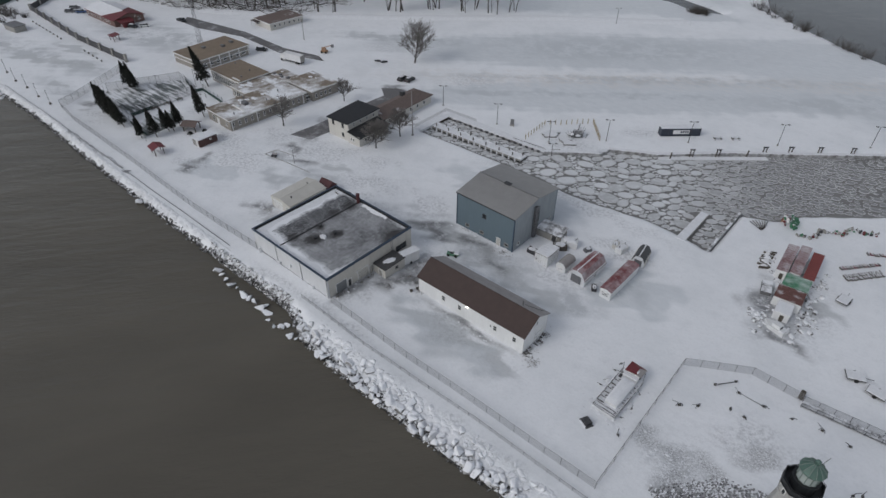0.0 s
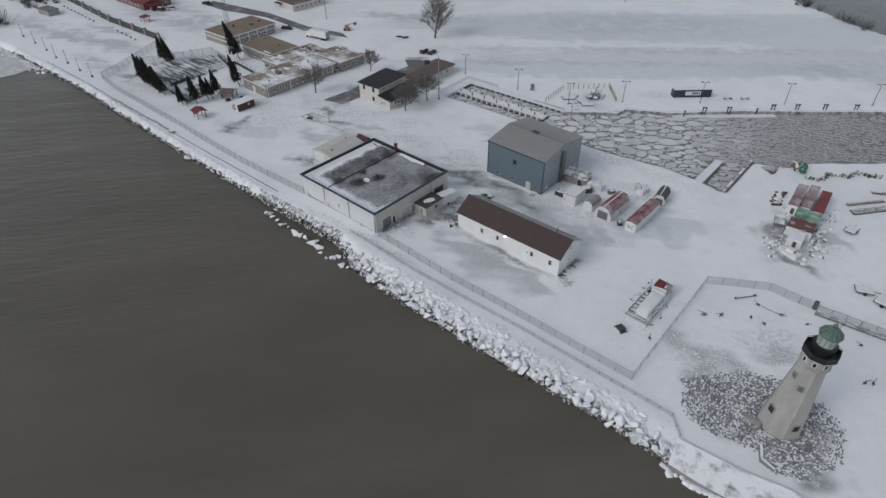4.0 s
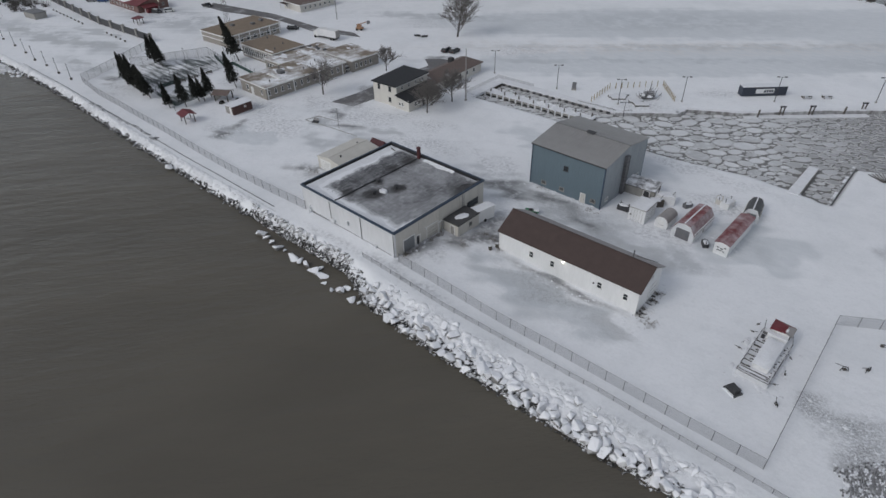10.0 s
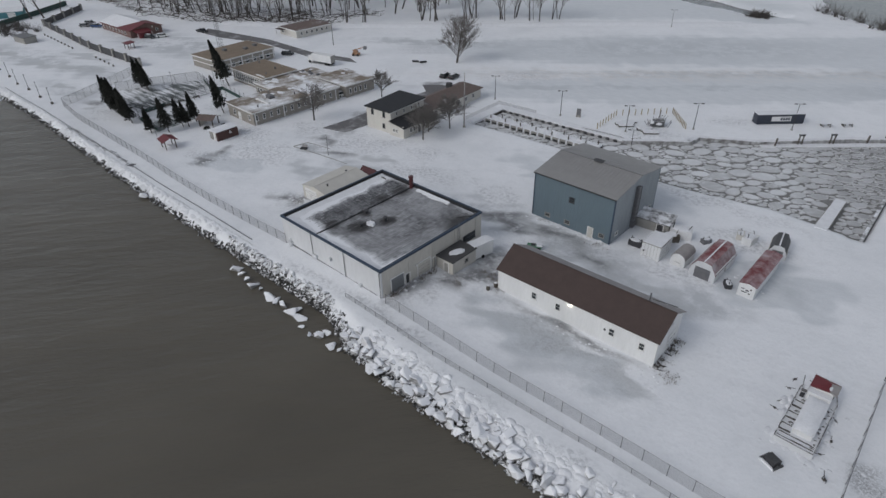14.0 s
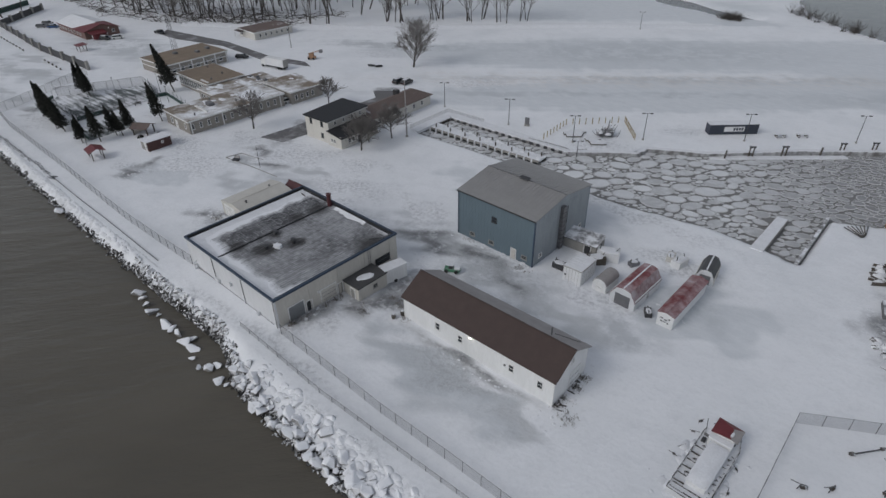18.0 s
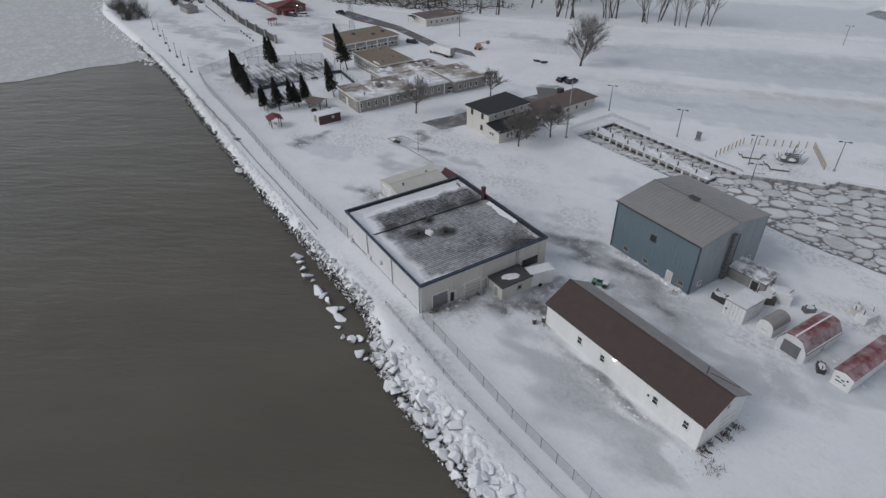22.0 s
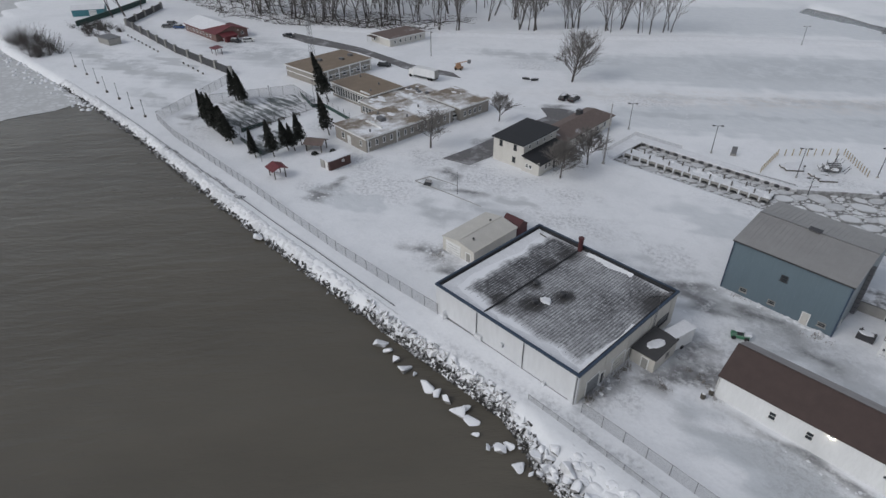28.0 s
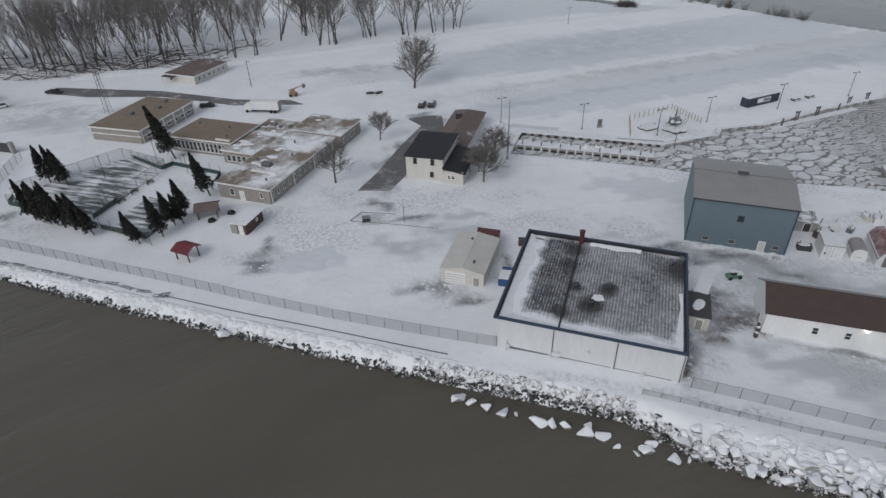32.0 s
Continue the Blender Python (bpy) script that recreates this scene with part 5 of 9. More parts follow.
# ---- lighthouse ----
def lighthouse():
    t = thing("lighthouse", 87.7, 5.25, None, 22.5, "octagonal pale limestone lighthouse with a dark gallery and green lantern", "lighthouse")
    part("tower", lathe(bm_new(), [(3.6, -1), (3.45, 0.5), (3.0, 5), (2.2, 13.5), (2.05, 15.0)], 8), M["stone"], t)
    part("cornice", lathe(bm_new(), [(2.1, 15.0), (2.35, 15.4), (2.35, 15.7), (2.15, 15.75), (2.15, 16.9), (2.45, 17.1), (2.45, 17.3)], 8), M["stone"], t)
    # round watch-room windows under the gallery
    for k in range(8):
        a = math.pi / 8 + k * math.pi / 4
        w = part("window", boxm(-0.06, 0.06, -0.32, 0.32, 15.85, 16.8), M["white_paint"], t)
        w.rotation_euler = (0, 0, a)
        w.location = (2.0 * math.cos(a), 2.0 * math.sin(a), 0)
        part("pane", boxm(0.04, 0.09, -0.22, 0.22, 15.95, 16.7), M["glass"], w)
    part("gallery_deck", lathe(bm_new(), [(2.45, 17.3), (2.6, 17.4), (2.6, 17.55), (1.6, 17.6)], 8), M["black_iron"], t)
    part("watch_room", lathe(bm_new(), [(1.6, 17.6), (1.6, 19.2), (1.7, 19.2), (1.7, 19.4)], 16), M["black_iron"], t)
    c = [(2.5 * math.cos(math.pi / 4 * k), 2.5 * math.sin(math.pi / 4 * k)) for k in range(8)]
    for z in (18.1, 18.6):
        for k in range(8):
            part("gallery_rail", tube(bm_new(), (*c[k], z), (*c[(k + 1) % 8], z), 0.04, n=5), M["black_iron"], t)
    post = mesh_of("rail_post", tube(bm_new(), (0, 0, 17.5), (0, 0, 18.65), 0.05, n=6), M["black_iron"])
    for k in range(16):
        a, b = c[k // 2], c[(k // 2 + 1) % 8]
        f = 0.5 * (k % 2)
        piece("rail_post", post, t, (a[0] + (b[0] - a[0]) * f, a[1] + (b[1] - a[1]) * f, 0))
    part("lantern_glazing", lathe(bm_new(), [(1.3, 19.4), (1.3, 21.3)], 12), M["lantern_glass"], t, "grey-green lantern panes")
    part("gallery_parapet", lathe(bm_new(), [(2.52, 17.5), (2.56, 18.35), (2.46, 18.35), (2.42, 17.6)], 8), M["black_iron"], t)
    bar = mesh_of("glazing_bar", boxm(1.27, 1.36, -0.06, 0.06, 19.4, 21.3), M["lantern_bar"])
    for k in range(12):
        piece("glazing_bar", bar, t, (0, 0, 0), math.pi * 2 * k / 12)
    part("lantern_roof", lathe(bm_new(), [(1.62, 21.2), (1.66, 21.4), (1.5, 21.6), (1.15, 22.0), (0.7, 22.35), (0.3, 22.55), (0.26, 22.8)], 12), M["copper"], t, "weathered green copper dome")
    for k in range(12):
        a = math.pi * 2 * k / 12
        rib = [(1.66, 21.42), (1.52, 21.63), (1.17, 22.03), (0.72, 22.38), (0.32, 22.58)]
        b = bm_new()
        for (r0, z0), (r1, z1) in zip(rib, rib[1:]):
            tube(b, (r0 * math.cos(a), r0 * math.sin(a), z0), (r1 * math.cos(a), r1 * math.sin(a), z1), 0.045, n=4)
        part("dome_rib", b, M["lantern_bar"], t)
    part("vent_ball", lathe(bm_new(), [(0.2, 22.75), (0.33, 22.95), (0.33, 23.1), (0.15, 23.3)], 10), M["copper"], t)
    part("lightning_rod", tube(bm_new(), (0.5, 0, 22.6), (0.9, 0, 24.2), 0.03, n=5), M["dark_steel"], t)
    # tower windows and door recesses, set in the taper
    for az, z, w, h in ((210, 3.6, 1.3, 1.6), (255, 10.5, 1.0, 1.3), (300, 2.0, 1.2, 1.5), (210, 12.0, 0.9, 1.2), (345, 6.0, 1.0, 1.3)):
        r = 3.47 - z * 0.094
        a = radians(az - 22.5)
        ap = r * math.cos(math.pi / 8)
        win = part("window", boxm(-0.35, 0.08, -w / 2, w / 2, z, z + h), M["concrete"], t)
        win.rotation_euler = (0, 0, round(a / (math.pi / 4) - 0.5) * math.pi / 4 + math.pi / 8)
        aa = win.rotation_euler[2]
        win.location = (ap * math.cos(aa), ap * math.sin(aa), 0)
        part("pane", boxm(0.05, 0.11, -w / 2 + 0.15, w / 2 - 0.15, z + 0.15, z + h - 0.15), M["dark" if z < 5 else "steel"], win)
    for k in range(3):
        st = part("step", boxm(-0.9, 0.9, -0.4, 0.4, -0.2, 0.75 - 0.25 * k), M["concrete"], t)
        st.rotation_euler, st.location = (0, 0, radians(140)), (-3.9 - 0.55 * k, -1.2 + 0.5 * k, 0)


lighthouse()


def stone_apron():
    """Broken stone paving, half under snow, on the mound round the lighthouse."""
    r = random.Random(77)
    poly = [(72, 4), (75.3, 7.4), (79.4, 12.3), (85.5, 14.9), (92.5, 13.5), (96.5, 9.7), (97, 3), (93.6, -2.9), (89, -4.4), (86.5, -1.9), (78.9, -3.5), (75, -2.5)]
    # stones laid in rings round the tower, sunk and broken, snow between them
    verts, faces = [], []
    rad = 3.5
    while rad < 16.5:
        a = r.uniform(0, 1)
        while a < 7.283:
            step = r.uniform(0.24, 0.46)
            a += step / rad
            x, y = 87.7 + (rad + r.uniform(-0.12, 0.12)) * math.cos(a), 5.25 + (rad + r.uniform(-0.12, 0.12)) * math.sin(a)
            q = inside_dist(np.array([x]), np.array([y]), poly)[0]
            worn = 0.5 + 0.5 * math.sin(x * 0.8 + 1.3 * math.sin(y * 0.9)) * math.sin(y * 0.7 + 2.0)
            if q < r.uniform(-0.9, 0.3) or r.random() < 0.05 + 0.3 * (worn > 0.85) + (0.4 if x > 92.5 and q < 4 else 0):
                continue
            u, w = step * r.uniform(0.36, 0.5), r.uniform(0.08, 0.13)
            tw = a + r.gauss(0, 0.2)
            c, d = math.cos(tw), math.sin(tw)
            z = gz(x, y)
            base = len(verts)
            for k, (p, t2) in enumerate(((-w, -u), (w, -u * 0.9), (w * 0.9, u), (-w, u * 0.85))):
                verts.append((x + p * c - t2 * d, y + p * d + t2 * c, z + 0.04 + r.uniform(0, 0.13)))
            for k in range(4):
                px, py, _ = verts[base + k]
                verts.append((px, py, z - 0.1))
            faces.append((base, base + 1, base + 2, base + 3))
            faces += [(base + k, base + (k + 1) % 4, base + 4 + (k + 1) % 4, base + 4 + k) for k in range(4)]
        rad += r.uniform(0.2, 0.27)
    b = bm_new()
    bv = [b.verts.new(p) for p in verts]
    for f in faces:
        b.faces.new([bv[k] for k in f])
    me = mesh_of("apron_stones", b, M["apron"])
    tagged(new("stone_apron", me), "dark broken stones in snow round the lighthouse", "stones", kind="stuff")
    # paved walk curb and seawall below the lighthouse
    w = thing("seawall", 0, 0, 0, 0, "ice-covered stone seawall below the lighthouse", "seawall", kind="structure")
    b = bm_new()
    pts = [(75.6, -8.6, 0.8), (81, -8.3, 0.8), (86, -8.0, 0.8), (92, -6.8, 0.8), (105, -7.0, 0.8), (125, -8.0, 0.8)]
    outer = [(76.2, -13.2, -0.35), (81, -13.4, -0.35), (86, -13.2, -0.35), (93, -13.3, -0.35), (105, -13.9, -0.35), (125, -15.0, -0.35)]
    for i in range(len(pts) - 1):
        q = part("wall_block", slab(bm_new(), [outer[i], outer[i + 1], pts[i + 1], pts[i]], 2.4), M["seawall_ice"], w)
    for k in range(46):
        u = k / 45.0
        x = 76 + u * 42
        y = np.interp(x, [p[0] for p in outer], [p[1] for p in outer]) - 0.3 + r.uniform(-0.3, 0.2)
        part("edge_stone", rock_bm(r, r.uniform(0.5, 1.0), 0.6), M["rock"], w).location = (x, float(y), -1.45 + r.uniform(-0.2, 0.2))
    e = part("retaining_edge", prism(bm_new(), [(86.3, -1.3), (86.7, -1.2), (87.5, -3.7), (89.5, -4.4), (89.4, -4.8), (87.2, -4.1)], -0.3, 0.75), M["rock"], w, "dark stone edge of the raised paving")


def apron_material():
    """Grey stones, each one paler or darker, many of them powdered with snow."""
    m, n, l, bs = mat("apron_stone", 0.85)
    g = n.new("ShaderNodeNewGeometry")
    v = coords(n, l, (1, 1, 1), True)
    k = math_node(n, l, "ADD", g.outputs["Random Per Island"], math_node(n, l, "MULTIPLY", noise_tex(n, l, v, 0.35, 4), 0.9))
    c = mixc(n, l, ramp(n, l, k, 0.35, 0.95), (0.11, 0.11, 0.115), (0.30, 0.30, 0.31))
    l.new(mixc(n, l, ramp(n, l, k, 1.04, 1.14), c, SNOW), bs.inputs["Base Color"])
    return m


M["apron"] = apron_material()
M["seawall_ice"] = snow_over("iced_seawall", (0.30, 0.30, 0.30), 0.0, 0.6, (0.32, 0.5), 0.45)


def rock_bm(r, s, flat=0.75, fine=1):
    """An angular boulder."""
    b = bm_new()
    bmesh.ops.create_icosphere(b, subdivisions=fine, radius=s)
    ax = (r.uniform(0.8, 1.35), r.uniform(0.7, 1.1), flat * r.uniform(0.7, 1.1))
    e = Euler((r.uniform(0, 6), r.uniform(0, 6), r.uniform(0, 6))).to_matrix()
    cuts = [(Vector((r.gauss(0, 1), r.gauss(0, 1), r.gauss(0, 1))).normalized(), r.uniform(0.55, 0.85)) for _ in range(7)]
    for v in b.verts:
        p = e @ v.co
        k = r.uniform(0.72, 1.2) if fine == 1 else r.uniform(0.95, 1.05)
        for nrm, lim in cuts if fine > 1 else ():
            d = p.dot(nrm) / s
            if d > lim:
                p = p - nrm * (d - lim) * s
        v.co = Vector((p.x * ax[0] * k, p.y * ax[1] * k, p.z * ax[2] * k))
    return b


# ---- shore rocks ----
def boulder_bm(r, flat=0.8, n=13, bev=0.08):
    """A broken block of stone with blunted edges, about one metre in half-width."""
    b = bm_new()
    ax = (r.uniform(0.85, 1.2), r.uniform(0.7, 1.0), flat * r.uniform(0.8, 1.1))
    for _ in range(n):
        d = Vector((r.gauss(0, 1), r.gauss(0, 1), r.gauss(0, 1))).normalized() * r.uniform(0.85, 1.1)
        b.verts.new((d.x * ax[0], d.y * ax[1], d.z * ax[2]))
    bmesh.ops.convex_hull(b, input=b.verts[:])
    bmesh.ops.delete(b, geom=[v for v in b.verts if not v.link_faces], context="VERTS")
    bmesh.ops.dissolve_limit(b, angle_limit=0.35, verts=b.verts[:], edges=b.edges[:])
    if bev:
        bmesh.ops.bevel(b, geom=b.edges[:], offset=bev, segments=1, affect="EDGES")
    return b


def scatter(shapes, rows, name, material, label, category):
    """Many small stones joined into one mesh."""
    b = bm_new()
    for q, x, y, z, s, a in rows:
        c, d = math.cos(a) * s, math.sin(a) * s
        sv, sf = shapes[q]
        vs = [b.verts.new((x + px * c - py * d, y + px * d + py * c, z + pz * s)) for px, py, pz in sv]
        for f in sf:
            b.faces.new([vs[i] for i in f])
    tagged(new(name, mesh_of(name, b, material)), label, category, kind="stuff")


def shore_rocks():
    r = random.Random(21)
    shapes = [mesh_of("boulder_shape", boulder_bm(r, 0.9, 13, 0.07), M["rock"]) for _ in range(20)]
    jagged = [mesh_of("block_shape", boulder_bm(r, 0.8, 12, 0.08), M["rock"]) for _ in range(8)]
    small = []
    for _ in range(10):
        q = boulder_bm(r, 0.75, 9, 0)
        q.verts.index_update()
        small.append(([tuple(v.co) for v in q.verts], [[v.index for v in f.verts] for f in q.faces]))
        q.free()
    # armour stone bank: bare blocks at the water, more and more buried in snow towards the top
    for row, off, gap, skip in ((0, 0.5, 1.55, 0.0), (1, 1.5, 1.6, 0.03), (2, 2.5, 1.7, 0.08), (3, 3.5, 1.8, 0.15), (4, 4.4, 2.0, 0.3), (5, 5.2, 2.4, 0.5)):
        x = -1.5 + r.random() * gap
        while x < 77:
            x += gap * r.uniform(0.72, 1.28)
            if r.random() < skip + (0.25 if row > 1 and math.sin(x * 0.31 + row) > 0.35 and x > 30 else 0):
                continue
            y = float(lake_y(x)) + off * (1.0 if x > 4 else 0.6) + r.uniform(-0.35, 0.35)
            s = r.choice((0.55, 0.68, 0.8, 0.92, 1.05, 1.2)) * r.uniform(0.92, 1.08) * (1.2, 1.15, 1.15, 1.1, 1.0, 1.0)[row]
            if (x > 71 and y > -8.5) or y > -6.0:
                continue
            o = new("boulder", r.choice(shapes))
            o.location = (x, y, max(gz(x, y), -1.6) + (0.42, 0.3, 0.0, -0.2, -0.32, -0.42)[row] * s)
            o.rotation_euler = (r.uniform(-0.5, 0.5), r.uniform(-0.5, 0.5), r.uniform(0, 6.28))
            o.scale = (s, s * r.uniform(0.8, 1.05), s * r.uniform(0.75, 1.05))
            tagged(o, "snow-capped limestone boulder on the lake bank", "boulder", "armour stones of the lake bank")
    # blocks standing off the bank
    for x, y, s in ((-30.0, -8.2, 0.95), (-27.9, -8.4, 0.8), (-25.7, -8.8, 0.9), (-23.1, -9.3, 1.15), (-21.4, -9.0, 0.45), (-18.3, -9.5, 1.15), (-16.4, -9.2, 0.85), (-14.5, -9.2, 0.85), (-11.9, -9.6, 1.2),
                    (-11.7, -8.1, 0.65), (-9.5, -9.6, 0.95), (-7.7, -10.9, 0.5), (-5.2, -11.2, 0.45), (-3.9, -10.2, 0.8), (-3.4, -9.2, 0.75), (-0.8, -10.6, 0.9), (1.2, -10.5, 0.5)):
        o = new("boulder", r.choice(jagged))
        o.location = (x, y, -1.25)
        o.rotation_euler = (r.uniform(-0.2, 0.2), r.uniform(-0.2, 0.2), r.uniform(0, 6.28))
        o.scale = (s * 1.4, s * 1.15, s * 1.05)
        tagged(o, "ice-capped boulder standing in the lake shallows", "boulder", "stones in the shallows")
    o = new("boulder", shapes[3])
    o.location, o.scale = (-71.0, -5.2, -0.9), (1.7, 1.2, 1.0)
    tagged(o, "large ice-sheathed boulder at the water's edge", "boulder")
    # wet stones low in the bank, at the waterline; among the boulders their dark colour stands in for crevice shade
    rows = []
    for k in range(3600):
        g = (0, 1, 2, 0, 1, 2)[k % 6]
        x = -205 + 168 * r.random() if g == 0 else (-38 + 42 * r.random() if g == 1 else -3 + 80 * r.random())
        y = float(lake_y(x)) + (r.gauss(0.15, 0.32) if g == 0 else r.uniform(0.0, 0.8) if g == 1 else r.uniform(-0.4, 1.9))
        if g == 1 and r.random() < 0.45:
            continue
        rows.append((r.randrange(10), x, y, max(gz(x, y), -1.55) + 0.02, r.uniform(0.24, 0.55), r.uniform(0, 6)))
    scatter(small, rows, "shore_rubble", M["wet_shade_rock"], "dark wet rubble with ice along the waterline, its dark colour also shading gaps between boulders", "rubble")
    rows = []
    for k in range(620):
        g = (1, 1, 2, 1, 2)[k % 5]
        x = -38 + 42 * r.random() if g < 2 else 2 + 75 * r.random()
        y = float(lake_y(x)) + (r.uniform(0.65, 1.6) if g == 1 else r.uniform(0.3, 2.2))
        rows.append((r.randrange(10), x, y, max(gz(x, y), -1.65) + 0.08, r.uniform(0.3, 0.75) * (0.8 if g == 2 else 0.9), r.uniform(0, 6)))
    scatter(small, rows, "bank_rubble", M["rock"], "smaller snowy stones filling the lake bank", "rubble")
    b = bm_new()
    for k in range(700):
        x = -205 + 282 * r.random()
        if -38 < x < 3:
            continue
        y = float(lake_y(x)) + (r.uniform(1.3, 2.6) if x < 2 else r.uniform(3.0, 5.2))
        s = r.uniform(0.25, 0.7)
        lump(b, x, y, gz(x, y) - 0.15, s * 1.7, s, 0.12 + s * 0.3, r)
    tagged(new("snow_hummocks", mesh_of("snow_hummocks", b, M["snow"], True)), "lumpy spray ice and snow on the bank", "ice", kind="stuff")
    # crust of spray ice hanging over the waterline, with a ragged lip
    b = bm_new()
    rows = []
    x, a1, a2 = -205.0, 0.0, 0.0
    while x < -31:
        a1 = 0.72 * a1 + r.gauss(0, 0.22)
        a2 = 0.35 * a2 + r.gauss(0, 0.2)
        ly = float(lake_y(x)) + 0.5
        jag = max(-0.35, min(0.75, a1 + 0.25 * math.sin(x * 0.37)))
        back = max(0.0, (x + 40) / 12)
        zt = gz(x, ly + 2.4)
        rows.append([b.verts.new(p) for p in ((x, ly + 2.9, gz(x, ly + 2.9) - 0.1), (x, ly + 2.1 + 0.2 * a2, zt + 0.04 + 0.08 * a2), (x, ly + 1.25 + 0.3 * jag + back, zt * 0.35 - 0.1 + 0.2 * a2),
                                               (x, ly + 0.6 + 0.7 * jag + back, -0.55 + 0.3 * a2), (x, ly + 0.2 + jag + 0.3 * a2 + back, -0.85 + 0.2 * a2), (x, ly + 0.75 + 0.6 * jag + back, -1.6))])
        x += r.uniform(0.3, 0.6)
    for p, q in zip(rows, rows[1:]):
        for i in range(5):
            b.faces.new((p[i], q[i], q[i + 1], p[i + 1]))
    tagged(new("shore_ice", mesh_of("shore_ice", b, M["ice_crust"])), "ragged white crust of spray ice over the shore stones", "ice", kind="stuff")
    # brash ice grounded along the shore beyond the pack's edge
    b = bm_new()
    for k in range(130):
        x = -300 + 128 * r.random()
        y = float(lake_y(x)) - abs(r.gauss(0, 2.6)) + 0.5
        s = r.uniform(0.25, 0.9)
        lump(b, x, y, WATER_Z + 0.08, s * 1.3, s, 0.2 + s * 0.25, r, 8)
    tagged(new("brash_ice", mesh_of("brash_ice", b, M["snow"], True)), "white grounded ice cakes along the frozen shore", "ice", kind="stuff")


M["ice_crust"] = painted("spray_ice_crust", (0.78, 0.79, 0.815), 0.74, 0.5, 1.1, 3.5)
shore_rocks()
stone_apron()


# ---- fences ----
def chain_fence(name, pts, label, h=2.0, step=3.05, wire="wire", post_mat="steel", group="", posts_r=0.045):
    t = thing(name, 0, 0, 0, 0, label, "fence", group)
    pm = mesh_of("post", tube(bm_new(), (0, 0, -0.3), (0, 0, h + 0.05), posts_r, n=6), M[post_mat])
    for (x0, y0), (x1, y1) in zip(pts, pts[1:]):
        d = math.hypot(x1 - x0, y1 - y0)
        n = max(1, round(d / step))
        for k in range(n):
            a = (x0 + (x1 - x0) * k / n, y0 + (y1 - y0) * k / n)
            c = (x0 + (x1 - x0) * (k + 1) / n, y0 + (y1 - y0) * (k + 1) / n)
            za, zc = gz(*a), gz(*c)
            piece("post", pm, t, (*a, za))
            b = tube(bm_new(), (*a, za + h), (*c, zc + h), 0.035, n=4)
            part("top_rail", b, M[post_mat], t)
            b = bm_new()
            b.faces.new([b.verts.new(p) for p in ((*a, za - 0.1), (*c, zc - 0.1), (*c, zc + h), (*a, za + h))])
            part("wire_panel", b, M[wire], t)
    piece("post", pm, t, (*pts[-1], gz(*pts[-1])))
    return t


chain_fence("chain_link_fence", [(1.4, -0.4), (23.4, -1.05), (34.3, -0.95), (45.6, -1.15), (55, -1.4), (64.7, -1.6), (65.9, 32.6), (77, 38.8), (85.8, 38.2)], "grey chain-link fence round the snowy yard", 2.0)
chain_fence("chain_link_fence", [(-26.4, 1.0), (-54, 1.6), (-88, 3.6), (-130, 5.2), (-144.5, 7.0)], "grey chain-link fence along the shore path", 2.1)
chain_fence("chain_link_fence", [(-144.5, 7.0), (-146.5, 12), (-162, 40)], "tall chain-link fence across the flats", 2.8)
chain_fence("dock_railing", [(86.2, 38.2), (99, 38.9), (120, 40)], "dark steel railing on the snowy dock", 1.6, 2.4, "balusters", "dark_steel")
g = thing("dock_gangway", 0, 0, 0, 0, "narrow dark boarded gangway with a rail beside the fence", "gangway")
for k in range(30):
    part("board", slab(bm_new(), [(86.3 + k * 1.1, 38.3 + k * 0.06, 0.32), (87.3 + k * 1.1, 38.36 + k * 0.06, 0.32), (87.3 + k * 1.1, 36.9 + k * 0.06, 0.32), (86.3 + k * 1.1, 36.84 + k * 0.06, 0.32)], 0.2), M["quay_roof"], g)
part("end_post", boxm(85.3, 86.1, 38.5, 39.3, -0.2, 1.7), M["wood"], g, "weathered brown post box")
chain_fence("dock_railing", [(86.2, 36.7), (99, 37.4), (120, 38.5)], "dark steel railing on the snowy dock", 1.1, 2.4, "balusters", "dark_steel")
chain_fence("shore_railing", [(-5, -3.3), (14.6, -4.1), (22, -3.9), (43, -3.6), (62, -4.2), (73.3, -4.6), (75.8, -7.6)], "low iced railing along the lake promenade", 0.95, 2.4, "balusters", "steel")
chain_fence("shore_railing", [(-179, 2.1), (-142, 1.5), (-112, 0.5), (-89, -0.05)], "low iced railing along the shore path", 0.45, 2.4, "balusters", "steel")


# ---- canal: docks, quay, floes ----
M["quay"] = snow_over("snowy_quay", (0.19, 0.185, 0.18), -0.3, 0.4, (0.38, 0.58), 0.5)


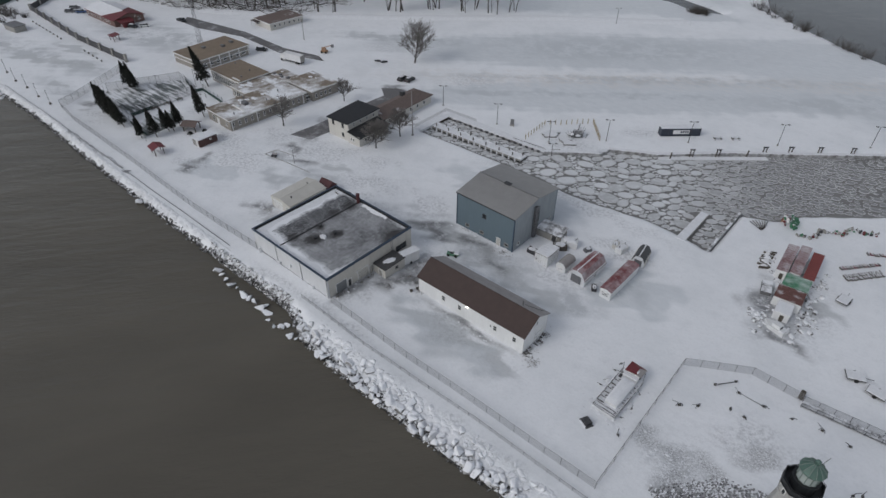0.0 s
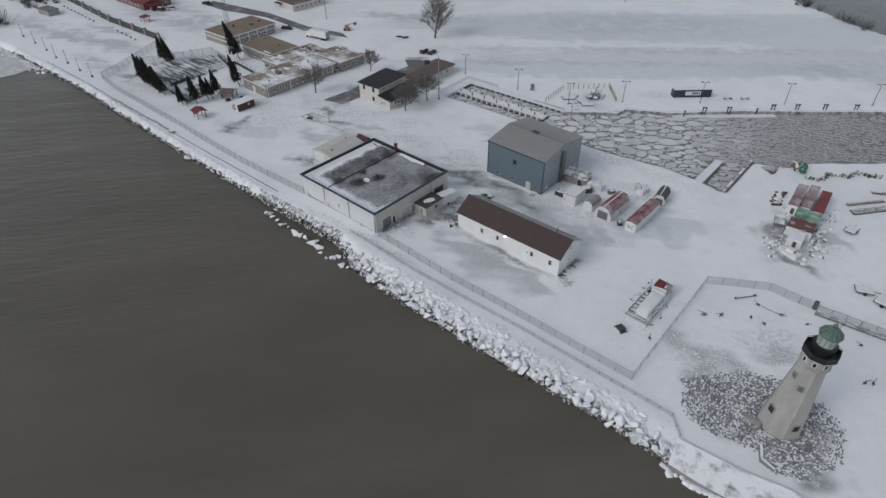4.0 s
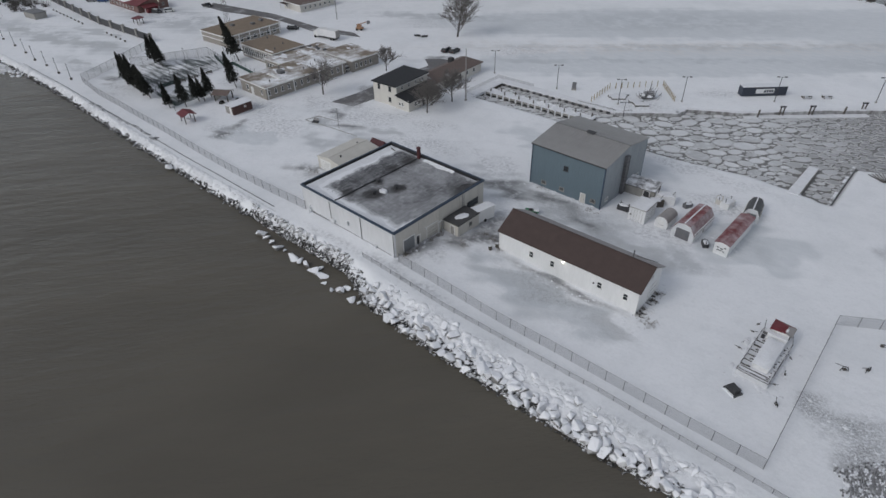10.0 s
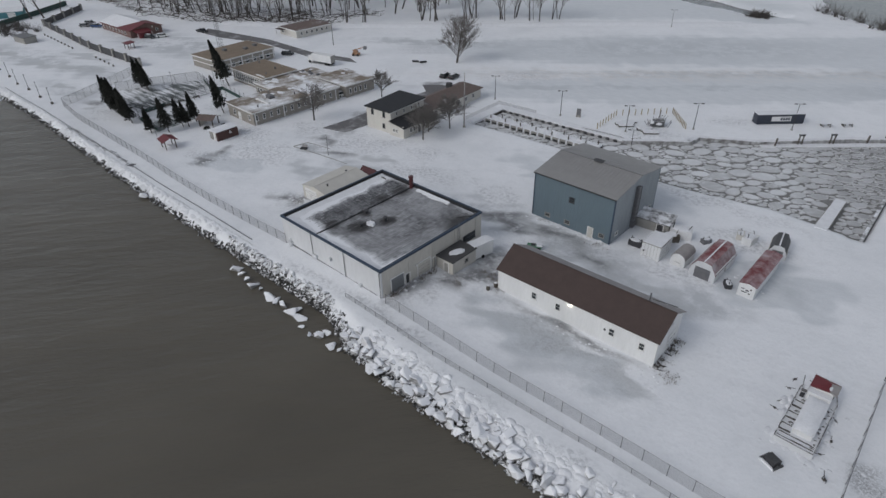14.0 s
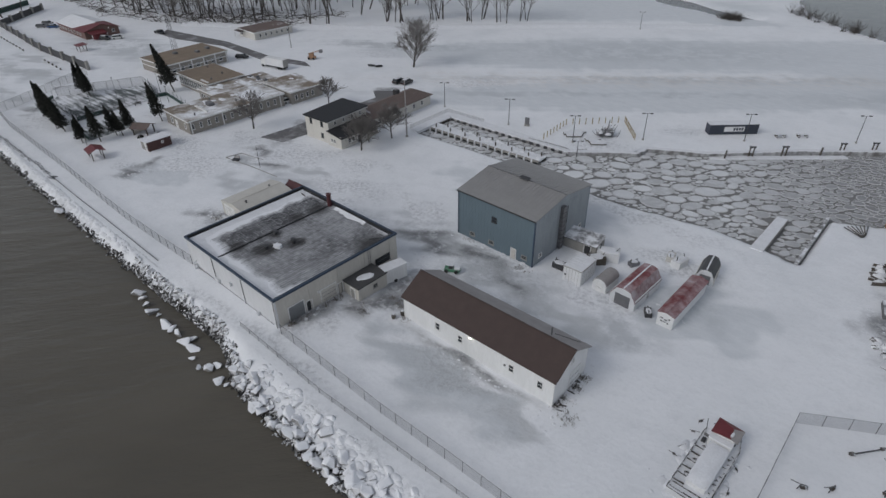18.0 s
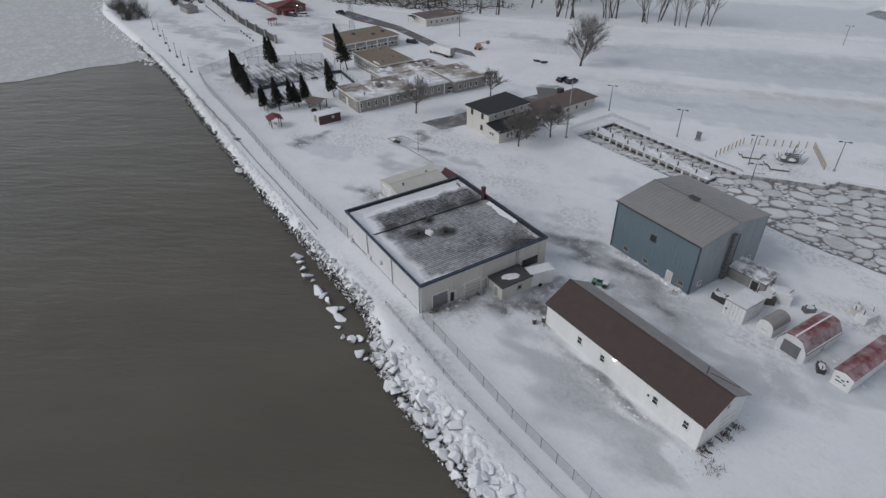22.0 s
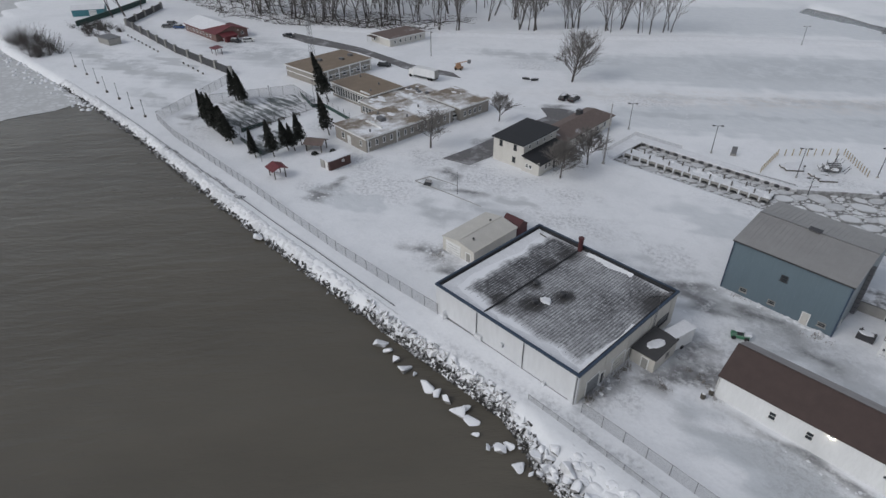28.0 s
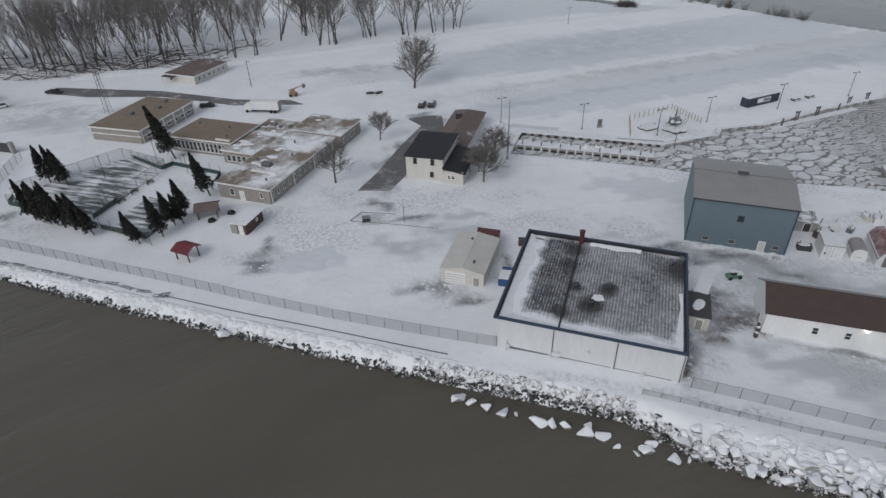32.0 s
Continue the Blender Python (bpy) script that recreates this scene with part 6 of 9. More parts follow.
def slip_docks():
    t = thing("boat_slip_pier", 0, 0, 0, 0, "snow-covered timber pier with dark fender arches at the boat slip", "pier")
    part("deck", boxm(-37.5, -2.6, 78.9, 82.3, -0.3, 0.16), M["snow"], t)
    part("face_beam", boxm(-37.5, -2.6, 78.7, 78.9, -1.6, 0.1), M["concrete"], t)
    part("face_beam", boxm(-37.5, -2.6, 82.3, 82.5, -1.6, 0.1), M["wood"], t)
    prof = [(-0.75, -0.95), (0.75, -0.95), (0.75, -0.62), (0.5, -0.42), (0.0, -0.34), (-0.5, -0.42), (-0.75, -0.62)]
    b = bm_new()
    f, g = [b.verts.new((u, -0.03, v)) for u, v in prof], [b.verts.new((u, 0.02, v)) for u, v in prof]
    b.faces.new(f)
    for k in range(7):
        b.faces.new((f[k], f[(k + 1) % 7], g[(k + 1) % 7], g[k]))
    arch = mesh_of("fender_arch", b, M["dark"])
    rib = mesh_of("pier_rib", boxm(-0.14, 0.14, -0.35, 0.0, -1.6, 0.2), M["snow"])
    for k in range(16):
        piece("fender_arch", arch, t, (-36.3 + k * 2.2, 78.7, 0))
        piece("pier_rib", rib, t, (-37.4 + k * 2.2, 78.7, 0))
    r = random.Random(19)
    pb = mesh_of("power_pedestal", boxm(-0.12, 0.12, -0.12, 0.12, 0.1, 1.2), M["wood"])
    for k in range(14):
        piece("power_pedestal", pb, t, (-36 + k * 2.5, 79.6 + 2.0 * (k % 2), 0))
    for k in range(30):
        b = bm_new()
        lump(b, 0, 0, 0.1, r.uniform(0.4, 1.0), r.uniform(0.3, 0.6), r.uniform(0.2, 0.5), r)
        part("snow_mound", b, M["snow"], t).location = (r.uniform(-37, -3), r.uniform(79.2, 82.2), 0)
    q = thing("slip_quay", 0, 0, 0, 0, "snowy quay with a dark fender line along the boat slip", "quay", kind="structure")
    part("deck", prism(bm_new(), [(-39.5, 88.0), (0.3, 88.1), (0.9, 90.2), (-39, 91.4)], -0.6, 0.15), M["snow"], q)
    part("deck", prism(bm_new(), [(-41.0, 74.5), (-38.0, 74.5), (-37.6, 87.9), (-41.0, 87.9)], -0.6, 0.14), M["snow"], q)
    part("fender", boxm(-37.4, 0, 87.6, 88.0, -1.6, -0.1), M["quay"], q)
    part("fender", boxm(-37.95, -37.5, 82.6, 87.4, -1.6, -0.1), M["wood"], q)
    hoop = mesh_of("fender_hoop", lathe(bm_new(), [(0.5, -0.2), (0.62, 0.0), (0.5, 0.2)], 10), M["dark_steel"])
    for k in range(17):
        piece("fender_hoop", hoop, q, (-36.8 + k * 2.2, 87.5, -0.3), 0, (1, 0.5, 1.4))
    chain_fence("slip_railing", [(-41.2, 74.5), (-41.2, 91), (-28, 90.8)], "pale railing at the head of the boat slip", 1.1, 2.2, "wire", "white_paint")
    chain_fence("pile_fence", [(-12, 89.0), (0.3, 89.2), (3.4, 91.8)], "close grey pile fence at the quay corner", 1.0, 1.0, "balusters", "wood")
    # bulkhead of the far bank
    w = thing("canal_bulkhead", 0, 0, 0, 0, "dark steel bulkhead with snow on its cap", "bulkhead", kind="structure")
    line = [(0.2, 88.0), (14.2, 98.0), (15.0, 102.2), (28, 108.7), (45, 124.3), (63, 138), (78, 149.8), (110, 176)]
    for a, c in zip(line, line[1:]):
        d = Vector((c[0] - a[0], c[1] - a[1], 0)).normalized()
        nrm = Vector((-d.y, d.x, 0))
        p = [Vector((*a, 0)), Vector((*c, 0)), Vector((*c, 0)) + nrm * 1.1, Vector((*a, 0)) + nrm * 1.1]
        part("cap", slab(bm_new(), [(v.x, v.y, 0.22) for v in p], 0.35), M["snow"], w)
        p = [Vector((*a, 0)) - nrm * 0.25, Vector((*c, 0)) - nrm * 0.25, Vector((*c, 0)), Vector((*a, 0))]
        part("sheet_wall", slab(bm_new(), [(v.x, v.y, 0.1) for v in p], 2.4), M["quay"], w)
    # float along the bulkhead and the dolphins
    f = thing("floating_dock", 0, 0, 0, 0, "narrow floating dock under snow beside the bulkhead", "dock")
    part("deck", slab(bm_new(), [(29, 107.6, -0.55), (55, 128.6, -0.55), (53.8, 130.0, -0.55), (27.8, 109.0, -0.55)], 0.6), M["snow"], f)
    for k, (x, y) in enumerate(((31.3, 110.0), (36.0, 115.2), (42.2, 120.4), (49.0, 126.3), (52.8, 131.2), (58.9, 136.4), (66, 142), (74, 148))):
        dl = thing("mooring_dolphin", x, y, -1.6, 40, "dark timber mooring dolphin with a crossbeam", "dolphin", "dolphins along the bulkhead")
        dl.scale = (0.8, 0.8, 0.82)
        if k in (0, 3):
            part("post", tube(bm_new(), (0, 0, -1), (0.4, 0, 4.0), 0.28, n=8), M["wood"], dl)
            part("cap", lathe(bm_new(), [(0.32, 3.9), (0.28, 4.15)], 8), M["snow"], dl).location = (0.4, 0, 0)
        else:
            for s in (-0.6, 0.6):
                part("post", tube(bm_new(), (s, 0, -1), (s, 0, 4.2), 0.22, n=8), M["wood"], dl)
            part("crossbeam", boxm(-0.95, 0.95, -0.25, 0.25, 4.1, 4.6), M["dark_steel"], dl)
            part("snow_cap", boxm(-0.9, 0.9, -0.22, 0.22, 4.6, 4.75), M["snow"], dl)
    # short finger pier in the near basin
    fp = thing("finger_pier", 0, 0, 0, 0, "snow-covered concrete finger pier in the canal", "pier")
    part("deck", prism(bm_new(), [(48.5, 72.0), (51.0, 72.0), (51.6, 87.0), (49.3, 87.0)], -1.9, 0.0), M["concrete"], fp)
    part("snow_cover", prism(bm_new(), [(48.6, 71.6), (50.9, 71.6), (51.45, 86.9), (49.45, 86.9)], 0.0, 0.2), M["snow"], fp)
    part("basin_wall", prism(bm_new(), [(56.4, 71.2), (57.0, 71.2), (57.9, 93.2), (57.3, 93.2)], -2.2, 0.2), M["quay"], fp)


slip_docks()


def floe_bm(r, n=16):
    """A pancake of ice one metre in radius: raised pale rim, flat top."""
    b = bm_new()
    ph, ax = r.uniform(0, 6), r.uniform(1.05, 1.28)
    rings = [[], [], [], []]
    k2, k3, p2, p3 = r.uniform(0.02, 0.07), r.uniform(0.02, 0.05), r.uniform(0, 6), r.uniform(0, 6)
    for i in range(n):
        a = ph + 2 * math.pi * i / n
        k = 1 + k2 * math.cos(2 * a + p2) + k3 * math.cos(3 * a + p3) + r.uniform(-0.03, 0.03)
        for q, (f, dz) in enumerate(((1.0, -0.06), (0.99, 0.10), (0.92, 0.15), (0.84, 0.10))):
            f *= 1 if q < 2 else r.uniform(0.98, 1.02)
            rings[q].append(b.verts.new((f * k * ax * math.cos(a), f * k * math.sin(a) / ax, dz)))
    for lo, hi in zip(rings, rings[1:]):
        for i in range(n):
            b.faces.new((lo[i], lo[(i + 1) % n], hi[(i + 1) % n], hi[i])).material_index = 1
    b.faces.new(rings[3])
    return b


def ice_floes():
    r = random.Random(5)
    shapes, plain = [], []
    for _ in range(12):
        q = floe_bm(r)
        q.verts.index_update()
        plain.append(([tuple(v.co) for v in q.verts], [([v.index for v in f.verts], f.material_index) for f in q.faces]))
        me = mesh_of("ice_floe", q, M["floes"])
        me.materials.append(M["floe_rim"])
        shapes.append(me)
    cells, cand = {}, []
    for k in range(80000):
        u = r.random()
        if u < 0.66:
            cand.append((r.uniform(-2, 75), r.uniform(70, 142)))
        elif u < 0.76:
            cand.append((r.uniform(-38, 0), r.uniform(74.6, 88)))
        else:
            cand.append((r.uniform(50, 140), r.uniform(95, 210)))
    c = np.array(cand)
    dist = inside_dist(c[:, 0], c[:, 1], CANAL)
    b, count = bm_new(), 0
    for tries, (x, y) in enumerate(cand):
        if (x < -2 and 78.0 < y < 83.0) or (47.9 < x < 52.2 and 70 < y < 88):
            continue
        far = min(1.0, max(0.0, (x + 0.35 * (y - 90) - 34) / 30.0))
        if tries < 5000:
            s = r.uniform(1.5, 2.7) * (1 - 0.5 * far)
        elif tries < 22000:
            s = r.uniform(0.85, 1.5) * (1 - 0.4 * far)
        else:
            s = r.uniform(0.3, 0.7)
        if x < -2:
            s *= 0.6
        if dist[tries] < s * 0.95:
            continue
        key = (int(x // 6), int(y // 6))
        if any(math.hypot(x - px, y - py) < (s + ps) * (0.95 if s > 0.8 else 0.96) for i in (-1, 0, 1) for j in (-1, 0, 1) for px, py, ps in cells.get((key[0] + i, key[1] + j), ())):
            continue
        cells.setdefault(key, []).append((x, y, s))
        q, a, z = r.randrange(12), r.gauss(0.55, 0.35) + (math.pi if r.random() < 0.5 else 0), CANAL_Z + r.uniform(-0.04, 0.03)
        if s > 1.2 and x > -2 and count < 290:
            count += 1
            o = new("ice_floe", shapes[q])
            o.location, o.rotation_euler, o.scale = (x, y, z), (r.uniform(-0.02, 0.02), r.uniform(-0.02, 0.02), a), (s, s, 1)
            tagged(o, "round grey-white pancake ice floe with a raised rim", "ice floe", "pancake ice in the canal")
            continue
        ca, sa = math.cos(a) * s, math.sin(a) * s
        vs = [b.verts.new((x + px * ca - py * sa, y + px * sa + py * ca, z + pz * min(1.0, s + 0.2))) for px, py, pz in plain[q][0]]
        for f, mi in plain[q][1]:
            b.faces.new([vs[i] for i in f]).material_index = mi
    me = mesh_of("small_ice_floes", b, M["floes"])
    me.materials.append(M["floe_rim"])
    tagged(new("small_ice_floes", me), "small grey pancake ice and chips packed in canal slush", "ice", kind="stuff")


def floe_material():
    """Frosted ice: each pancake paler or greyer, clear grey ice showing in patches."""
    m, n, l, bs = mat("pancake_ice", 0.6)
    g = n.new("ShaderNodeNewGeometry")
    oi = n.new("ShaderNodeObjectInfo")
    v = coords(n, l, (1, 1, 1), True)
    k = math_node(n, l, "FRACT", math_node(n, l, "ADD", g.outputs["Random Per Island"], oi.outputs["Random"]))
    c = mixc(n, l, ramp(n, l, k, 0, 1, 0.0, 1.0), (0.70, 0.71, 0.73), (0.45, 0.455, 0.465))
    c = mixc(n, l, ramp(n, l, noise_tex(n, l, v, 0.5, 6, 0.7), 0.45, 0.7, 0, 0.7), c, (0.74, 0.75, 0.77))
    sx = n.new("ShaderNodeSeparateXYZ")
    l.new(v, sx.inputs[0])
    wide = math_node(n, l, "ADD", math_node(n, l, "ADD", sx.outputs["X"], math_node(n, l, "MULTIPLY", sx.outputs["Y"], 0.35)), math_node(n, l, "MULTIPLY", noise_tex(n, l, v, 0.08, 4), 30.0))
    c = mixc(n, l, ramp(n, l, wide, 84, 118, 0, 0.88), c, (0.20, 0.20, 0.205))
    l.new(c, bs.inputs["Base Color"])
    bump(n, l, bs, noise_tex(n, l, v, 2.5, 4), 0.4, 0.08)
    return m


M["floes"] = floe_material()
M["floe_rim"] = painted("floe_rim", (0.70, 0.705, 0.72), 0.55, 0.65, 0.25, 3)
ice_floes()


# ---- lamps and poles ----
def lamp_post(x, y, deg, h=7.2, label="tall dark double-headed lamp post on the quay"):
    t = thing("street_lamp", x, y, None, deg, label, "street lamp", "lamps along the canal")
    part("pole", tube(bm_new(), (0, 0, -0.2), (0, 0, h), 0.11, 0.07, n=8), M["dark_steel"], t)
    part("arm", tube(bm_new(), (-0.75, 0, h), (0.75, 0, h), 0.04, n=6), M["dark_steel"], t)
    for s in (-1, 1):
        part("lamp_head", boxm(s * 1.0 - 0.35, s * 1.0 + 0.35, -0.18, 0.18, h - 0.08, h + 0.1), M["dark_steel"], t)
    part("base", lathe(bm_new(), [(0.3, -0.2), (0.3, 0.25), (0.15, 0.4)], 8), M["concrete"], t)


for x, y in ((-44.6, 93.5), (-21.8, 93.8), (-1.9, 94.1), (11.6, 106.8), (32.2, 122.3), (54.6, 138.8), (77.6, 156.2), (100, 174)):
    lamp_post(x, y, 35)
lamp_post(2.5, 88.5, 35, 6.4)
lamp_post(-38.9, 216.3, 35, 7.0, "tall dark double-headed lamp post on the dike")


def slim_mast():
    t = thing("slim_mast", -38.1, 70.0, None, 0, "tall slim pale steel mast beside the house", "mast")
    part("pole", tube(bm_new(), (0, 0, -0.2), (0, 0, 9.0), 0.22, 0.17, n=10), M["frost_shingle"], t)
    part("upper_pole", tube(bm_new(), (0, 0, 9.0), (0, 0, 15.0), 0.15, 0.1, n=8), M["frost_shingle"], t)
    part("collar", lathe(bm_new(), [(0.26, 8.9), (0.26, 9.1)], 10), M["steel"], t)
    part("base", lathe(bm_new(), [(0.4, -0.2), (0.4, 0.3), (0.25, 0.4)], 10), M["concrete"], t)
    f = thing("flagpole", -53.0, 34.0, None, 0, "slim pale flagpole in the snow", "flagpole")
    part("pole", tube(bm_new(), (0, 0, -0.2), (0, 0, 5.5), 0.07, 0.04, n=6), M["dark_steel"], f)
    part("finial", lathe(bm_new(), [(0.03, 5.5), (0.1, 5.6), (0.03, 5.7)], 6), M["steel"], f)


slim_mast()


def trailer_box():
    t = thing("trailer_box", 27.7, 125.8, None, 41, "long navy container on the bank with a pale sign panel", "container")
    part("body", boxm(-6.45, 6.45, -1.25, 1.25, 0.1, 2.75), M["container_blue"], t)
    part("roof", boxm(-6.5, 6.5, -1.3, 1.3, 2.75, 2.9), M["snow"], t)
    rib = mesh_of("corrugation", boxm(-0.12, 0.12, -1.31, -1.25, 0.2, 2.7), M["container_blue"])
    for k in range(21):
        piece("corrugation", rib, t, (-6.1 + k * 0.61, 0, 0))
    s = part("sign_panel", boxm(-2.6, 2.7, -1.36, -1.31, 0.9, 2.2), M["white_wall"], t, "pale panel with dark bars of writing")
    for k in range(4):
        part("bar", boxm(-0.2 + k * 0.7, 0.3 + k * 0.7, -1.38, -1.36, 1.15, 1.95), M["container_blue"], s)


trailer_box()

# ---- brown school-like complex ----
def flat_building(name, cx, cy, L, W, H, deg, wall, roof, label, wins=(), fascia=True, category="building"):
    t = thing(name, cx, cy, None, deg, label, category)
    walls_box(t, L, W, H - 0.1, wall, -0.6)
    part("roof", boxm(-L / 2 - 0.35, L / 2 + 0.35, -W / 2 - 0.35, W / 2 + 0.35, H - 0.1, H + 0.12), M[roof], t)
    if fascia:
        for a in ((-L / 2 - 0.4, L / 2 + 0.4, -W / 2 - 0.41, -W / 2 - 0.35), (-L / 2 - 0.4, L / 2 + 0.4, W / 2 + 0.35, W / 2 + 0.41), (L / 2 + 0.35, L / 2 + 0.41, -W / 2 - 0.35, W / 2 + 0.35), (-L / 2 - 0.41, -L / 2 - 0.35, -W / 2 - 0.35, W / 2 + 0.35)):
            part("fascia", boxm(*a, H - 0.25, H + 0.14), M["white_paint"], t)
    for f, along, z, w, h in wins:
        out = {"S": -W / 2, "N": W / 2, "E": L / 2, "W": -L / 2}[f]
        window(t, f, along, out, z, w, h, "white_paint")
    return t


def complex_buildings():
    wa = [("E", -14 + k * 2.35, 1.2, 0.8, 1.5) for k in range(12)] + [("S", -3.2, 0.9, 1.2, 1.6), ("S", 4.6, 1.2, 0.8, 1.4)]
    a = flat_building("classroom_wing", -90.6, 49.6, 13.6, 30, 3.7, -3, "brick", "tan_roof_snow", "long tan brick wing with a flat gravel roof under drifts", wa)
    door(a, "S", -0.6, -15, 0, 1.1, 2.2, "white_paint")
    for k in range(4):
        part("pilaster", boxm(6.8, 6.95, -14.6 + k * 9.4, -14.3 + k * 9.4, -0.4, 3.4), M["white_paint"], a)
    u = part("roof_unit", boxm(-1.4, 0.8, -5.4, -3.9, 3.8, 4.7), M["steel"], a)
    part("curb", boxm(-1.5, 0.9, -5.5, -3.8, 3.82, 3.95), M["dark_steel"], u)
    part("roof_curb", boxm(-2.2, 4.4, -8.3, -7.7, 3.8, 4.2), M["white_paint"], a)
    d = flat_building("link_building", -102.2, 57.2, 10.4, 12.6, 3.6, -3, "brick", "tan_roof_snow", "low link building with snow-filled flat roof", [("S", -3.6 + k * 1.5, 0.7, 1.2, 1.7) for k in range(5)])
    c = flat_building("assembly_hall", -116.2, 60.6, 18.6, 12.6, 4.2, -2, "brick", "tan_roof", "brown-roofed hall with a row of tall dark windows", [("S", -8.3 + k * 1.28, 0.9, 1.0, 2.5) for k in range(14)])
    part("roof_curb", boxm(4.5, 8.8, -5.8, -5.4, 4.3, 4.7), M["white_paint"], c)
    bb = flat_building("gymnasium", -145.4, 68, 16.2, 24, 3.9, 1, "brick", "tan_roof", "tan brick hall with a brown flat roof and pale bands", [("E", -9 + k * 3, 1.0, 1.6, 1.5) for k in range(7)])
    part("band", boxm(-8.2, 8.2, -12.08, -12.0, 1.9, 2.15), M["white_paint"], bb)
    part("band", boxm(8.1, 8.18, -12, 12, 1.9, 2.15), M["white_paint"], bb)
    for k in range(6):
        part("pilaster", boxm(8.1, 8.22, -11.6 + k * 4.6, -11.2 + k * 4.6, -0.4, 3.7), M["white_paint"], bb)
    for k, (x, y) in enumerate(((2, 4), (-2.5, -2), (0.5, 9))):
        part("roof_unit", boxm(x - 0.8, x + 0.8, y - 0.6, y + 0.6, 4.0, 4.7), M["steel"], bb)
    e = flat_building("office_wing", -88.9, 72.4, 14.4, 11.4, 3.7, -3, "brick", "tan_roof_snow", "short tan brick wing with a brown flat roof", [("E", -4 + k * 2.0, 1.0, 0.9, 1.5) for k in range(4)] + [("N", -4 + k * 2, 1.0, 0.9, 1.4) for k in range(4)])
    m = flat_building("service_link", -101.5, 68.5, 11, 9.5, 3.3, -2, "brick", "tan_roof_snow", "low service building with snow-swept roof and vents", [])
    for k in range(4):
        part("roof_unit", boxm(-4 + k * 2.3, -3.2 + k * 2.3, -1 + k % 2, 0 + k % 2, 3.4, 4.0), M["steel"], m)
    # drifts left on the flat roofs
    r = random.Random(73)
    for host, x0, x1, y0, y1, z, n in ((a, -6, 0, -9, 14, 3.8, 26), (d, -4.5, 4.5, -5, 5, 3.7, 16), (m, -5, 5, -4, 4, 3.4, 14), (e, -6.5, 1, -5, 5, 3.8, 7)):
        for _ in range(n // 2):
            b, s = bm_new(), r.uniform(0.6, 1.7)
            lump(b, r.uniform(x0, x1), r.uniform(y0, y1), z, s * r.uniform(0.8, 1.6), s * r.uniform(0.5, 1.0), r.uniform(0.1, 0.3), r, 11)
            part("roof_drift", b, M["snow"], host, "", True)
    for x, y in ((2.5, 2), (-1, 9), (4, -11.5), (-4.5, -2.5)):
        part("roof_vent", tube(bm_new(), (x, y, 3.7), (x, y, 4.5), 0.22, n=8), M["steel"], a)
    for x, y in ((-7, 3), (3, 2.5), (6, -3)):
        part("roof_vent", tube(bm_new(), (x, y, 4.2), (x, y, 4.9), 0.25, n=8), M["steel"], c)
    ff = flat_building("far_bungalow", -160.3, 113.5, 12.4, 18, 3.0, -4, "cream_wall", "brown_roof_snow", "low bungalow with a brown roof before the wood", [("E", -6.5 + k * 2.6, 1.0, 1.0, 1.2) for k in range(6)] + [("S", -4, 0.8, 1.2, 1.6)])
    part("porch_roof", boxm(-6, -1, -11.4, -9.4, 2.6, 2.75), M["brown_roof"], ff)
    part("porch_post", boxm(-5.9, -5.7, -11.3, -11.1, -0.3, 2.6), M["white_paint"], ff)


complex_buildings()


M["red_bright"] = painted("rust_red_roof", (0.23, 0.055, 0.05), 0.75, 0.6, 0.5, 5)
M["brown_frost"] = snow_over("worn_brown_roof", (0.16, 0.075, 0.065), 0.2, 0.6, (0.5, 0.75), 0.5)
M["teal"] = painted("teal_paint", (0.06, 0.22, 0.26), 0.75, 0.6, 0.7, 5)


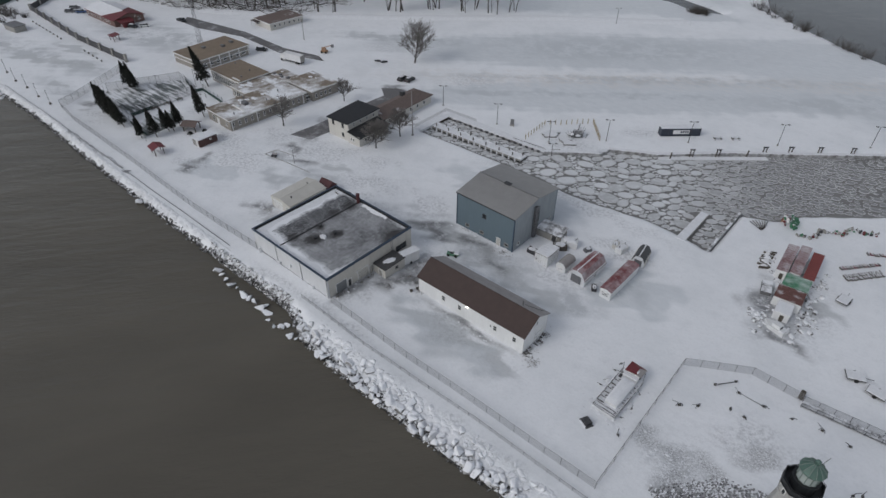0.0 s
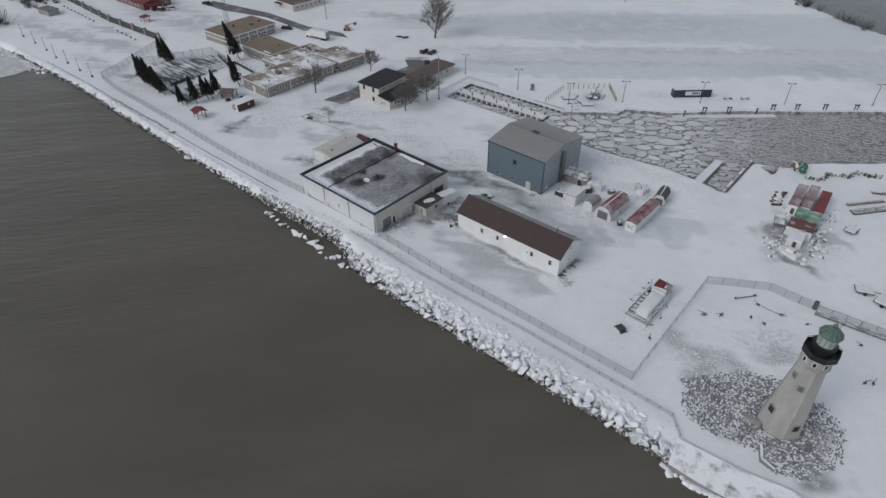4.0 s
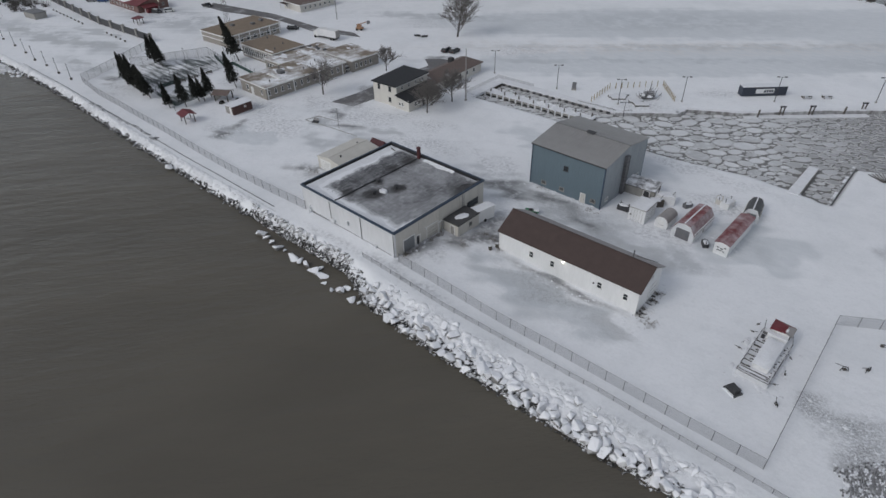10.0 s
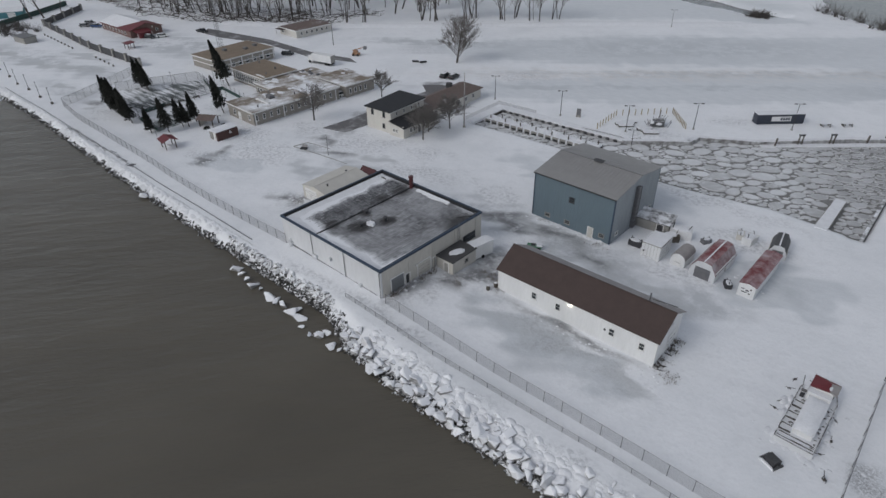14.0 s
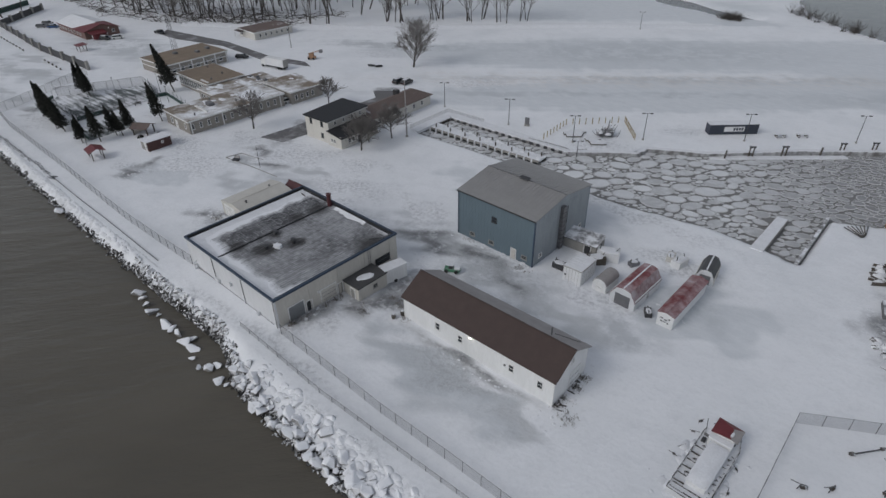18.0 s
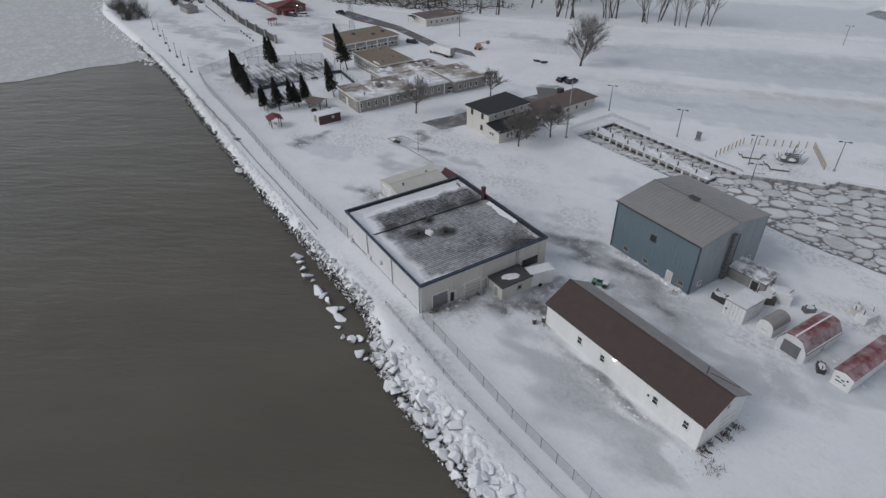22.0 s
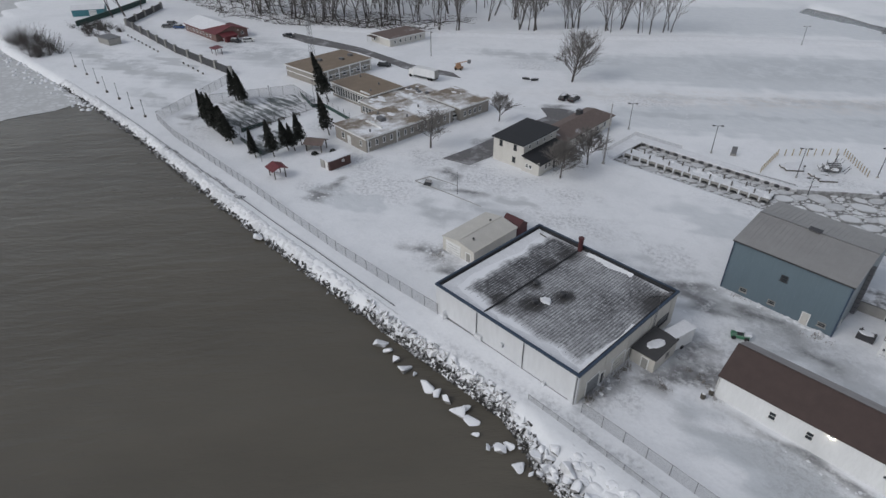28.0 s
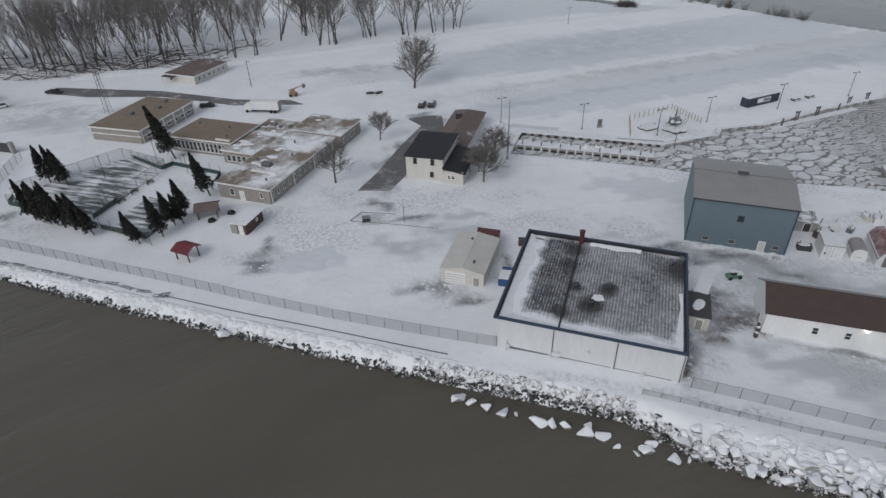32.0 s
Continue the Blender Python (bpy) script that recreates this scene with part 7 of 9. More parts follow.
def red_barn():
    t = thing("red_barn", -226, 68.2, None, -1, "long brick hall with a dark red roof, half under snow", "hall")
    L, W, H, R = 28, 14, 3.0, 5.0
    M["maroon_brick"] = painted("maroon_brick", (0.205, 0.13, 0.115), 0.75, 0.9, 0.8, 8)
    walls_box(t, L, W, H, "maroon_brick", -0.6)
    gable_ends(t, L, W, H, R, "maroon_brick", "X")
    gable_roof(t, L, W, H, R, "red", "X", 0.6)
    # snow left on the western part, its edge drawn out along the ridge
    b = bm_new()
    slab(b, [(-14.4, -7.4, 3.1), (2.5, -7.4, 3.1), (5.5, -4.6, 3.95), (10.5, 0, 5.35), (-14.4, 0, 5.35)], 0.12)
    slab(b, [(-14.4, 7.4, 3.1), (-1.0, 7.4, 3.1), (9.0, 0, 5.35), (-14.4, 0, 5.35)], 0.12)
    part("roof_snow", b, M["snow"], t)
    # red porch before the end wall
    part("porch_roof", slab(bm_new(), [(14.1, -6.0, 3.1), (18.4, -6.0, 2.4), (18.4, 0.6, 2.4), (14.1, 0.6, 3.1)], 0.15), M["red"], t)
    part("porch_wall", boxm(14.1, 17.8, -4.6, 0.2, -0.3, 2.4), M["red"], t)
    for u in (-5.8, 0.4):
        part("porch_post", boxm(18.1, 18.3, u - 0.1, u + 0.1, -0.3, 2.4), M["white_paint"], t)
    lamp = part("gable_lamp", boxm(14.1, 14.4, 2.6, 3.0, 2.9, 3.3), M["white_paint"], t, "lit lamp on the end wall")
    part("bulb", boxm(14.4, 14.46, 2.74, 2.86, 3.0, 3.12), M["glow"], lamp)
    for k in range(8):
        window(t, "S", -12 + k * 3, -7, 1.0, 1.2, 1.1)
    window(t, "E", 4.6, 14, 1.2, 1.2, 1.2)
    w = thing("flood_wall", 0, 0, 0, 0, "long grey panel wall with pale concrete posts", "wall", kind="structure")
    pts = [(-168, 42.9), (-208.8, 42.3), (-268, 47), (-291.4, 73.2)]
    pm = mesh_of("wall_post", boxm(-0.5, 0.5, -0.5, 0.5, -0.5, 3.1), M["concrete"])
    for (x0, y0), (x1, y1) in zip(pts, pts[1:]):
        d = math.hypot(x1 - x0, y1 - y0)
        n = max(1, round(d / 9.5))
        for k in range(n):
            a = (x0 + (x1 - x0) * k / n, y0 + (y1 - y0) * k / n)
            c = (x0 + (x1 - x0) * (k + 1) / n, y0 + (y1 - y0) * (k + 1) / n)
            ang = math.atan2(y1 - y0, x1 - x0)
            ob = part("wall_panel", boxm(0, d / n, -0.12, 0.12, -0.5, 2.6), M["dark_steel"], w)
            ob.location, ob.rotation_euler = (*a, 0), (0, 0, ang)
            piece("wall_post", pm, w, (*a, 0), ang)
    piece("wall_post", pm, w, (-291.4, 73.2, 0))
    s = thing("grey_hut", -243, 30.5, None, 6, "small grey flat-roofed hut on the shore flats", "hut")
    walls_box(s, 9, 5, 2.4, "concrete", -0.5)
    part("roof", boxm(-4.8, 4.8, -2.8, 2.8, 2.4, 2.6), M["steel"], s)
    th = thing("teal_boathouse", -304, 44, None, 60, "teal boathouse with a snowy roof by the far marina", "boathouse")
    walls_box(th, 14, 6, 3, "teal", -0.5)
    gable_ends(th, 14, 6, 3, 4.4, "teal")
    gable_roof(th, 14, 6, 3, 4.4, "snow")
    door(th, "S", 2, -3, 0, 3, 2.4, "white_paint", 4)
    gw = thing("green_fence", 0, 0, 0, 0, "long dark green fence by the far marina", "fence", kind="structure")
    for a, d in (((-283, 31), (-296, 52)), ((-296, 52), (-312, 74))):
        L = math.hypot(d[0] - a[0], d[1] - a[1])
        for j in range(4):
            o = part("fence_panel", boxm(L * j / 4, L * (j + 1) / 4 - 0.1, -0.3, 0.3, -0.4, 2.2), M["screen"], gw)
            o.location, o.rotation_euler = (*a, 0), (0, 0, math.atan2(d[1] - a[1], d[0] - a[0]))
    p = thing("picnic_shelter", -196, 52.5, None, 0, "small red-roofed picnic shelter beyond the wall", "shelter")
    for u in (-1.6, 1.6):
        for v in (-1.2, 1.2):
            part("post", boxm(u - 0.1, u + 0.1, v - 0.1, v + 0.1, -0.2, 2.2), M["wood"], p)
    part("roof", slab(bm_new(), [(-2.2, -1.8, 2.3), (2.2, -1.8, 2.3), (2.2, 1.8, 2.6), (-2.2, 1.8, 2.6)], 0.15), M["red"], p)
    st = thing("marker_stones", 0, 0, 0, 0, "row of dark marker stones in the snow", "stones")
    for k in range(14):
        x, y = -176 - k * 4.2 - (18 if k > 4 else 0), 36.6 + k * 0.25
        part("stone", boxm(x - 0.3, x + 0.3, y - 0.2, y + 0.2, -0.1, 0.6), M["wood"], st)
    lm = thing("lattice_mast", -165.0, 74.5, None, 0, "pale lattice radio mast above the roofs", "mast")
    b = bm_new()
    H = 19
    c4 = [(-0.8, -0.8), (0.8, -0.8), (0.8, 0.8), (-0.8, 0.8)]
    for x, y in c4:
        part("leg", tube(bm_new(), (x, y, -0.2), (x * 0.35, y * 0.35, H), 0.06, n=5), M["steel"], lm)
    for k in range(12):
        f0, f1 = 1 - 0.65 * k / 12, 1 - 0.65 * (k + 1) / 12
        z0, z1 = H * k / 12, H * (k + 1) / 12
        for i in range(4):
            a, d = c4[i], c4[(i + 1) % 4]
            tube(b, (a[0] * f0, a[1] * f0, z0), (d[0] * f1, d[1] * f1, z1), 0.035, n=4)
    part("bracing", b, M["steel"], lm)
    for x, y in ((-192.6, 7.7), (-180.7, 6.3), (-171.2, 6.5), (-159.8, 5.8), (-150.3, 5.8), (-205, 8.5), (-218, 9)):
        l2 = thing("path_lamp", x, y, None, 0, "slim dark lamp post on the shore path", "street lamp", "lamps along the shore path")
        part("pole", tube(bm_new(), (0, 0, -0.2), (0, 0, 5.0), 0.08, 0.06, n=6), M["dark_steel"], l2)
        part("lamp_head", boxm(-0.1, 0.6, -0.12, 0.12, 4.95, 5.1), M["dark_steel"], l2)
        part("base", lathe(bm_new(), [(0.45, -0.2), (0.4, 0.5), (0.2, 0.55)], 8), M["wood"], l2)
    l3 = thing("street_lamp", -133.8, 106, None, 0, "tall wooden utility pole by the road", "pole")
    part("pole", tube(bm_new(), (0, 0, -0.2), (0, 0, 9), 0.14, 0.1, n=7), M["wood"], l3)
    part("arm", boxm(-0.1, 1.2, -0.05, 0.05, 8.7, 8.85), M["dark_steel"], l3)


red_barn()


# ---- courts, huts and conifers ----
M["court"] = None


def court_material():
    m, n, l, bs = mat("court_surface", 0.8)
    v = coords(n, l, (0.12, 0.9, 1), True)
    f = noise_tex(n, l, v, 0.9, 6, 0.65)
    g = noise_tex(n, l, coords(n, l, (1, 1, 1), True), 0.09, 4)
    k = math_node(n, l, "ADD", f, math_node(n, l, "MULTIPLY", g, 0.6))
    l.new(mixc(n, l, ramp(n, l, k, 0.73, 0.89), (0.11, 0.125, 0.125), SNOW), bs.inputs["Base Color"])
    return m


M["court"] = court_material()


def courts():
    for pts, lab in (([(-143, 20.5), (-119.6, 19.5), (-120.4, 42), (-135, 46.5), (-146, 24)], "dark court swept by long streaks of snow"), ([(-114.5, 16.6), (-102.5, 15.4), (-102.9, 29), (-114, 30.4)], "small dark green court under patchy snow")):
        b = prism(bm_new(), pts, -0.3, 0.17)
        tagged(new("court", mesh_of("court", b, M["court"])), lab, "court", kind="structure")
    for pts in ([(-145.5, 22.6), (-143.4, 19.4), (-138, 19.2)], [(-133, 47.5), (-121, 43.5), (-119.8, 46.5), (-104.5, 44.5), (-103.2, 40.5)], [(-119.5, 19.2), (-119.9, 27)], [(-114.8, 16.2), (-102.3, 15.0)]):
        t = thing("windscreen_fence", 0, 0, 0, 0, "dark green windscreen fence round the court", "fence", "court fences")
        for (x0, y0), (x1, y1) in zip(pts, pts[1:]):
            d = math.hypot(x1 - x0, y1 - y0)
            n = max(1, round(d / 3))
            for k in range(n):
                ob = part("screen_panel", boxm(0, d / n, -0.03, 0.03, 0.0, 1.1), M["screen"], t)
                ob.location = (x0 + (x1 - x0) * k / n, y0 + (y1 - y0) * k / n, 0.05)
                ob.rotation_euler = (0, 0, math.atan2(y1 - y0, x1 - x0))
                pp = part("post", tube(bm_new(), (0, 0, -0.3), (0, 0, 2.6), 0.05, n=5), M["dark_steel"], t)
                pp.location = ob.location
    chain_fence("court_fence", [(-146, 24), (-135.5, 47), (-120, 44), (-119.2, 19), (-143, 19.4)], "tall fine court fence", 3.0, 3.5, "wire", "dark_steel")
    chain_fence("court_fence", [(-118.5, 16.5), (-103, 14.6), (-99.5, 13.2)], "fine wire fence beside the conifers", 1.6, 3.0, "wire", "dark_steel")
    for k, (x, y) in enumerate(((-119.0, 31.5), (-118.7, 36.5), (-118.8, 27))):
        bn = thing("bench", x, y, None, 82, "dark bench on the snow between the courts", "bench", "court benches")
        part("seat", boxm(-1, 1, -0.22, 0.22, 0.42, 0.5), M["wood"], bn)
        part("backrest", boxm(-1, 1, 0.2, 0.26, 0.6, 0.9), M["wood"], bn)
        for s in (-0.8, 0.8):
            part("leg", boxm(s - 0.05, s + 0.05, -0.2, 0.25, -0.1, 0.42), M["dark_steel"], bn)
    for x, y, h in ((-131.5, 36.0, 6), (-119.8, 24, 6), (-106.0, 38, 5.5), (-125, 47.0, 6.5), (-113.2, 43.5, 5)):
        lp = thing("court_lamp", x, y, None, 0, "slim dark court light pole", "street lamp", "court lights")
        part("pole", tube(bm_new(), (0, 0, -0.2), (0, 0, h), 0.07, 0.05, n=6), M["dark_steel"], lp)
        part("lamp_head", boxm(-0.4, 0.4, -0.12, 0.12, h - 0.05, h + 0.1), M["dark_steel"], lp)


courts()


def huts():
    h = thing("brick_hut", -84.6, 24.7, None, -1, "small brown brick hut with a snow-covered flat roof", "hut")
    walls_box(h, 3.7, 6.2, 2.4, "brick_brown", -0.5, 0.15)
    part("roof", slab(bm_new(), [(-2.2, -3.5, 2.5), (2.2, -3.5, 2.75), (2.2, 3.5, 2.75), (-2.2, 3.5, 2.5)], 0.2), M["snow"], h)
    part("front_panel", boxm(-1.85, -0.3, -3.2, -3.1, 0, 2.2), M["concrete"], h)
    door(h, "S", 0.6, -3.1, 0, 0.9, 2.0, "white_paint")
    window(h, "E", 0.8, 1.85, 1.4, 0.6, 0.5)
    p = thing("picnic_pavilion", -89.6, 11.5, None, -8, "open picnic pavilion with a red metal roof on dark posts", "pavilion")
    for u in (-1.5, 1.5):
        for v in (-1.3, 1.3):
            part("post", boxm(u - 0.1, u + 0.1, v - 0.1, v + 0.1, -0.2, 2.3), M["wood"], p)
    for s in (-1, 1):
        part("roof_slope", slab(bm_new(), [(-2.1, s * 2.0, 2.3), (2.1, s * 2.0, 2.3), (2.1, 0, 3.1), (-2.1, 0, 3.1)], 0.12), M["red"], p)
    part("table", boxm(-0.9, 0.9, -0.4, 0.4, 0.6, 0.75), M["snow"], p)
    part("beam", boxm(-1.6, 1.6, -1.4, -1.25, 2.1, 2.3), M["wood"], p)
    q = thing("grill_pavilion", -95.6, 26.8, None, 30, "brown-roofed open pavilion with a snowy slope", "pavilion")
    for u in (-2.0, 2.0):
        for v in (-1.6, 1.6):
            part("post", boxm(u - 0.12, u + 0.12, v - 0.12, v + 0.12, -0.2, 2.1), M["wood"], q)
    part("roof_slope", slab(bm_new(), [(-2.6, -2.3, 2.1), (2.6, -2.3, 2.1), (2.6, 0, 3.0), (-2.6, 0, 3.0)], 0.12), M["brown_roof_snow"], q)
    part("roof_slope", slab(bm_new(), [(-2.6, 2.3, 2.1), (2.6, 2.3, 2.1), (2.6, 0, 3.0), (-2.6, 0, 3.0)], 0.12), M["brick_brown"], q)
    part("side_wall", boxm(-2.1, -1.9, -1.5, 1.5, -0.2, 2.0), M["cream_wall"], q)
    for k, (x, y) in enumerate(((-93.4, 24.6), (-91.2, 28.6))):
        s = thing("shrub", x, y, None, 0, "dark clipped evergreen shrub by the pavilion", "shrub", "shrubs by the pavilion")
        b = bm_new()
        r = random.Random(300 + k)
        for j in range(220):
            d = Vector((r.gauss(0, 1), r.gauss(0, 1), abs(r.gauss(0, 1)))).normalized() * r.uniform(0.5, 0.9)
            leaf(b, d, 0.16, r)
        part("crown", b, M["conifer"], s)


def leaf(b, p, s, r):
    q = Euler((r.uniform(-0.9, 0.9), r.uniform(-0.9, 0.9), r.uniform(0, 6.3))).to_matrix()
    vs = [b.verts.new(Vector(p) + q @ Vector(c)) for c in ((-s, -s * 0.4, 0), (s, -s * 0.4, 0), (0, s * 0.9, 0.3 * s))]
    b.faces.new(vs)


huts()


def conifer(seed, h, w):
    """Wind-bent evergreen: a bare foot, a broad skirt, then tufts that thin to a tip."""
    r = random.Random(seed)
    t = thing("conifer", 0, 0, 0, 0, "tall dark wind-bent evergreen with a bare lower trunk", "tree", "evergreens round the courts")
    part("trunk", tube(bm_new(), (0, 0, -0.4), (0, 0, h * 0.8), 0.17, 0.04, n=6), M["bark"], t)
    b = bm_new()
    # boughs: drooping sprays set round the trunk
    for k in range(150):
        z = (k + r.random()) / 150
        rad = w * (1 - z) ** 0.8 * r.uniform(0.7, 1.15) * min(1, 0.6 + z * 4)
        a = k * 2.4 + r.uniform(-0.4, 0.4)
        zz = h * (0.23 + 0.77 * z)
        for j in range(18):
            f = r.random() ** 0.6
            rr = rad * f
            aa = a + r.gauss(0, 0.16)
            leaf(b, (rr * math.cos(aa), rr * math.sin(aa), zz - 0.35 * rad * f * f + r.gauss(0, 0.12)), r.uniform(0.14, 0.3), r)
    part("crown", b, M["conifer"], t)
    return t


def conifers():
    kinds = [conifer(k, 9.0, 1.8 + 0.15 * k) for k in range(4)]
    rows = [(-131.5, 15.6, 9.5), (-129.2, 15.9, 8.6), (-127.0, 15.2, 9.8), (-124.8, 15.0, 9.0), (-122.6, 14.6, 9.6), (-119.6, 14.3, 8.2), (-116.6, 14.0, 8.0), (-114.2, 13.6, 6.6),
            (-105.5, 14.6, 5.6), (-102.6, 13.4, 6.0), (-99.6, 16.8, 8.0), (-100.2, 21.4, 7.4), (-98.8, 22.4, 6.2), (-100.4, 25.6, 8.4), (-100.7, 34.6, 9.2), (-143.3, 31.0, 8.8), (-141.0, 31.5, 8.4), (-137.4, 30.6, 9.2), (-121.8, 50.0, 12.5)]
    r = random.Random(9)
    for i, (x, y, h) in enumerate(rows):
        k = kinds[i % 4]
        # all lean away from the prevailing wind
        lean = Matrix.Rotation(radians(r.uniform(5, 12) + (6 if h > 12 else 0)), 4, Vector((0.45 + r.uniform(-0.15, 0.15), -0.9, 0)))
        m = Matrix.Translation((x, y, gz(x, y))) @ lean @ Matrix.Rotation(r.uniform(0, 6.28), 4, "Z")
        f = h / 8.6
        m = m @ Matrix.Diagonal((f ** 0.7, f ** 0.7, f, 1))
        if i < 4:
            k.matrix_basis = m
        else:
            copy_thing(k, m)


conifers()


# ---- bare trees ----
def branch(b, p, d, length, rad, depth, r, spread, twigs, up):
    steps = 2 if depth > 1 else 1
    q, dd = Vector(p), Vector(d).normalized()
    for s in range(steps):
        nd = (dd + Vector((r.gauss(0, 0.1), r.gauss(0, 0.1), r.gauss(0, 0.06) + up * 0.06))).normalized()
        e = q + nd * length / steps
        tube(b, q, e, rad * (1 - 0.35 * s / steps), rad * (1 - 0.35 * (s + 1) / steps), n=4 if depth < 3 else 5, caps=False)
        q, dd = e, nd
    if depth <= 0:
        return
    for k in range(twigs):
        f = r.uniform(0.35, 1.0)
        st = Vector(p) + (q - Vector(p)) * f
        side = Vector((r.gauss(0, 1), r.gauss(0, 1), r.gauss(0, 0.5))).normalized()
        nd = (dd + side * spread).normalized()
        nd.z += up * 0.25
        branch(b, st, nd, length * r.uniform(0.45, 0.75), max(0.018, rad * 0.55), depth - 1, r, spread, twigs, up)


def bare_tree(seed, h, limbs, depth, twigs, spread, up, trunk_r, label, group="", forks=1, start=0.25, oval=False):
    r = random.Random(seed)
    t = thing("bare_tree", 0, 0, 0, 0, label, "tree", group)
    tb, cb = bm_new(), bm_new()
    for f in range(forks):
        lean = Vector((r.gauss(0, 0.12), r.gauss(0, 0.12), 1)).normalized() if forks > 1 else Vector((r.gauss(0, 0.03), r.gauss(0, 0.03), 1)).normalized()
        p = Vector((r.uniform(-0.4, 0.4), r.uniform(-0.4, 0.4), -0.4)) if forks > 1 else Vector((0, 0, -0.4))
        segs = 6
        line = [p]
        for s in range(segs):
            lean = (lean + Vector((r.gauss(0, 0.05), r.gauss(0, 0.05), 0.03))).normalized()
            line.append(line[-1] + lean * (h * 0.85) / segs)
        for s in range(segs):
            tube(tb, line[s], line[s + 1], trunk_r * (1 - 0.85 * s / segs), trunk_r * (1 - 0.85 * (s + 1) / segs), n=7, caps=False)
        for k in range(limbs):
            u = start + (1 - start) * (k + r.random()) / limbs
            i = min(segs - 1, int(u * segs))
            st = line[i] + (line[i + 1] - line[i]) * (u * segs - i)
            a = k * 2.4 + r.uniform(-0.5, 0.5)
            d = Vector((math.cos(a) * spread, math.sin(a) * spread, 0.55 + up * 0.7))
            branch(cb, st, d, h * (r.uniform(0.3, 0.38) * math.sin(math.pi * (0.3 + 0.62 * u)) if oval else r.uniform(0.3, 0.46) * (1.25 - 0.8 * u)), max(0.05, trunk_r * (0.42 - 0.25 * u)), depth, r, spread * 0.7, twigs, up)
    part("trunk", tb, M["bark"], t)
    part("crown", cb, M["twig"], t)
    return t


def trees():
    r = random.Random(12)
    big = bare_tree(8, 17.0, 42, 3, 4, 0.98, 0.5, 0.4, "large bare tree with a dense fan of twigs on the field", "", 1, 0.13, True)
    big.location = (-78.8, 117.2, 0)
    a = bare_tree(2, 8.5, 24, 2, 8, 0.9, 0.4, 0.2, "small round-crowned bare tree by the drive", "yard trees")
    a.location = (-74.0, 73.7, 0)
    b = bare_tree(3, 10.5, 20, 2, 8, 1.1, 0.3, 0.26, "bare spreading tree before the brick wing", "yard trees")
    b.location = (-75.1, 47.6, 0)
    c = bare_tree(4, 9.5, 28, 2, 9, 1.0, 0.35, 0.22, "bare tree close beside the house porch", "yard trees")
    c.location = (-41.1, 56.3, 0)
    copy_thing(c, pose(-40.6, 66.8, 0, 0, 0, 130))
    copy_thing(c, pose(-43.5, 61.2, 0, 0, 0, 220)).scale = (0.75, 0.75, 0.75)
    kinds = [bare_tree(20 + k, 24, (8, 10, 7, 11, 13)[k], 2, 5, 0.72, 0.7, 0.23, "tall leafless tree of the wood behind the field", "wood behind the field", (2, 1, 3, 2, 1)[k], (0.3, 0.18, 0.33, 0.22, 0.15)[k]) for k in range(5)]
    first = set()
    line = [(-310, 96), (-262, 93), (-222, 99), (-200, 108), (-184, 119), (-163, 132), (-147, 147)]
    clumps = [(-133.7, 159), (-129.3, 163), (-121, 175), (-118, 178), (-105.7, 182), (-103.5, 190), (-92.7, 188), (-86, 197.5)]
    spots = []
    for k in range(118):
        u = r.random() * (len(line) - 1)
        i = int(u)
        x = line[i][0] + (line[i + 1][0] - line[i][0]) * (u - i)
        y = line[i][1] + (line[i + 1][1] - line[i][1]) * (u - i) + r.random() ** 1.2 * 75
        spots.append((x + r.uniform(-3, 3), y))
    for x, y in clumps:
        for k in range(3):
            spots.append((x + r.uniform(-2.5, 2.5), y + r.uniform(-1, 5)))
    spots += [(-290, 49), (-287, 54), (-299, 66)]
    for k in range(26):
        x = r.uniform(-272, -205)
        spots.append((x, 96 + r.random() * 30))
    for k in range(14):
        spots.append((-310 - r.random() * 60, 70 + r.random() * 60))
    for k, (x, y) in enumerate(spots):
        i = k % 5
        m = pose(x, y, gz(x, y), r.gauss(0, 5), r.gauss(0, 5), r.uniform(0, 360))
        if i not in first:
            first.add(i)
            o = kinds[i]
            o.matrix_basis = m
        else:
            o = copy_thing(kinds[i], m)
        s = r.uniform(0.6, 1.12)
        o.scale = (s, s, s)
    # fallen limbs and brush at the edge of the wood, bushes on the banks
    b = bm_new()
    for k in range(1500):
        u = (r.random() ** 1.5) * 5
        i = int(u)
        x = line[i][0] + (line[i + 1][0] - line[i][0]) * (u - i)
        y = line[i][1] + (line[i + 1][1] - line[i][1]) * (u - i) - 5 + r.random() ** 1.4 * 40
        a = r.uniform(0, 6.28)
        d = Vector((math.cos(a), math.sin(a) * 0.5, r.uniform(0.0, 0.35)))
        p = Vector((x, y, 0.1))
        tube(b, p, p + d * r.uniform(1.5, 6), 0.09, 0.03, n=4, caps=False)
    for k in range(60):
        u = r.random() * 5
        i = int(u)
        p = Vector((line[i][0] + (line[i + 1][0] - line[i][0]) * (u - i), line[i][1] + (line[i + 1][1] - line[i][1]) * (u - i) - 6 + r.random() * 22, 0.2))
        a, n = r.uniform(-0.5, 0.9) + (math.pi if r.random() < 0.4 else 0), r.uniform(2.5, 4.5)
        for j in range(4):
            q = p + Vector((math.cos(a), math.sin(a), (0.28, 0.1, -0.05, -0.12)[j])) * n
            tube(b, p, q, 0.22 - 0.04 * j, 0.18 - 0.04 * j, n=5, caps=False)
            for _ in range(2):
                tube(b, q, q + Vector((math.cos(a + r.uniform(-1, 1)), math.sin(a + r.uniform(-1, 1)), r.uniform(0, 0.6))) * r.uniform(1.5, 4), 0.07, 0.02, n=4, caps=False)
            p, a = q, a + r.uniform(-0.3, 0.3)
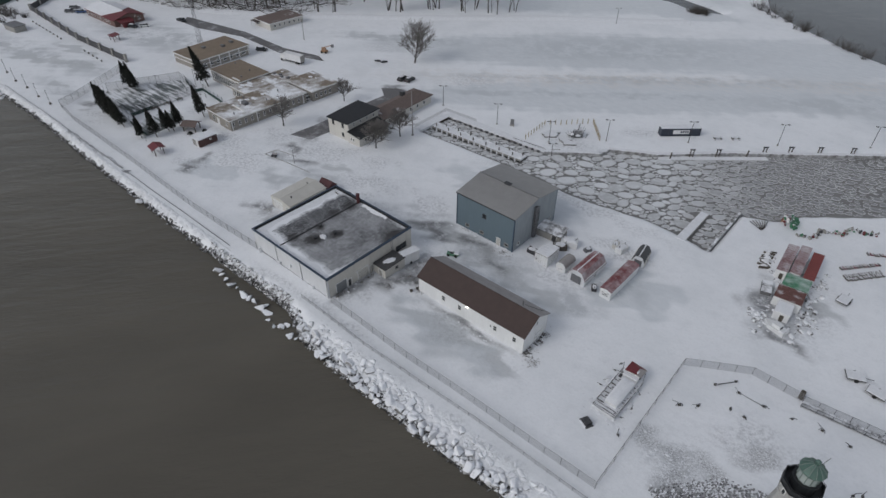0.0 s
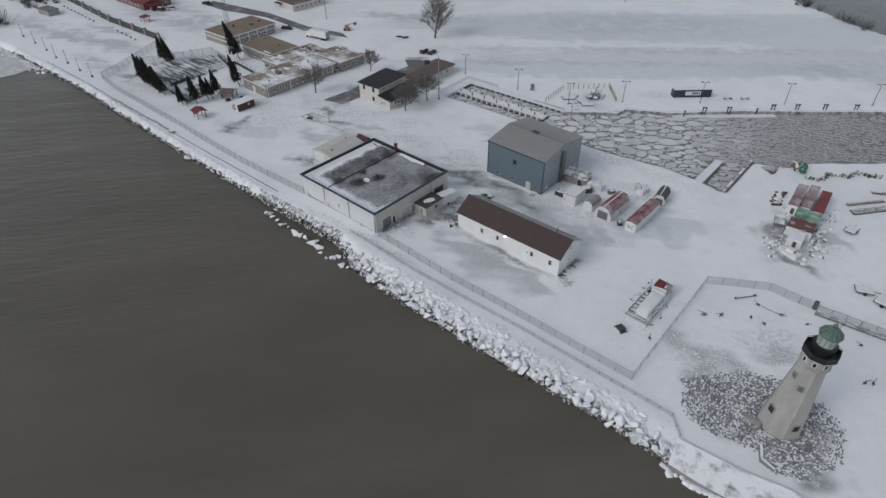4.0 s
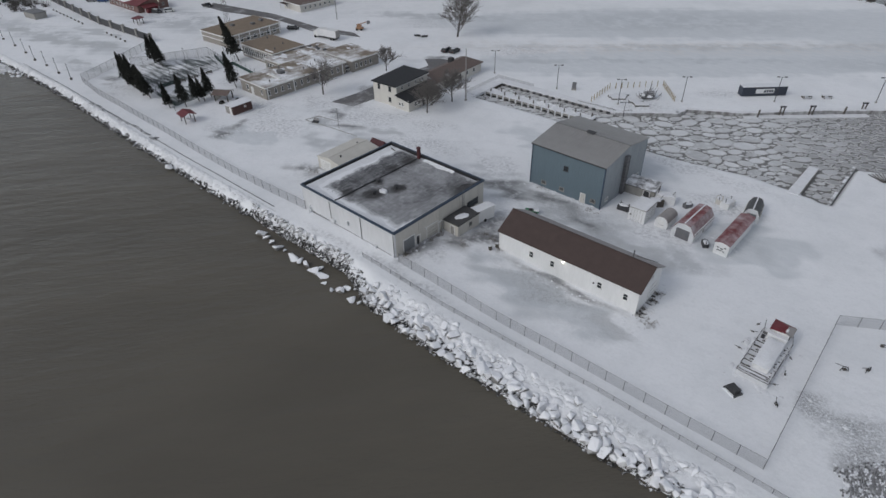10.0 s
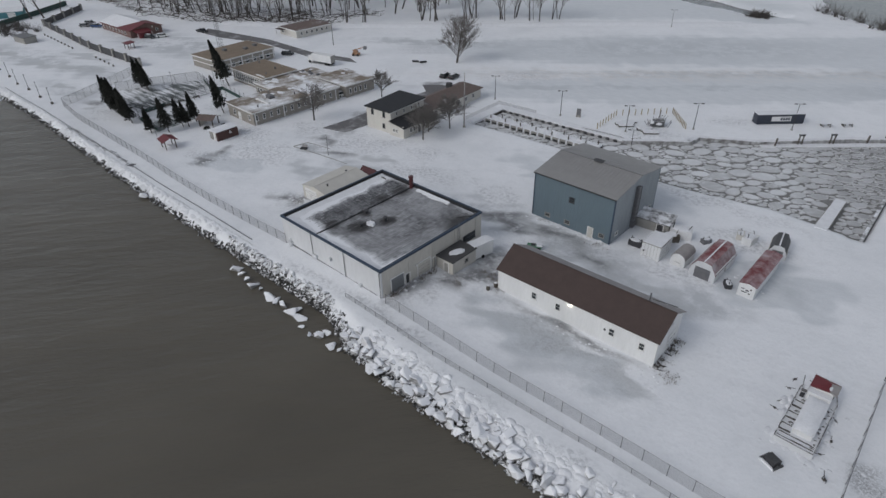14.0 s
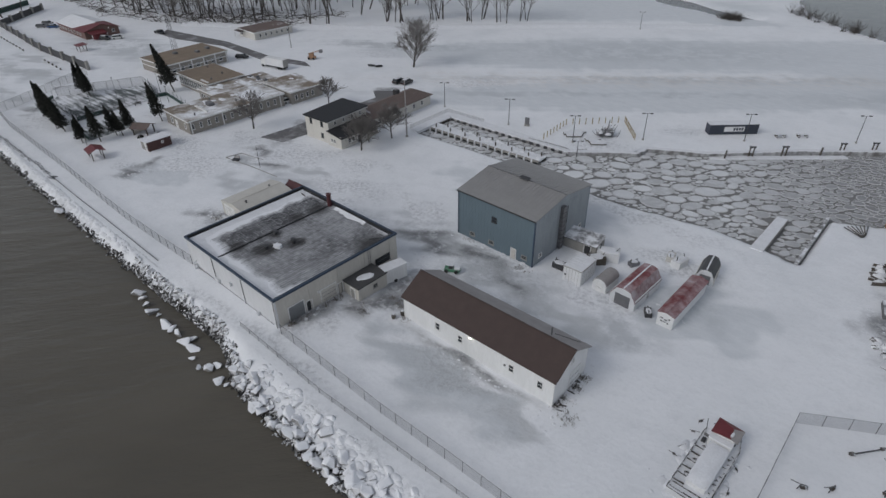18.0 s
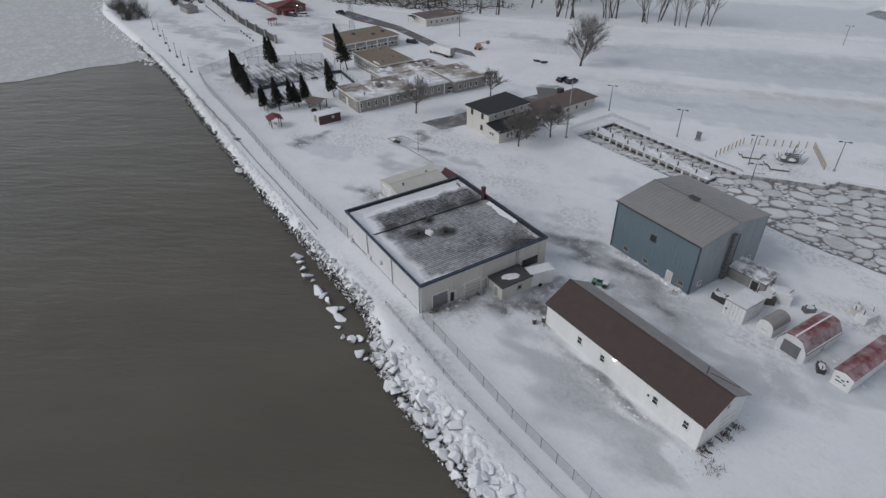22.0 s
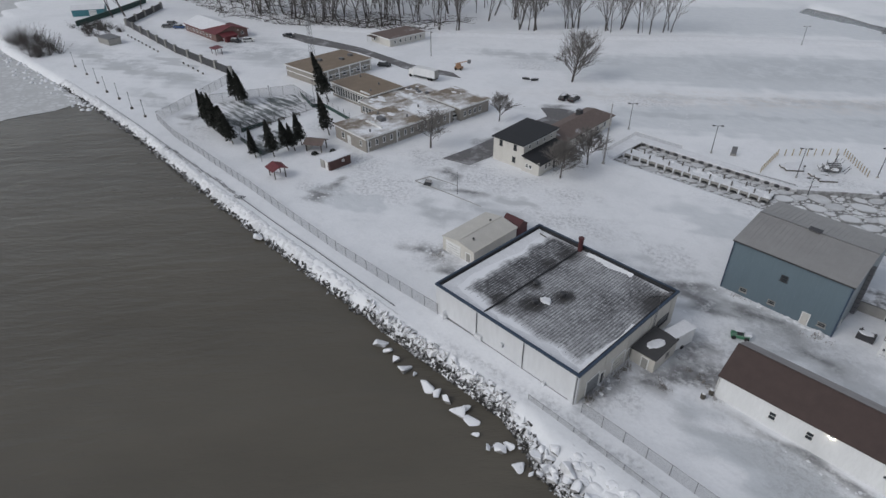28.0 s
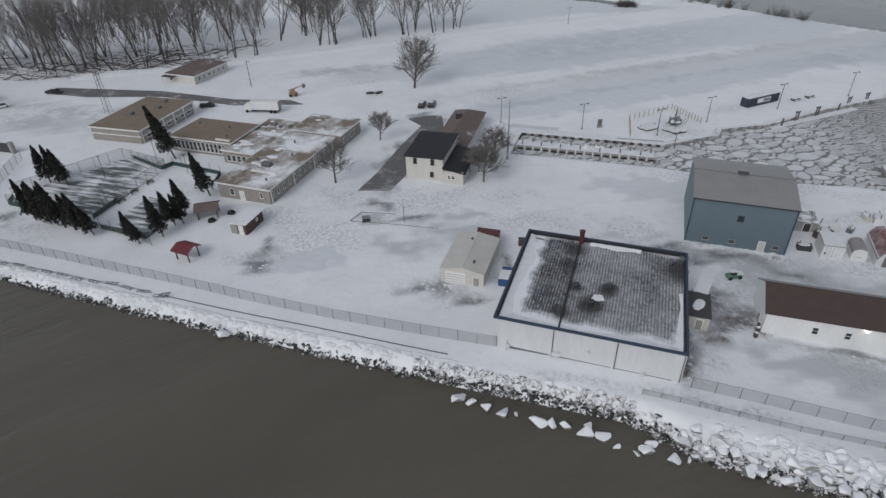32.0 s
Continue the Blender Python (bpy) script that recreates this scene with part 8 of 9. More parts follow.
    tagged(new("fallen_branches", mesh_of("fallen_branches", b, M["bark"])), "fallen limbs and brush along the edge of the wood", "brush", kind="stuff")
    b = bm_new()
    for k in range(110):
        g = r.random()
        if g < 0.25:
            cx, cy = r.uniform(-275, -240), r.uniform(2, 12)
        elif g < 0.5:
            cx, cy = r.uniform(-282, -258), r.uniform(28, 42)
        elif g < 0.8:
            u = r.random()
            cx, cy = 4 + 60 * u + r.uniform(-3, 3), 290 - 45 * u + r.uniform(-6, 0)
        else:
            cx, cy = r.uniform(-20, -11), r.uniform(256, 261)
        tall = 2.0 if g < 0.25 else 1.5 if 0.5 < g < 0.8 else 1.0
        for j in range(26):
            d = Vector((r.gauss(0, 0.6), r.gauss(0, 0.6), 1)).normalized()
            p = Vector((cx + r.uniform(-1, 1), cy + r.uniform(-1, 1), gz(cx, cy)))
            tube(b, p, p + d * r.uniform(1.5, 4.0) * tall, 0.06, 0.02, n=3, caps=False)
    tagged(new("bank_bushes", mesh_of("bank_bushes", b, M["bark"])), "bare brown bushes along the banks", "bushes", kind="stuff")


trees()


# ---- roads ----
def road(name, pts, label):
    tagged(new(name, mesh_of(name, prism(bm_new(), pts, -0.3, 0.15), M["asphalt"])), label, "road", kind="structure")


road("road_drive", [(-68.3, 45.2), (-61.0, 46.8), (-60.2, 54), (-60.0, 72), (-59.5, 86), (-62.5, 94.5), (-66.5, 93.8), (-71.5, 90.2), (-66.2, 86), (-67.2, 70), (-67.4, 54)], "dark wet drive cleared between snow")
road("road_far", [(-201, 90.6), (-196, 85), (-183, 84.8), (-158.5, 90.8), (-130, 89.0), (-108, 94.5), (-114, 97), (-132, 93.6), (-161.5, 95.5)], "dark cleared road before the wood")


# ---- vehicles ----
def car(x, y, deg, paint, label, L=4.6, W=1.85, H=1.6, pickup=False):
    t = thing("car", x, y, gz(x, y) + 0.05, deg, label, "car", "parked cars")
    h0 = 0.35
    part("body", slab(bm_new(), [(-L / 2, -W / 2, 0.95), (L / 2, -W / 2, 0.88), (L / 2, W / 2, 0.88), (-L / 2, W / 2, 0.95)], 0.62), M[paint], t)
    x0, x1 = (-0.4, L * 0.28) if pickup else (-L * 0.45, L * 0.22)
    lo = [(x0, -W / 2 + 0.08, 0.94), (x1 + 0.5, -W / 2 + 0.08, 0.9), (x1 + 0.5, W / 2 - 0.08, 0.9), (x0, W / 2 - 0.08, 0.94)]
    hi = [(x0 + 0.25, -W / 2 + 0.22, H - 0.06), (x1 - 0.15, -W / 2 + 0.22, H - 0.06), (x1 - 0.15, W / 2 - 0.22, H - 0.06), (x0 + 0.25, W / 2 - 0.22, H - 0.06)]
    part("glasshouse", hull(bm_new(), [hi, lo[::-1]] + [(lo[i], lo[(i + 1) % 4], hi[(i + 1) % 4], hi[i]) for i in range(4)]), M["glass"], t)
    part("roof", boxm(x0 + 0.2, x1 - 0.1, -W / 2 + 0.2, W / 2 - 0.2, H - 0.06, H), M[paint], t)
    part("snow_cap", boxm(x0 + 0.5, x1 - 0.4, -W / 2 + 0.35, W / 2 - 0.35, H, H + 0.06), M["snow"], t)
    for sx in (-L * 0.31, L * 0.31):
        for sy in (-1, 1):
            w = part("wheel", tube(bm_new(), (sx, sy * (W / 2 - 0.22), 0.34), (sx, sy * (W / 2 + 0.01), 0.34), 0.34, n=14), M["rubber"], t)
            part("rim", tube(bm_new(), (sx, sy * (W / 2 + 0.005), 0.34), (sx, sy * (W / 2 + 0.03), 0.34), 0.19, n=10), M["steel"], w)
    for sy in (-0.6, 0.6):
        part("headlight", boxm(L / 2 - 0.02, L / 2 + 0.03, sy - 0.18, sy + 0.18, 0.62, 0.78), M["white_paint"], t)
        part("tail_light", boxm(-L / 2 - 0.03, -L / 2 + 0.02, sy - 0.14, sy + 0.14, 0.65, 0.85), M["red"], t)
    return t


def vehicles():
    car(-137.2, 85.8, 30, "black_paint", "dark estate car on the snowy car park")
    car(-197.5, 85.4, 5, "black_paint", "dark pickup with snow in its bed", 5.4, 2.0, 1.8, True)
    car(-70.8, 101.0, 95, "black_paint", "dark car parked nose-in beside its twin")
    car(-68.0, 102.0, 95, "black_paint", "dark car with snow on its roof")
    car(-84.4, 66.8, 80, "white_paint", "pale car close to the brick wing")
    car(-251, 58, 40, "steel", "grey car in the snow beside the hall")
    car(-246, 61, 40, "blue_paint", "blue car in the snow beside the hall")
    car(-255, 62, 40, "steel", "grey car half under snow by the hall")
    car(-206, 66, 20, "black_paint", "dark vehicle by the hall porch")
    car(-203, 70, 60, "white_paint", "white vehicle by the hall porch")
    t = thing("box_truck", -117.4, 86.0, None, 9, "white box lorry standing on the snowy car park", "truck")
    part("cargo_box", boxm(-3.2, 5.6, -1.25, 1.25, 1.0, 3.6), M["white_wall"], t)
    part("cab", hull(bm_new(), [[(-5.6, -1.1, 0.5), (-3.3, -1.1, 0.5), (-3.3, 1.1, 0.5), (-5.6, 1.1, 0.5)], [(-5.1, -1.1, 2.6), (-3.3, -1.1, 2.7), (-3.3, 1.1, 2.7), (-5.1, 1.1, 2.6)], [(-5.6, -1.1, 0.5), (-3.3, -1.1, 0.5), (-3.3, -1.1, 2.7), (-5.1, -1.1, 2.6)], [(-5.6, 1.1, 0.5), (-3.3, 1.1, 0.5), (-3.3, 1.1, 2.7), (-5.1, 1.1, 2.6)], [(-5.6, -1.1, 0.5), (-5.6, 1.1, 0.5), (-5.1, 1.1, 2.6), (-5.1, -1.1, 2.6)], [(-3.3, -1.1, 0.5), (-3.3, 1.1, 0.5), (-3.3, 1.1, 2.7), (-3.3, -1.1, 2.7)]]), M["white_paint"], t)
    part("chassis", boxm(-5.4, 5.5, -0.9, 0.9, 0.5, 0.98), M["dark_steel"], t)
    part("rear_door", boxm(5.6, 5.68, -1.15, 1.15, 1.05, 3.5), M["concrete"], t)
    part("windscreen", slab(bm_new(), [(-5.42, -0.95, 1.5), (-5.42, 0.95, 1.5), (-5.18, 0.95, 2.5), (-5.18, -0.95, 2.5)], 0.05), M["glass"], t)
    for sx in (-4.6, 3.0, 4.2):
        for sy in (-1, 1):
            part("wheel", tube(bm_new(), (sx, sy * 0.9, 0.5), (sx, sy * 1.2, 0.5), 0.5, n=14), M["rubber"], t)
    l = thing("boom_lift", -115.2, 101.2, None, 30, "orange boom lift parked in the snow", "lift")
    part("chassis", boxm(-1.4, 1.4, -0.9, 0.9, 0.4, 1.0), M["orange"], l)
    part("turret", boxm(-0.9, 0.7, -0.7, 0.7, 1.0, 1.9), M["orange"], l)
    part("boom", tube(bm_new(), (-1.2, 0, 1.9), (3.4, 0, 3.2), 0.2, 0.15, n=6), M["orange"], l)
    part("basket", boxm(3.2, 4.2, -0.6, 0.6, 2.5, 3.5), M["steel"], l)
    for sx in (-0.9, 0.9):
        for sy in (-1, 1):
            part("wheel", tube(bm_new(), (sx, sy * 0.8, 0.42), (sx, sy * 1.1, 0.42), 0.42, n=12), M["rubber"], l)
    for x, y, d in ((-91.0, 108.2, 20), (-88.2, 109.2, 60)):
        s = thing("snow_plough_blade", x, y, None, d, "dark steel plough blade lying in the snow", "plough", "plough parts on the field")
        part("blade", slab(bm_new(), [(-1.3, -0.3, 0.9), (1.3, -0.3, 0.9), (1.3, 0.2, 0.2), (-1.3, 0.2, 0.2)], 0.12), M["dark_steel"], s)
        part("frame", boxm(-0.8, 0.8, 0.2, 1.4, 0.1, 0.5), M["steel"], s)


vehicles()


# ---- barge, shanties and clutter on the point ----
def barge():
    t = thing("derelict_workboat", 59.3, 18.6, None, -3, "old flat workboat under snow with a dark red wheelhouse roof", "boat")
    r = random.Random(66)
    hullp = [(-2.2, -6.4), (2.3, -6.5), (2.35, 4.0), (1.7, 6.3), (-1.6, 6.3), (-2.25, 4.4)]
    part("hull", prism(bm_new(), hullp, -0.2, 0.85), M["wall_frost"], t)
    part("deck_snow", prism(bm_new(), [(x * 0.95, y * 0.97) for x, y in hullp], 0.85, 0.95), M["snow"], t)
    # dark gunwale strakes standing out of the snow
    for (x0, y0), (x1, y1) in zip(hullp, hullp[1:] + hullp[:1]):
        part("gunwale", tube(bm_new(), (x0, y0, 1.0), (x1, y1, 1.0), 0.055, n=5), M["scrap"], t)

    def soft_slab(x0, x1, y0, y1, z, sag, name, label=""):
        """Snow lying on a roof: domed, with a rounded edge."""
        b = bm_new()
        nu, nv = 7, 11
        grid = []
        for v in range(nv):
            row = []
            for u in range(nu):
                fu, fv = u / (nu - 1), v / (nv - 1)
                edge = min(fu, 1 - fu, fv * 1.4, (1 - fv) * 1.4)
                row.append(b.verts.new((x0 + (x1 - x0) * fu + r.uniform(-0.05, 0.05), y0 + (y1 - y0) * fv + r.uniform(-0.05, 0.05), z - 0.3 * max(0, 0.17 - edge) / 0.17 + sag * r.uniform(-1, 1))))
            grid.append(row)
        for v in range(nv - 1):
            for u in range(nu - 1):
                b.faces.new((grid[v][u], grid[v][u + 1], grid[v + 1][u + 1], grid[v + 1][u]))
        part(name, b, M["snow"], t, label, True)
    part("deckhouse", boxm(-0.75, 1.45, -4.6, 2.3, 0.9, 1.95), M["white_wall"], t)
    soft_slab(-0.9, 1.6, -4.8, 2.4, 2.2, 0.04, "deckhouse_snow", "smooth thick snow on the long deckhouse roof")
    # open bays between frames along one side
    for k in range(6):
        y = -4.9 + k * 1.25
        part("bay_frame", boxm(-2.1, -0.8, y - 0.035, y + 0.035, 0.9, 1.2 - 0.1 * (k % 2)), M["scrap"], t)
        if k % 2:
            part("bay_gear", rock_bm(r, 0.3, 0.6), M["scrap"], t).location = (-1.2, y + 0.5, 1.0)
    part("side_rail", tube(bm_new(), (-2.15, -5.0, 1.4), (-2.15, 1.6, 1.4), 0.035, n=5), M["scrap"], t)
    # walkway with dark clutter on the other side
    for k in range(12):
        s = r.uniform(0.15, 0.32)
        o = part("deck_gear", boulder_bm(r, 0.6, 8, 0), M["scrap"], t)
        o.location, o.scale = (1.9 + r.uniform(-0.15, 0.2), -5.6 + k * 0.75, 1.0), (s, s, s)
    for y in (-6.0, -5.3):
        part("bow_beam", boxm(-2.0, 2.1, y - 0.05, y + 0.05, 0.95, 1.06), M["scrap"], t)
    part("cabin", boxm(-1.2, 1.5, 2.6, 3.4, 0.9, 2.2), M["white_wall"], t)
    part("cabin_snow", boxm(-1.25, 1.55, 2.5, 3.45, 2.2, 2.34), M["snow"], t)
    part("wheelhouse", boxm(-1.0, 1.5, 3.5, 5.6, 0.9, 2.7), M["white_wall"], t)
    part("wheelhouse_roof", slab(bm_new(), [(-1.3, 3.2, 2.75), (1.0, 3.2, 3.05), (0.8, 4.7, 3.3), (-1.3, 5.9, 2.8)], 0.1), M["red"], t, "dark red sheet roof")
    part("wheelhouse_roof", slab(bm_new(), [(1.0, 3.2, 3.05), (1.9, 3.3, 2.7), (1.9, 5.8, 2.7), (0.8, 4.7, 3.3)], 0.1), M["frost_shingle"], t)
    part("wheelhouse_roof", slab(bm_new(), [(-1.3, 5.9, 2.8), (0.8, 4.7, 3.3), (1.9, 5.8, 2.7)], 0.1), M["red"], t)
    b = bm_new()
    lump(b, 0.95, 3.9, 3.1, 0.2, 0.55, 0.16, r)
    part("ridge_snow", b, M["snow"], t)
    part("stern_deck", boxm(-2.0, -1.35, 3.6, 5.6, 0.95, 1.5), M["quay_roof"], t)
    part("stern_hatch", boxm(-1.9, -1.4, 2.4, 3.1, 0.95, 1.25), M["dark_steel"], t)
    window(t, "E", 4.4, 1.5, 1.7, 1.2, 0.6, "dark_steel")
    window(t, "S", 0.4, 3.5, 1.5, 0.8, 0.5, "dark_steel")
    window(t, "W", -1.6, -0.75, 1.2, 0.8, 0.5, "dark_steel")
    for k in range(7):
        part("rail_post", tube(bm_new(), (-2.15, -5.0 + k * 1.1, 0.9), (-2.15, -5.0 + k * 1.1, 1.4), 0.05, n=4), M["dark_steel"], t)
    part("mast", tube(bm_new(), (-2.0, 4.4, 0.9), (-2.3, 4.7, 2.8), 0.05, n=5), M["dark_steel"], t)
    for k, (x, y) in enumerate(((56.2, 22.8), (55.9, 19.6), (62.6, 16.6), (62.3, 20.6), (55.6, 18.0), (61.9, 13.6), (56.3, 25.2))):
        o = thing("scrap_heap", x, y, None, 40 * k, "dark scrap half buried in snow beside the workboat", "scrap", "scrap round the workboat")
        part("lump", rock_bm(r, 0.26, 0.45), M["scrap"], o)
        part("pole", tube(bm_new(), (-0.5, 0, 0.1), (0.7, 0.3, 0.2), 0.035, n=5), M["scrap"], o)
    d = thing("snow_drift", 59.3, 18.6, None, -3, "drifted snow banked against the workboat", "snow", kind="stuff")
    b = bm_new()
    for k in range(34):
        side = k % 3
        x, y = (-2.6 + r.gauss(0, 0.3), r.uniform(-7, 5)) if side == 0 else (r.uniform(-2.6, 2.6), -6.8 + r.gauss(0, 0.3)) if side == 1 else (2.7 + r.gauss(0, 0.25), r.uniform(-7, 3))
        lump(b, x, y, -0.15, r.uniform(0.4, 0.9), r.uniform(0.5, 1.2), r.uniform(0.2, 0.42), r, 12)
    part("drift", b, M["snow"], d, "", True)
    c = thing("dark_crate", 57.7, 8.6, None, -28, "small dark slatted crate on pale skids in the snow", "crate")
    part("body", boxm(-0.75, 0.75, -0.6, 0.6, 0, 0.8), M["dark_steel"], c)
    for k in range(4):
        part("slat", boxm(-0.7, 0.7, -0.55 + k * 0.3, -0.37 + k * 0.3, 0.8, 0.86), M["slate"], c)
    for s in (-1, 1):
        part("skid", boxm(s * 0.95 - 0.12, s * 0.95 + 0.12, -0.9, 0.7, -0.05, 0.3), M["slate"], c)
    part("snow_edge", boxm(-1.0, 1.0, -0.95, -0.7, -0.05, 0.25), M["snow"], c)


barge()


def shanties():
    """Fishing shanties on runners, drawn up side by side: sheet roofs with one shallow fall."""
    def shanty(x0, x1, y0, y1, h0, h1, roof, label, wall="white_wall", ribs=True, along="Y"):
        cx, cy = (x0 + x1) / 2, (y0 + y1) / 2
        L, W = x1 - x0, y1 - y0
        t = thing("fishing_shanty", cx, cy, None, 1.5, label, "shanty", "shanties on the point")
        walls_box(t, L - 0.1, W - 0.15, min(h0, h1) - 0.05, wall, -0.2, 0.1)
        x, y = L / 2, W / 2
        part("roof", slab(bm_new(), [(-x, -y, h0), (x, -y, h1), (x, y, h1), (-x, y, h0)], 0.12), M[roof], t)
        for s, h in ((-x, h0), (x - 0.08, h1)):
            part("fascia", boxm(s, s + 0.08, -y + 0.01, y - 0.01, min(h0, h1) - 0.2, min(h0, h1) - 0.115), M["wood"], t)
        if ribs:
            n = int(W / 0.9)
            for k in range(1, n):
                yy = -y + W * k / n
                part("batten", slab(bm_new(), [(-x + 0.02, yy - 0.03, h0 + 0.05), (x - 0.02, yy - 0.03, h1 + 0.05), (x - 0.02, yy + 0.03, h1 + 0.05), (-x + 0.02, yy + 0.03, h0 + 0.05)], 0.05), M[roof], t)
        door(t, "S", 0.2, -y + 0.07, 0, 0.8, 1.7, "wood")
        window(t, "E", -y * 0.4, x - 0.05, 1.0, 0.6, 0.5, "dark_steel", False)
        return t
    shanty(71.6, 74.0, 71.6, 83.4, 2.5, 2.65, "red_roof_snow", "narrow shanty with a dark red roof under snow")
    shanty(74.2, 76.5, 72.3, 84.6, 2.65, 2.75, "red_roof_snow", "narrow shanty with a frosted red roof")
    shanty(77.1, 79.4, 72.0, 83.5, 2.6, 2.7, "red_bright", "narrow shanty with a bare rust-red roof")
    shanty(74.1, 79.4, 66.9, 71.7, 2.55, 2.6, "green_roof_snow", "wide shanty with a pale green roof half under snow", ribs=False)
    shanty(73.8, 79.4, 61.8, 66.7, 2.5, 2.55, "brown_frost", "wide shanty with a worn brown-red roof")
    shanty(75.2, 78.4, 57.3, 61.4, 2.2, 2.3, "snow", "small white shanty under snow", ribs=False)
    tp = thing("tarped_gear", 71.8, 66.0, None, 12, "gear under a snowy grey tarpaulin beside the shanties", "tarpaulin")
    part("tarpaulin", slab(bm_new(), [(-1.1, -2.2, 0.9), (1.0, -2.3, 1.1), (1.1, 2.3, 1.0), (-1.0, 2.2, 0.8)], 0.9), M["quay_roof"], tp)
    part("rope", tube(bm_new(), (-1.1, 0, 0.95), (1.1, 0.1, 1.1), 0.04, n=5), M["wood"], tp)
    rk = thing("crate_rack", 68.8, 77.0, None, 4, "dark frames of a crate rack under snow", "rack")
    r = random.Random(23)
    for j in range(9):
        part("frame", boxm(-1.3, 1.3, -0.05, 0.05, 0.0, r.uniform(0.25, 0.7)), M["wood"], rk).location = (r.uniform(-0.3, 0.3), -3.8 + j * 0.92, 0)
        rk.children[-1].rotation_euler = (0, 0, r.uniform(-0.6, 0.6))
    for j in range(4):
        q = bm_new()
        lump(q, 0, 0, 0.1, 1.1, 0.7, 0.6, r)
        part("snow_cap", q, M["snow"], rk).location = (r.uniform(-0.3, 0.3), -3.0 + j * 2.0, 0)
    rows = [((83.4, 84.8), (90.5, 92.6), 15, 1), ((84.7, 82.0), (91.2, 89.4), 18, 0), ((85.3, 81.2), (91.8, 88.6), 16, 0), ((87.3, 94.9), (91, 97), 6, 1)]
    for (x0, y0), (x1, y1), n, red in rows:
        for j in range(n):
            u = j / n
            o = thing("crab_trap", x0 + (x1 - x0) * u + r.uniform(-0.1, 0.1), y0 + (y1 - y0) * u + r.uniform(-0.15, 0.15), None, 48 + r.uniform(-15, 15), "small dark trap in a row under snow", "trap", "row of traps on the point")
            part("cage", boxm(-0.16, 0.16, -0.5, 0.5, 0.0, 0.4), M["red" if red and j % 4 == 1 else "wood"], o)
            part("snow_cap", boxm(-0.12, 0.12, -0.42, 0.4, 0.4, 0.46), M["snow"], o)
    b = thing("beached_boat", 77.0, 54.4, None, 70, "small grey boat under snow among scrap", "boat")
    b.scale = (0.75, 0.75, 0.75)
    part("hull", prism(bm_new(), [(-1.5, -3), (1.5, -3), (1.6, 1.5), (0, 3.6), (-1.6, 1.5)], 0.0, 1.1), M["white_wall"], b)
    part("cabin", boxm(-0.9, 0.9, -1.4, 1.0, 1.1, 2.1), M["white_wall"], b)
    part("deck_snow", boxm(-1.2, 1.2, -2.7, -1.45, 1.1, 1.3), M["snow"], b)
    window(b, "S", 0, -1.4, 1.4, 0.9, 0.5, "dark_steel")
    r = random.Random(31)
    for k in range(70):
        x, y = r.choice(((73.6, 54.5), (73.2, 57), (79.6, 54), (81.6, 64), (80.8, 70), (70.6, 72), (81.6, 60), (81.0, 77), (69.6, 77)))
        x, y = x + r.gauss(0, 1.3), y + r.gauss(0, 1.8)
        o = thing("scrap_heap", x, y, None, r.uniform(0, 180), "dark scrap and nets under snow by the shanties", "scrap", "scrap round the shanties")
        s = r.uniform(0.3, 0.8)
        part("lump", rock_bm(r, s * 0.8, 0.5), M["scrap"], o).location = (0, 0, s * 0.15)
        for j in range(3):
            a = r.uniform(0, 6.28)
            p = Vector((r.uniform(-s, s), r.uniform(-s, s), 0.08))
            part("pole", tube(bm_new(), p, p + Vector((math.cos(a), math.sin(a), r.uniform(0.0, 0.15))) * r.uniform(0.4, 0.9), 0.035, n=4), M["wood"], o)
        q = bm_new()
        lump(q, r.uniform(-0.3, 0.3), r.uniform(-0.3, 0.3), 0.05, s * 1.1, s * 0.8, s * 0.6, r)
        part("snow_cap", q, M["snow"], o)
    line = [(72.0, 92.3), (74.2, 92.7), (75.9, 94.9), (76.3, 98.0), (78.6, 98.4), (80.9, 99.6), (81.5, 103.0), (83.7, 104.0), (85.7, 103.6), (88.2, 106.4)]
    for k in range(88):
        if k < 40:
            u = r.random()
            green = k % 2
            x, y = (68.9 + r.gauss(0, 0.5), 97.6 - 4.4 * u + 2.0 * r.random()) if green else (66.5 + 2.6 * u + r.gauss(0, 0.6), 98.6 - 4.0 * u)
            if green:
                x += 1.2 * u + 0.4
            m = "green_paint" if green else ("red", "red", "white_paint", "orange")[r.randrange(4)]
            z = r.random() * 1.3
        else:
            u = (k - 40) / 48.0 * (len(line) - 1)
            i = min(int(u), len(line) - 2)
            x = line[i][0] + (line[i + 1][0] - line[i][0]) * (u - i) + r.gauss(0, 0.35)
            y = line[i][1] + (line[i + 1][1] - line[i][1]) * (u - i) + r.gauss(0, 0.35)
            m = ("red", "concrete", "dark_steel", "green_paint", "concrete")[r.randrange(5)]
            z = 0.0
        o = thing("channel_buoy", x, y, None, r.uniform(0, 360), {"red": "faded red", "green_paint": "bright green"}.get(m, "dull grey") + " channel buoy lying in the snow", "buoy", "buoys on the canal edge")
        s = r.uniform(0.4, 0.75)
        f = part("float", lathe(bm_new(), [(0.1, -s), (0.45 * s + 0.05, -0.5 * s), (0.45 * s + 0.05, 0.5 * s), (0.1, 1.1 * s)], 9), M[m], o)
        f.rotation_euler, f.location = (radians(r.uniform(10, 85)), 0, 0), (0, 0, 0.4 * s + z)
        part("ring", tube(bm_new(), (0, -0.2, 0.5 * s + z), (0, 0.3, 0.9 * s + z), 0.05, n=5), M["dark_steel"], o)
        if r.random() < 0.6:
            q = bm_new()
            lump(q, 0, 0, 0.6 * s + z, 0.35, 0.3, 0.25, r)
            part("snow_cap", q, M["snow"], o)
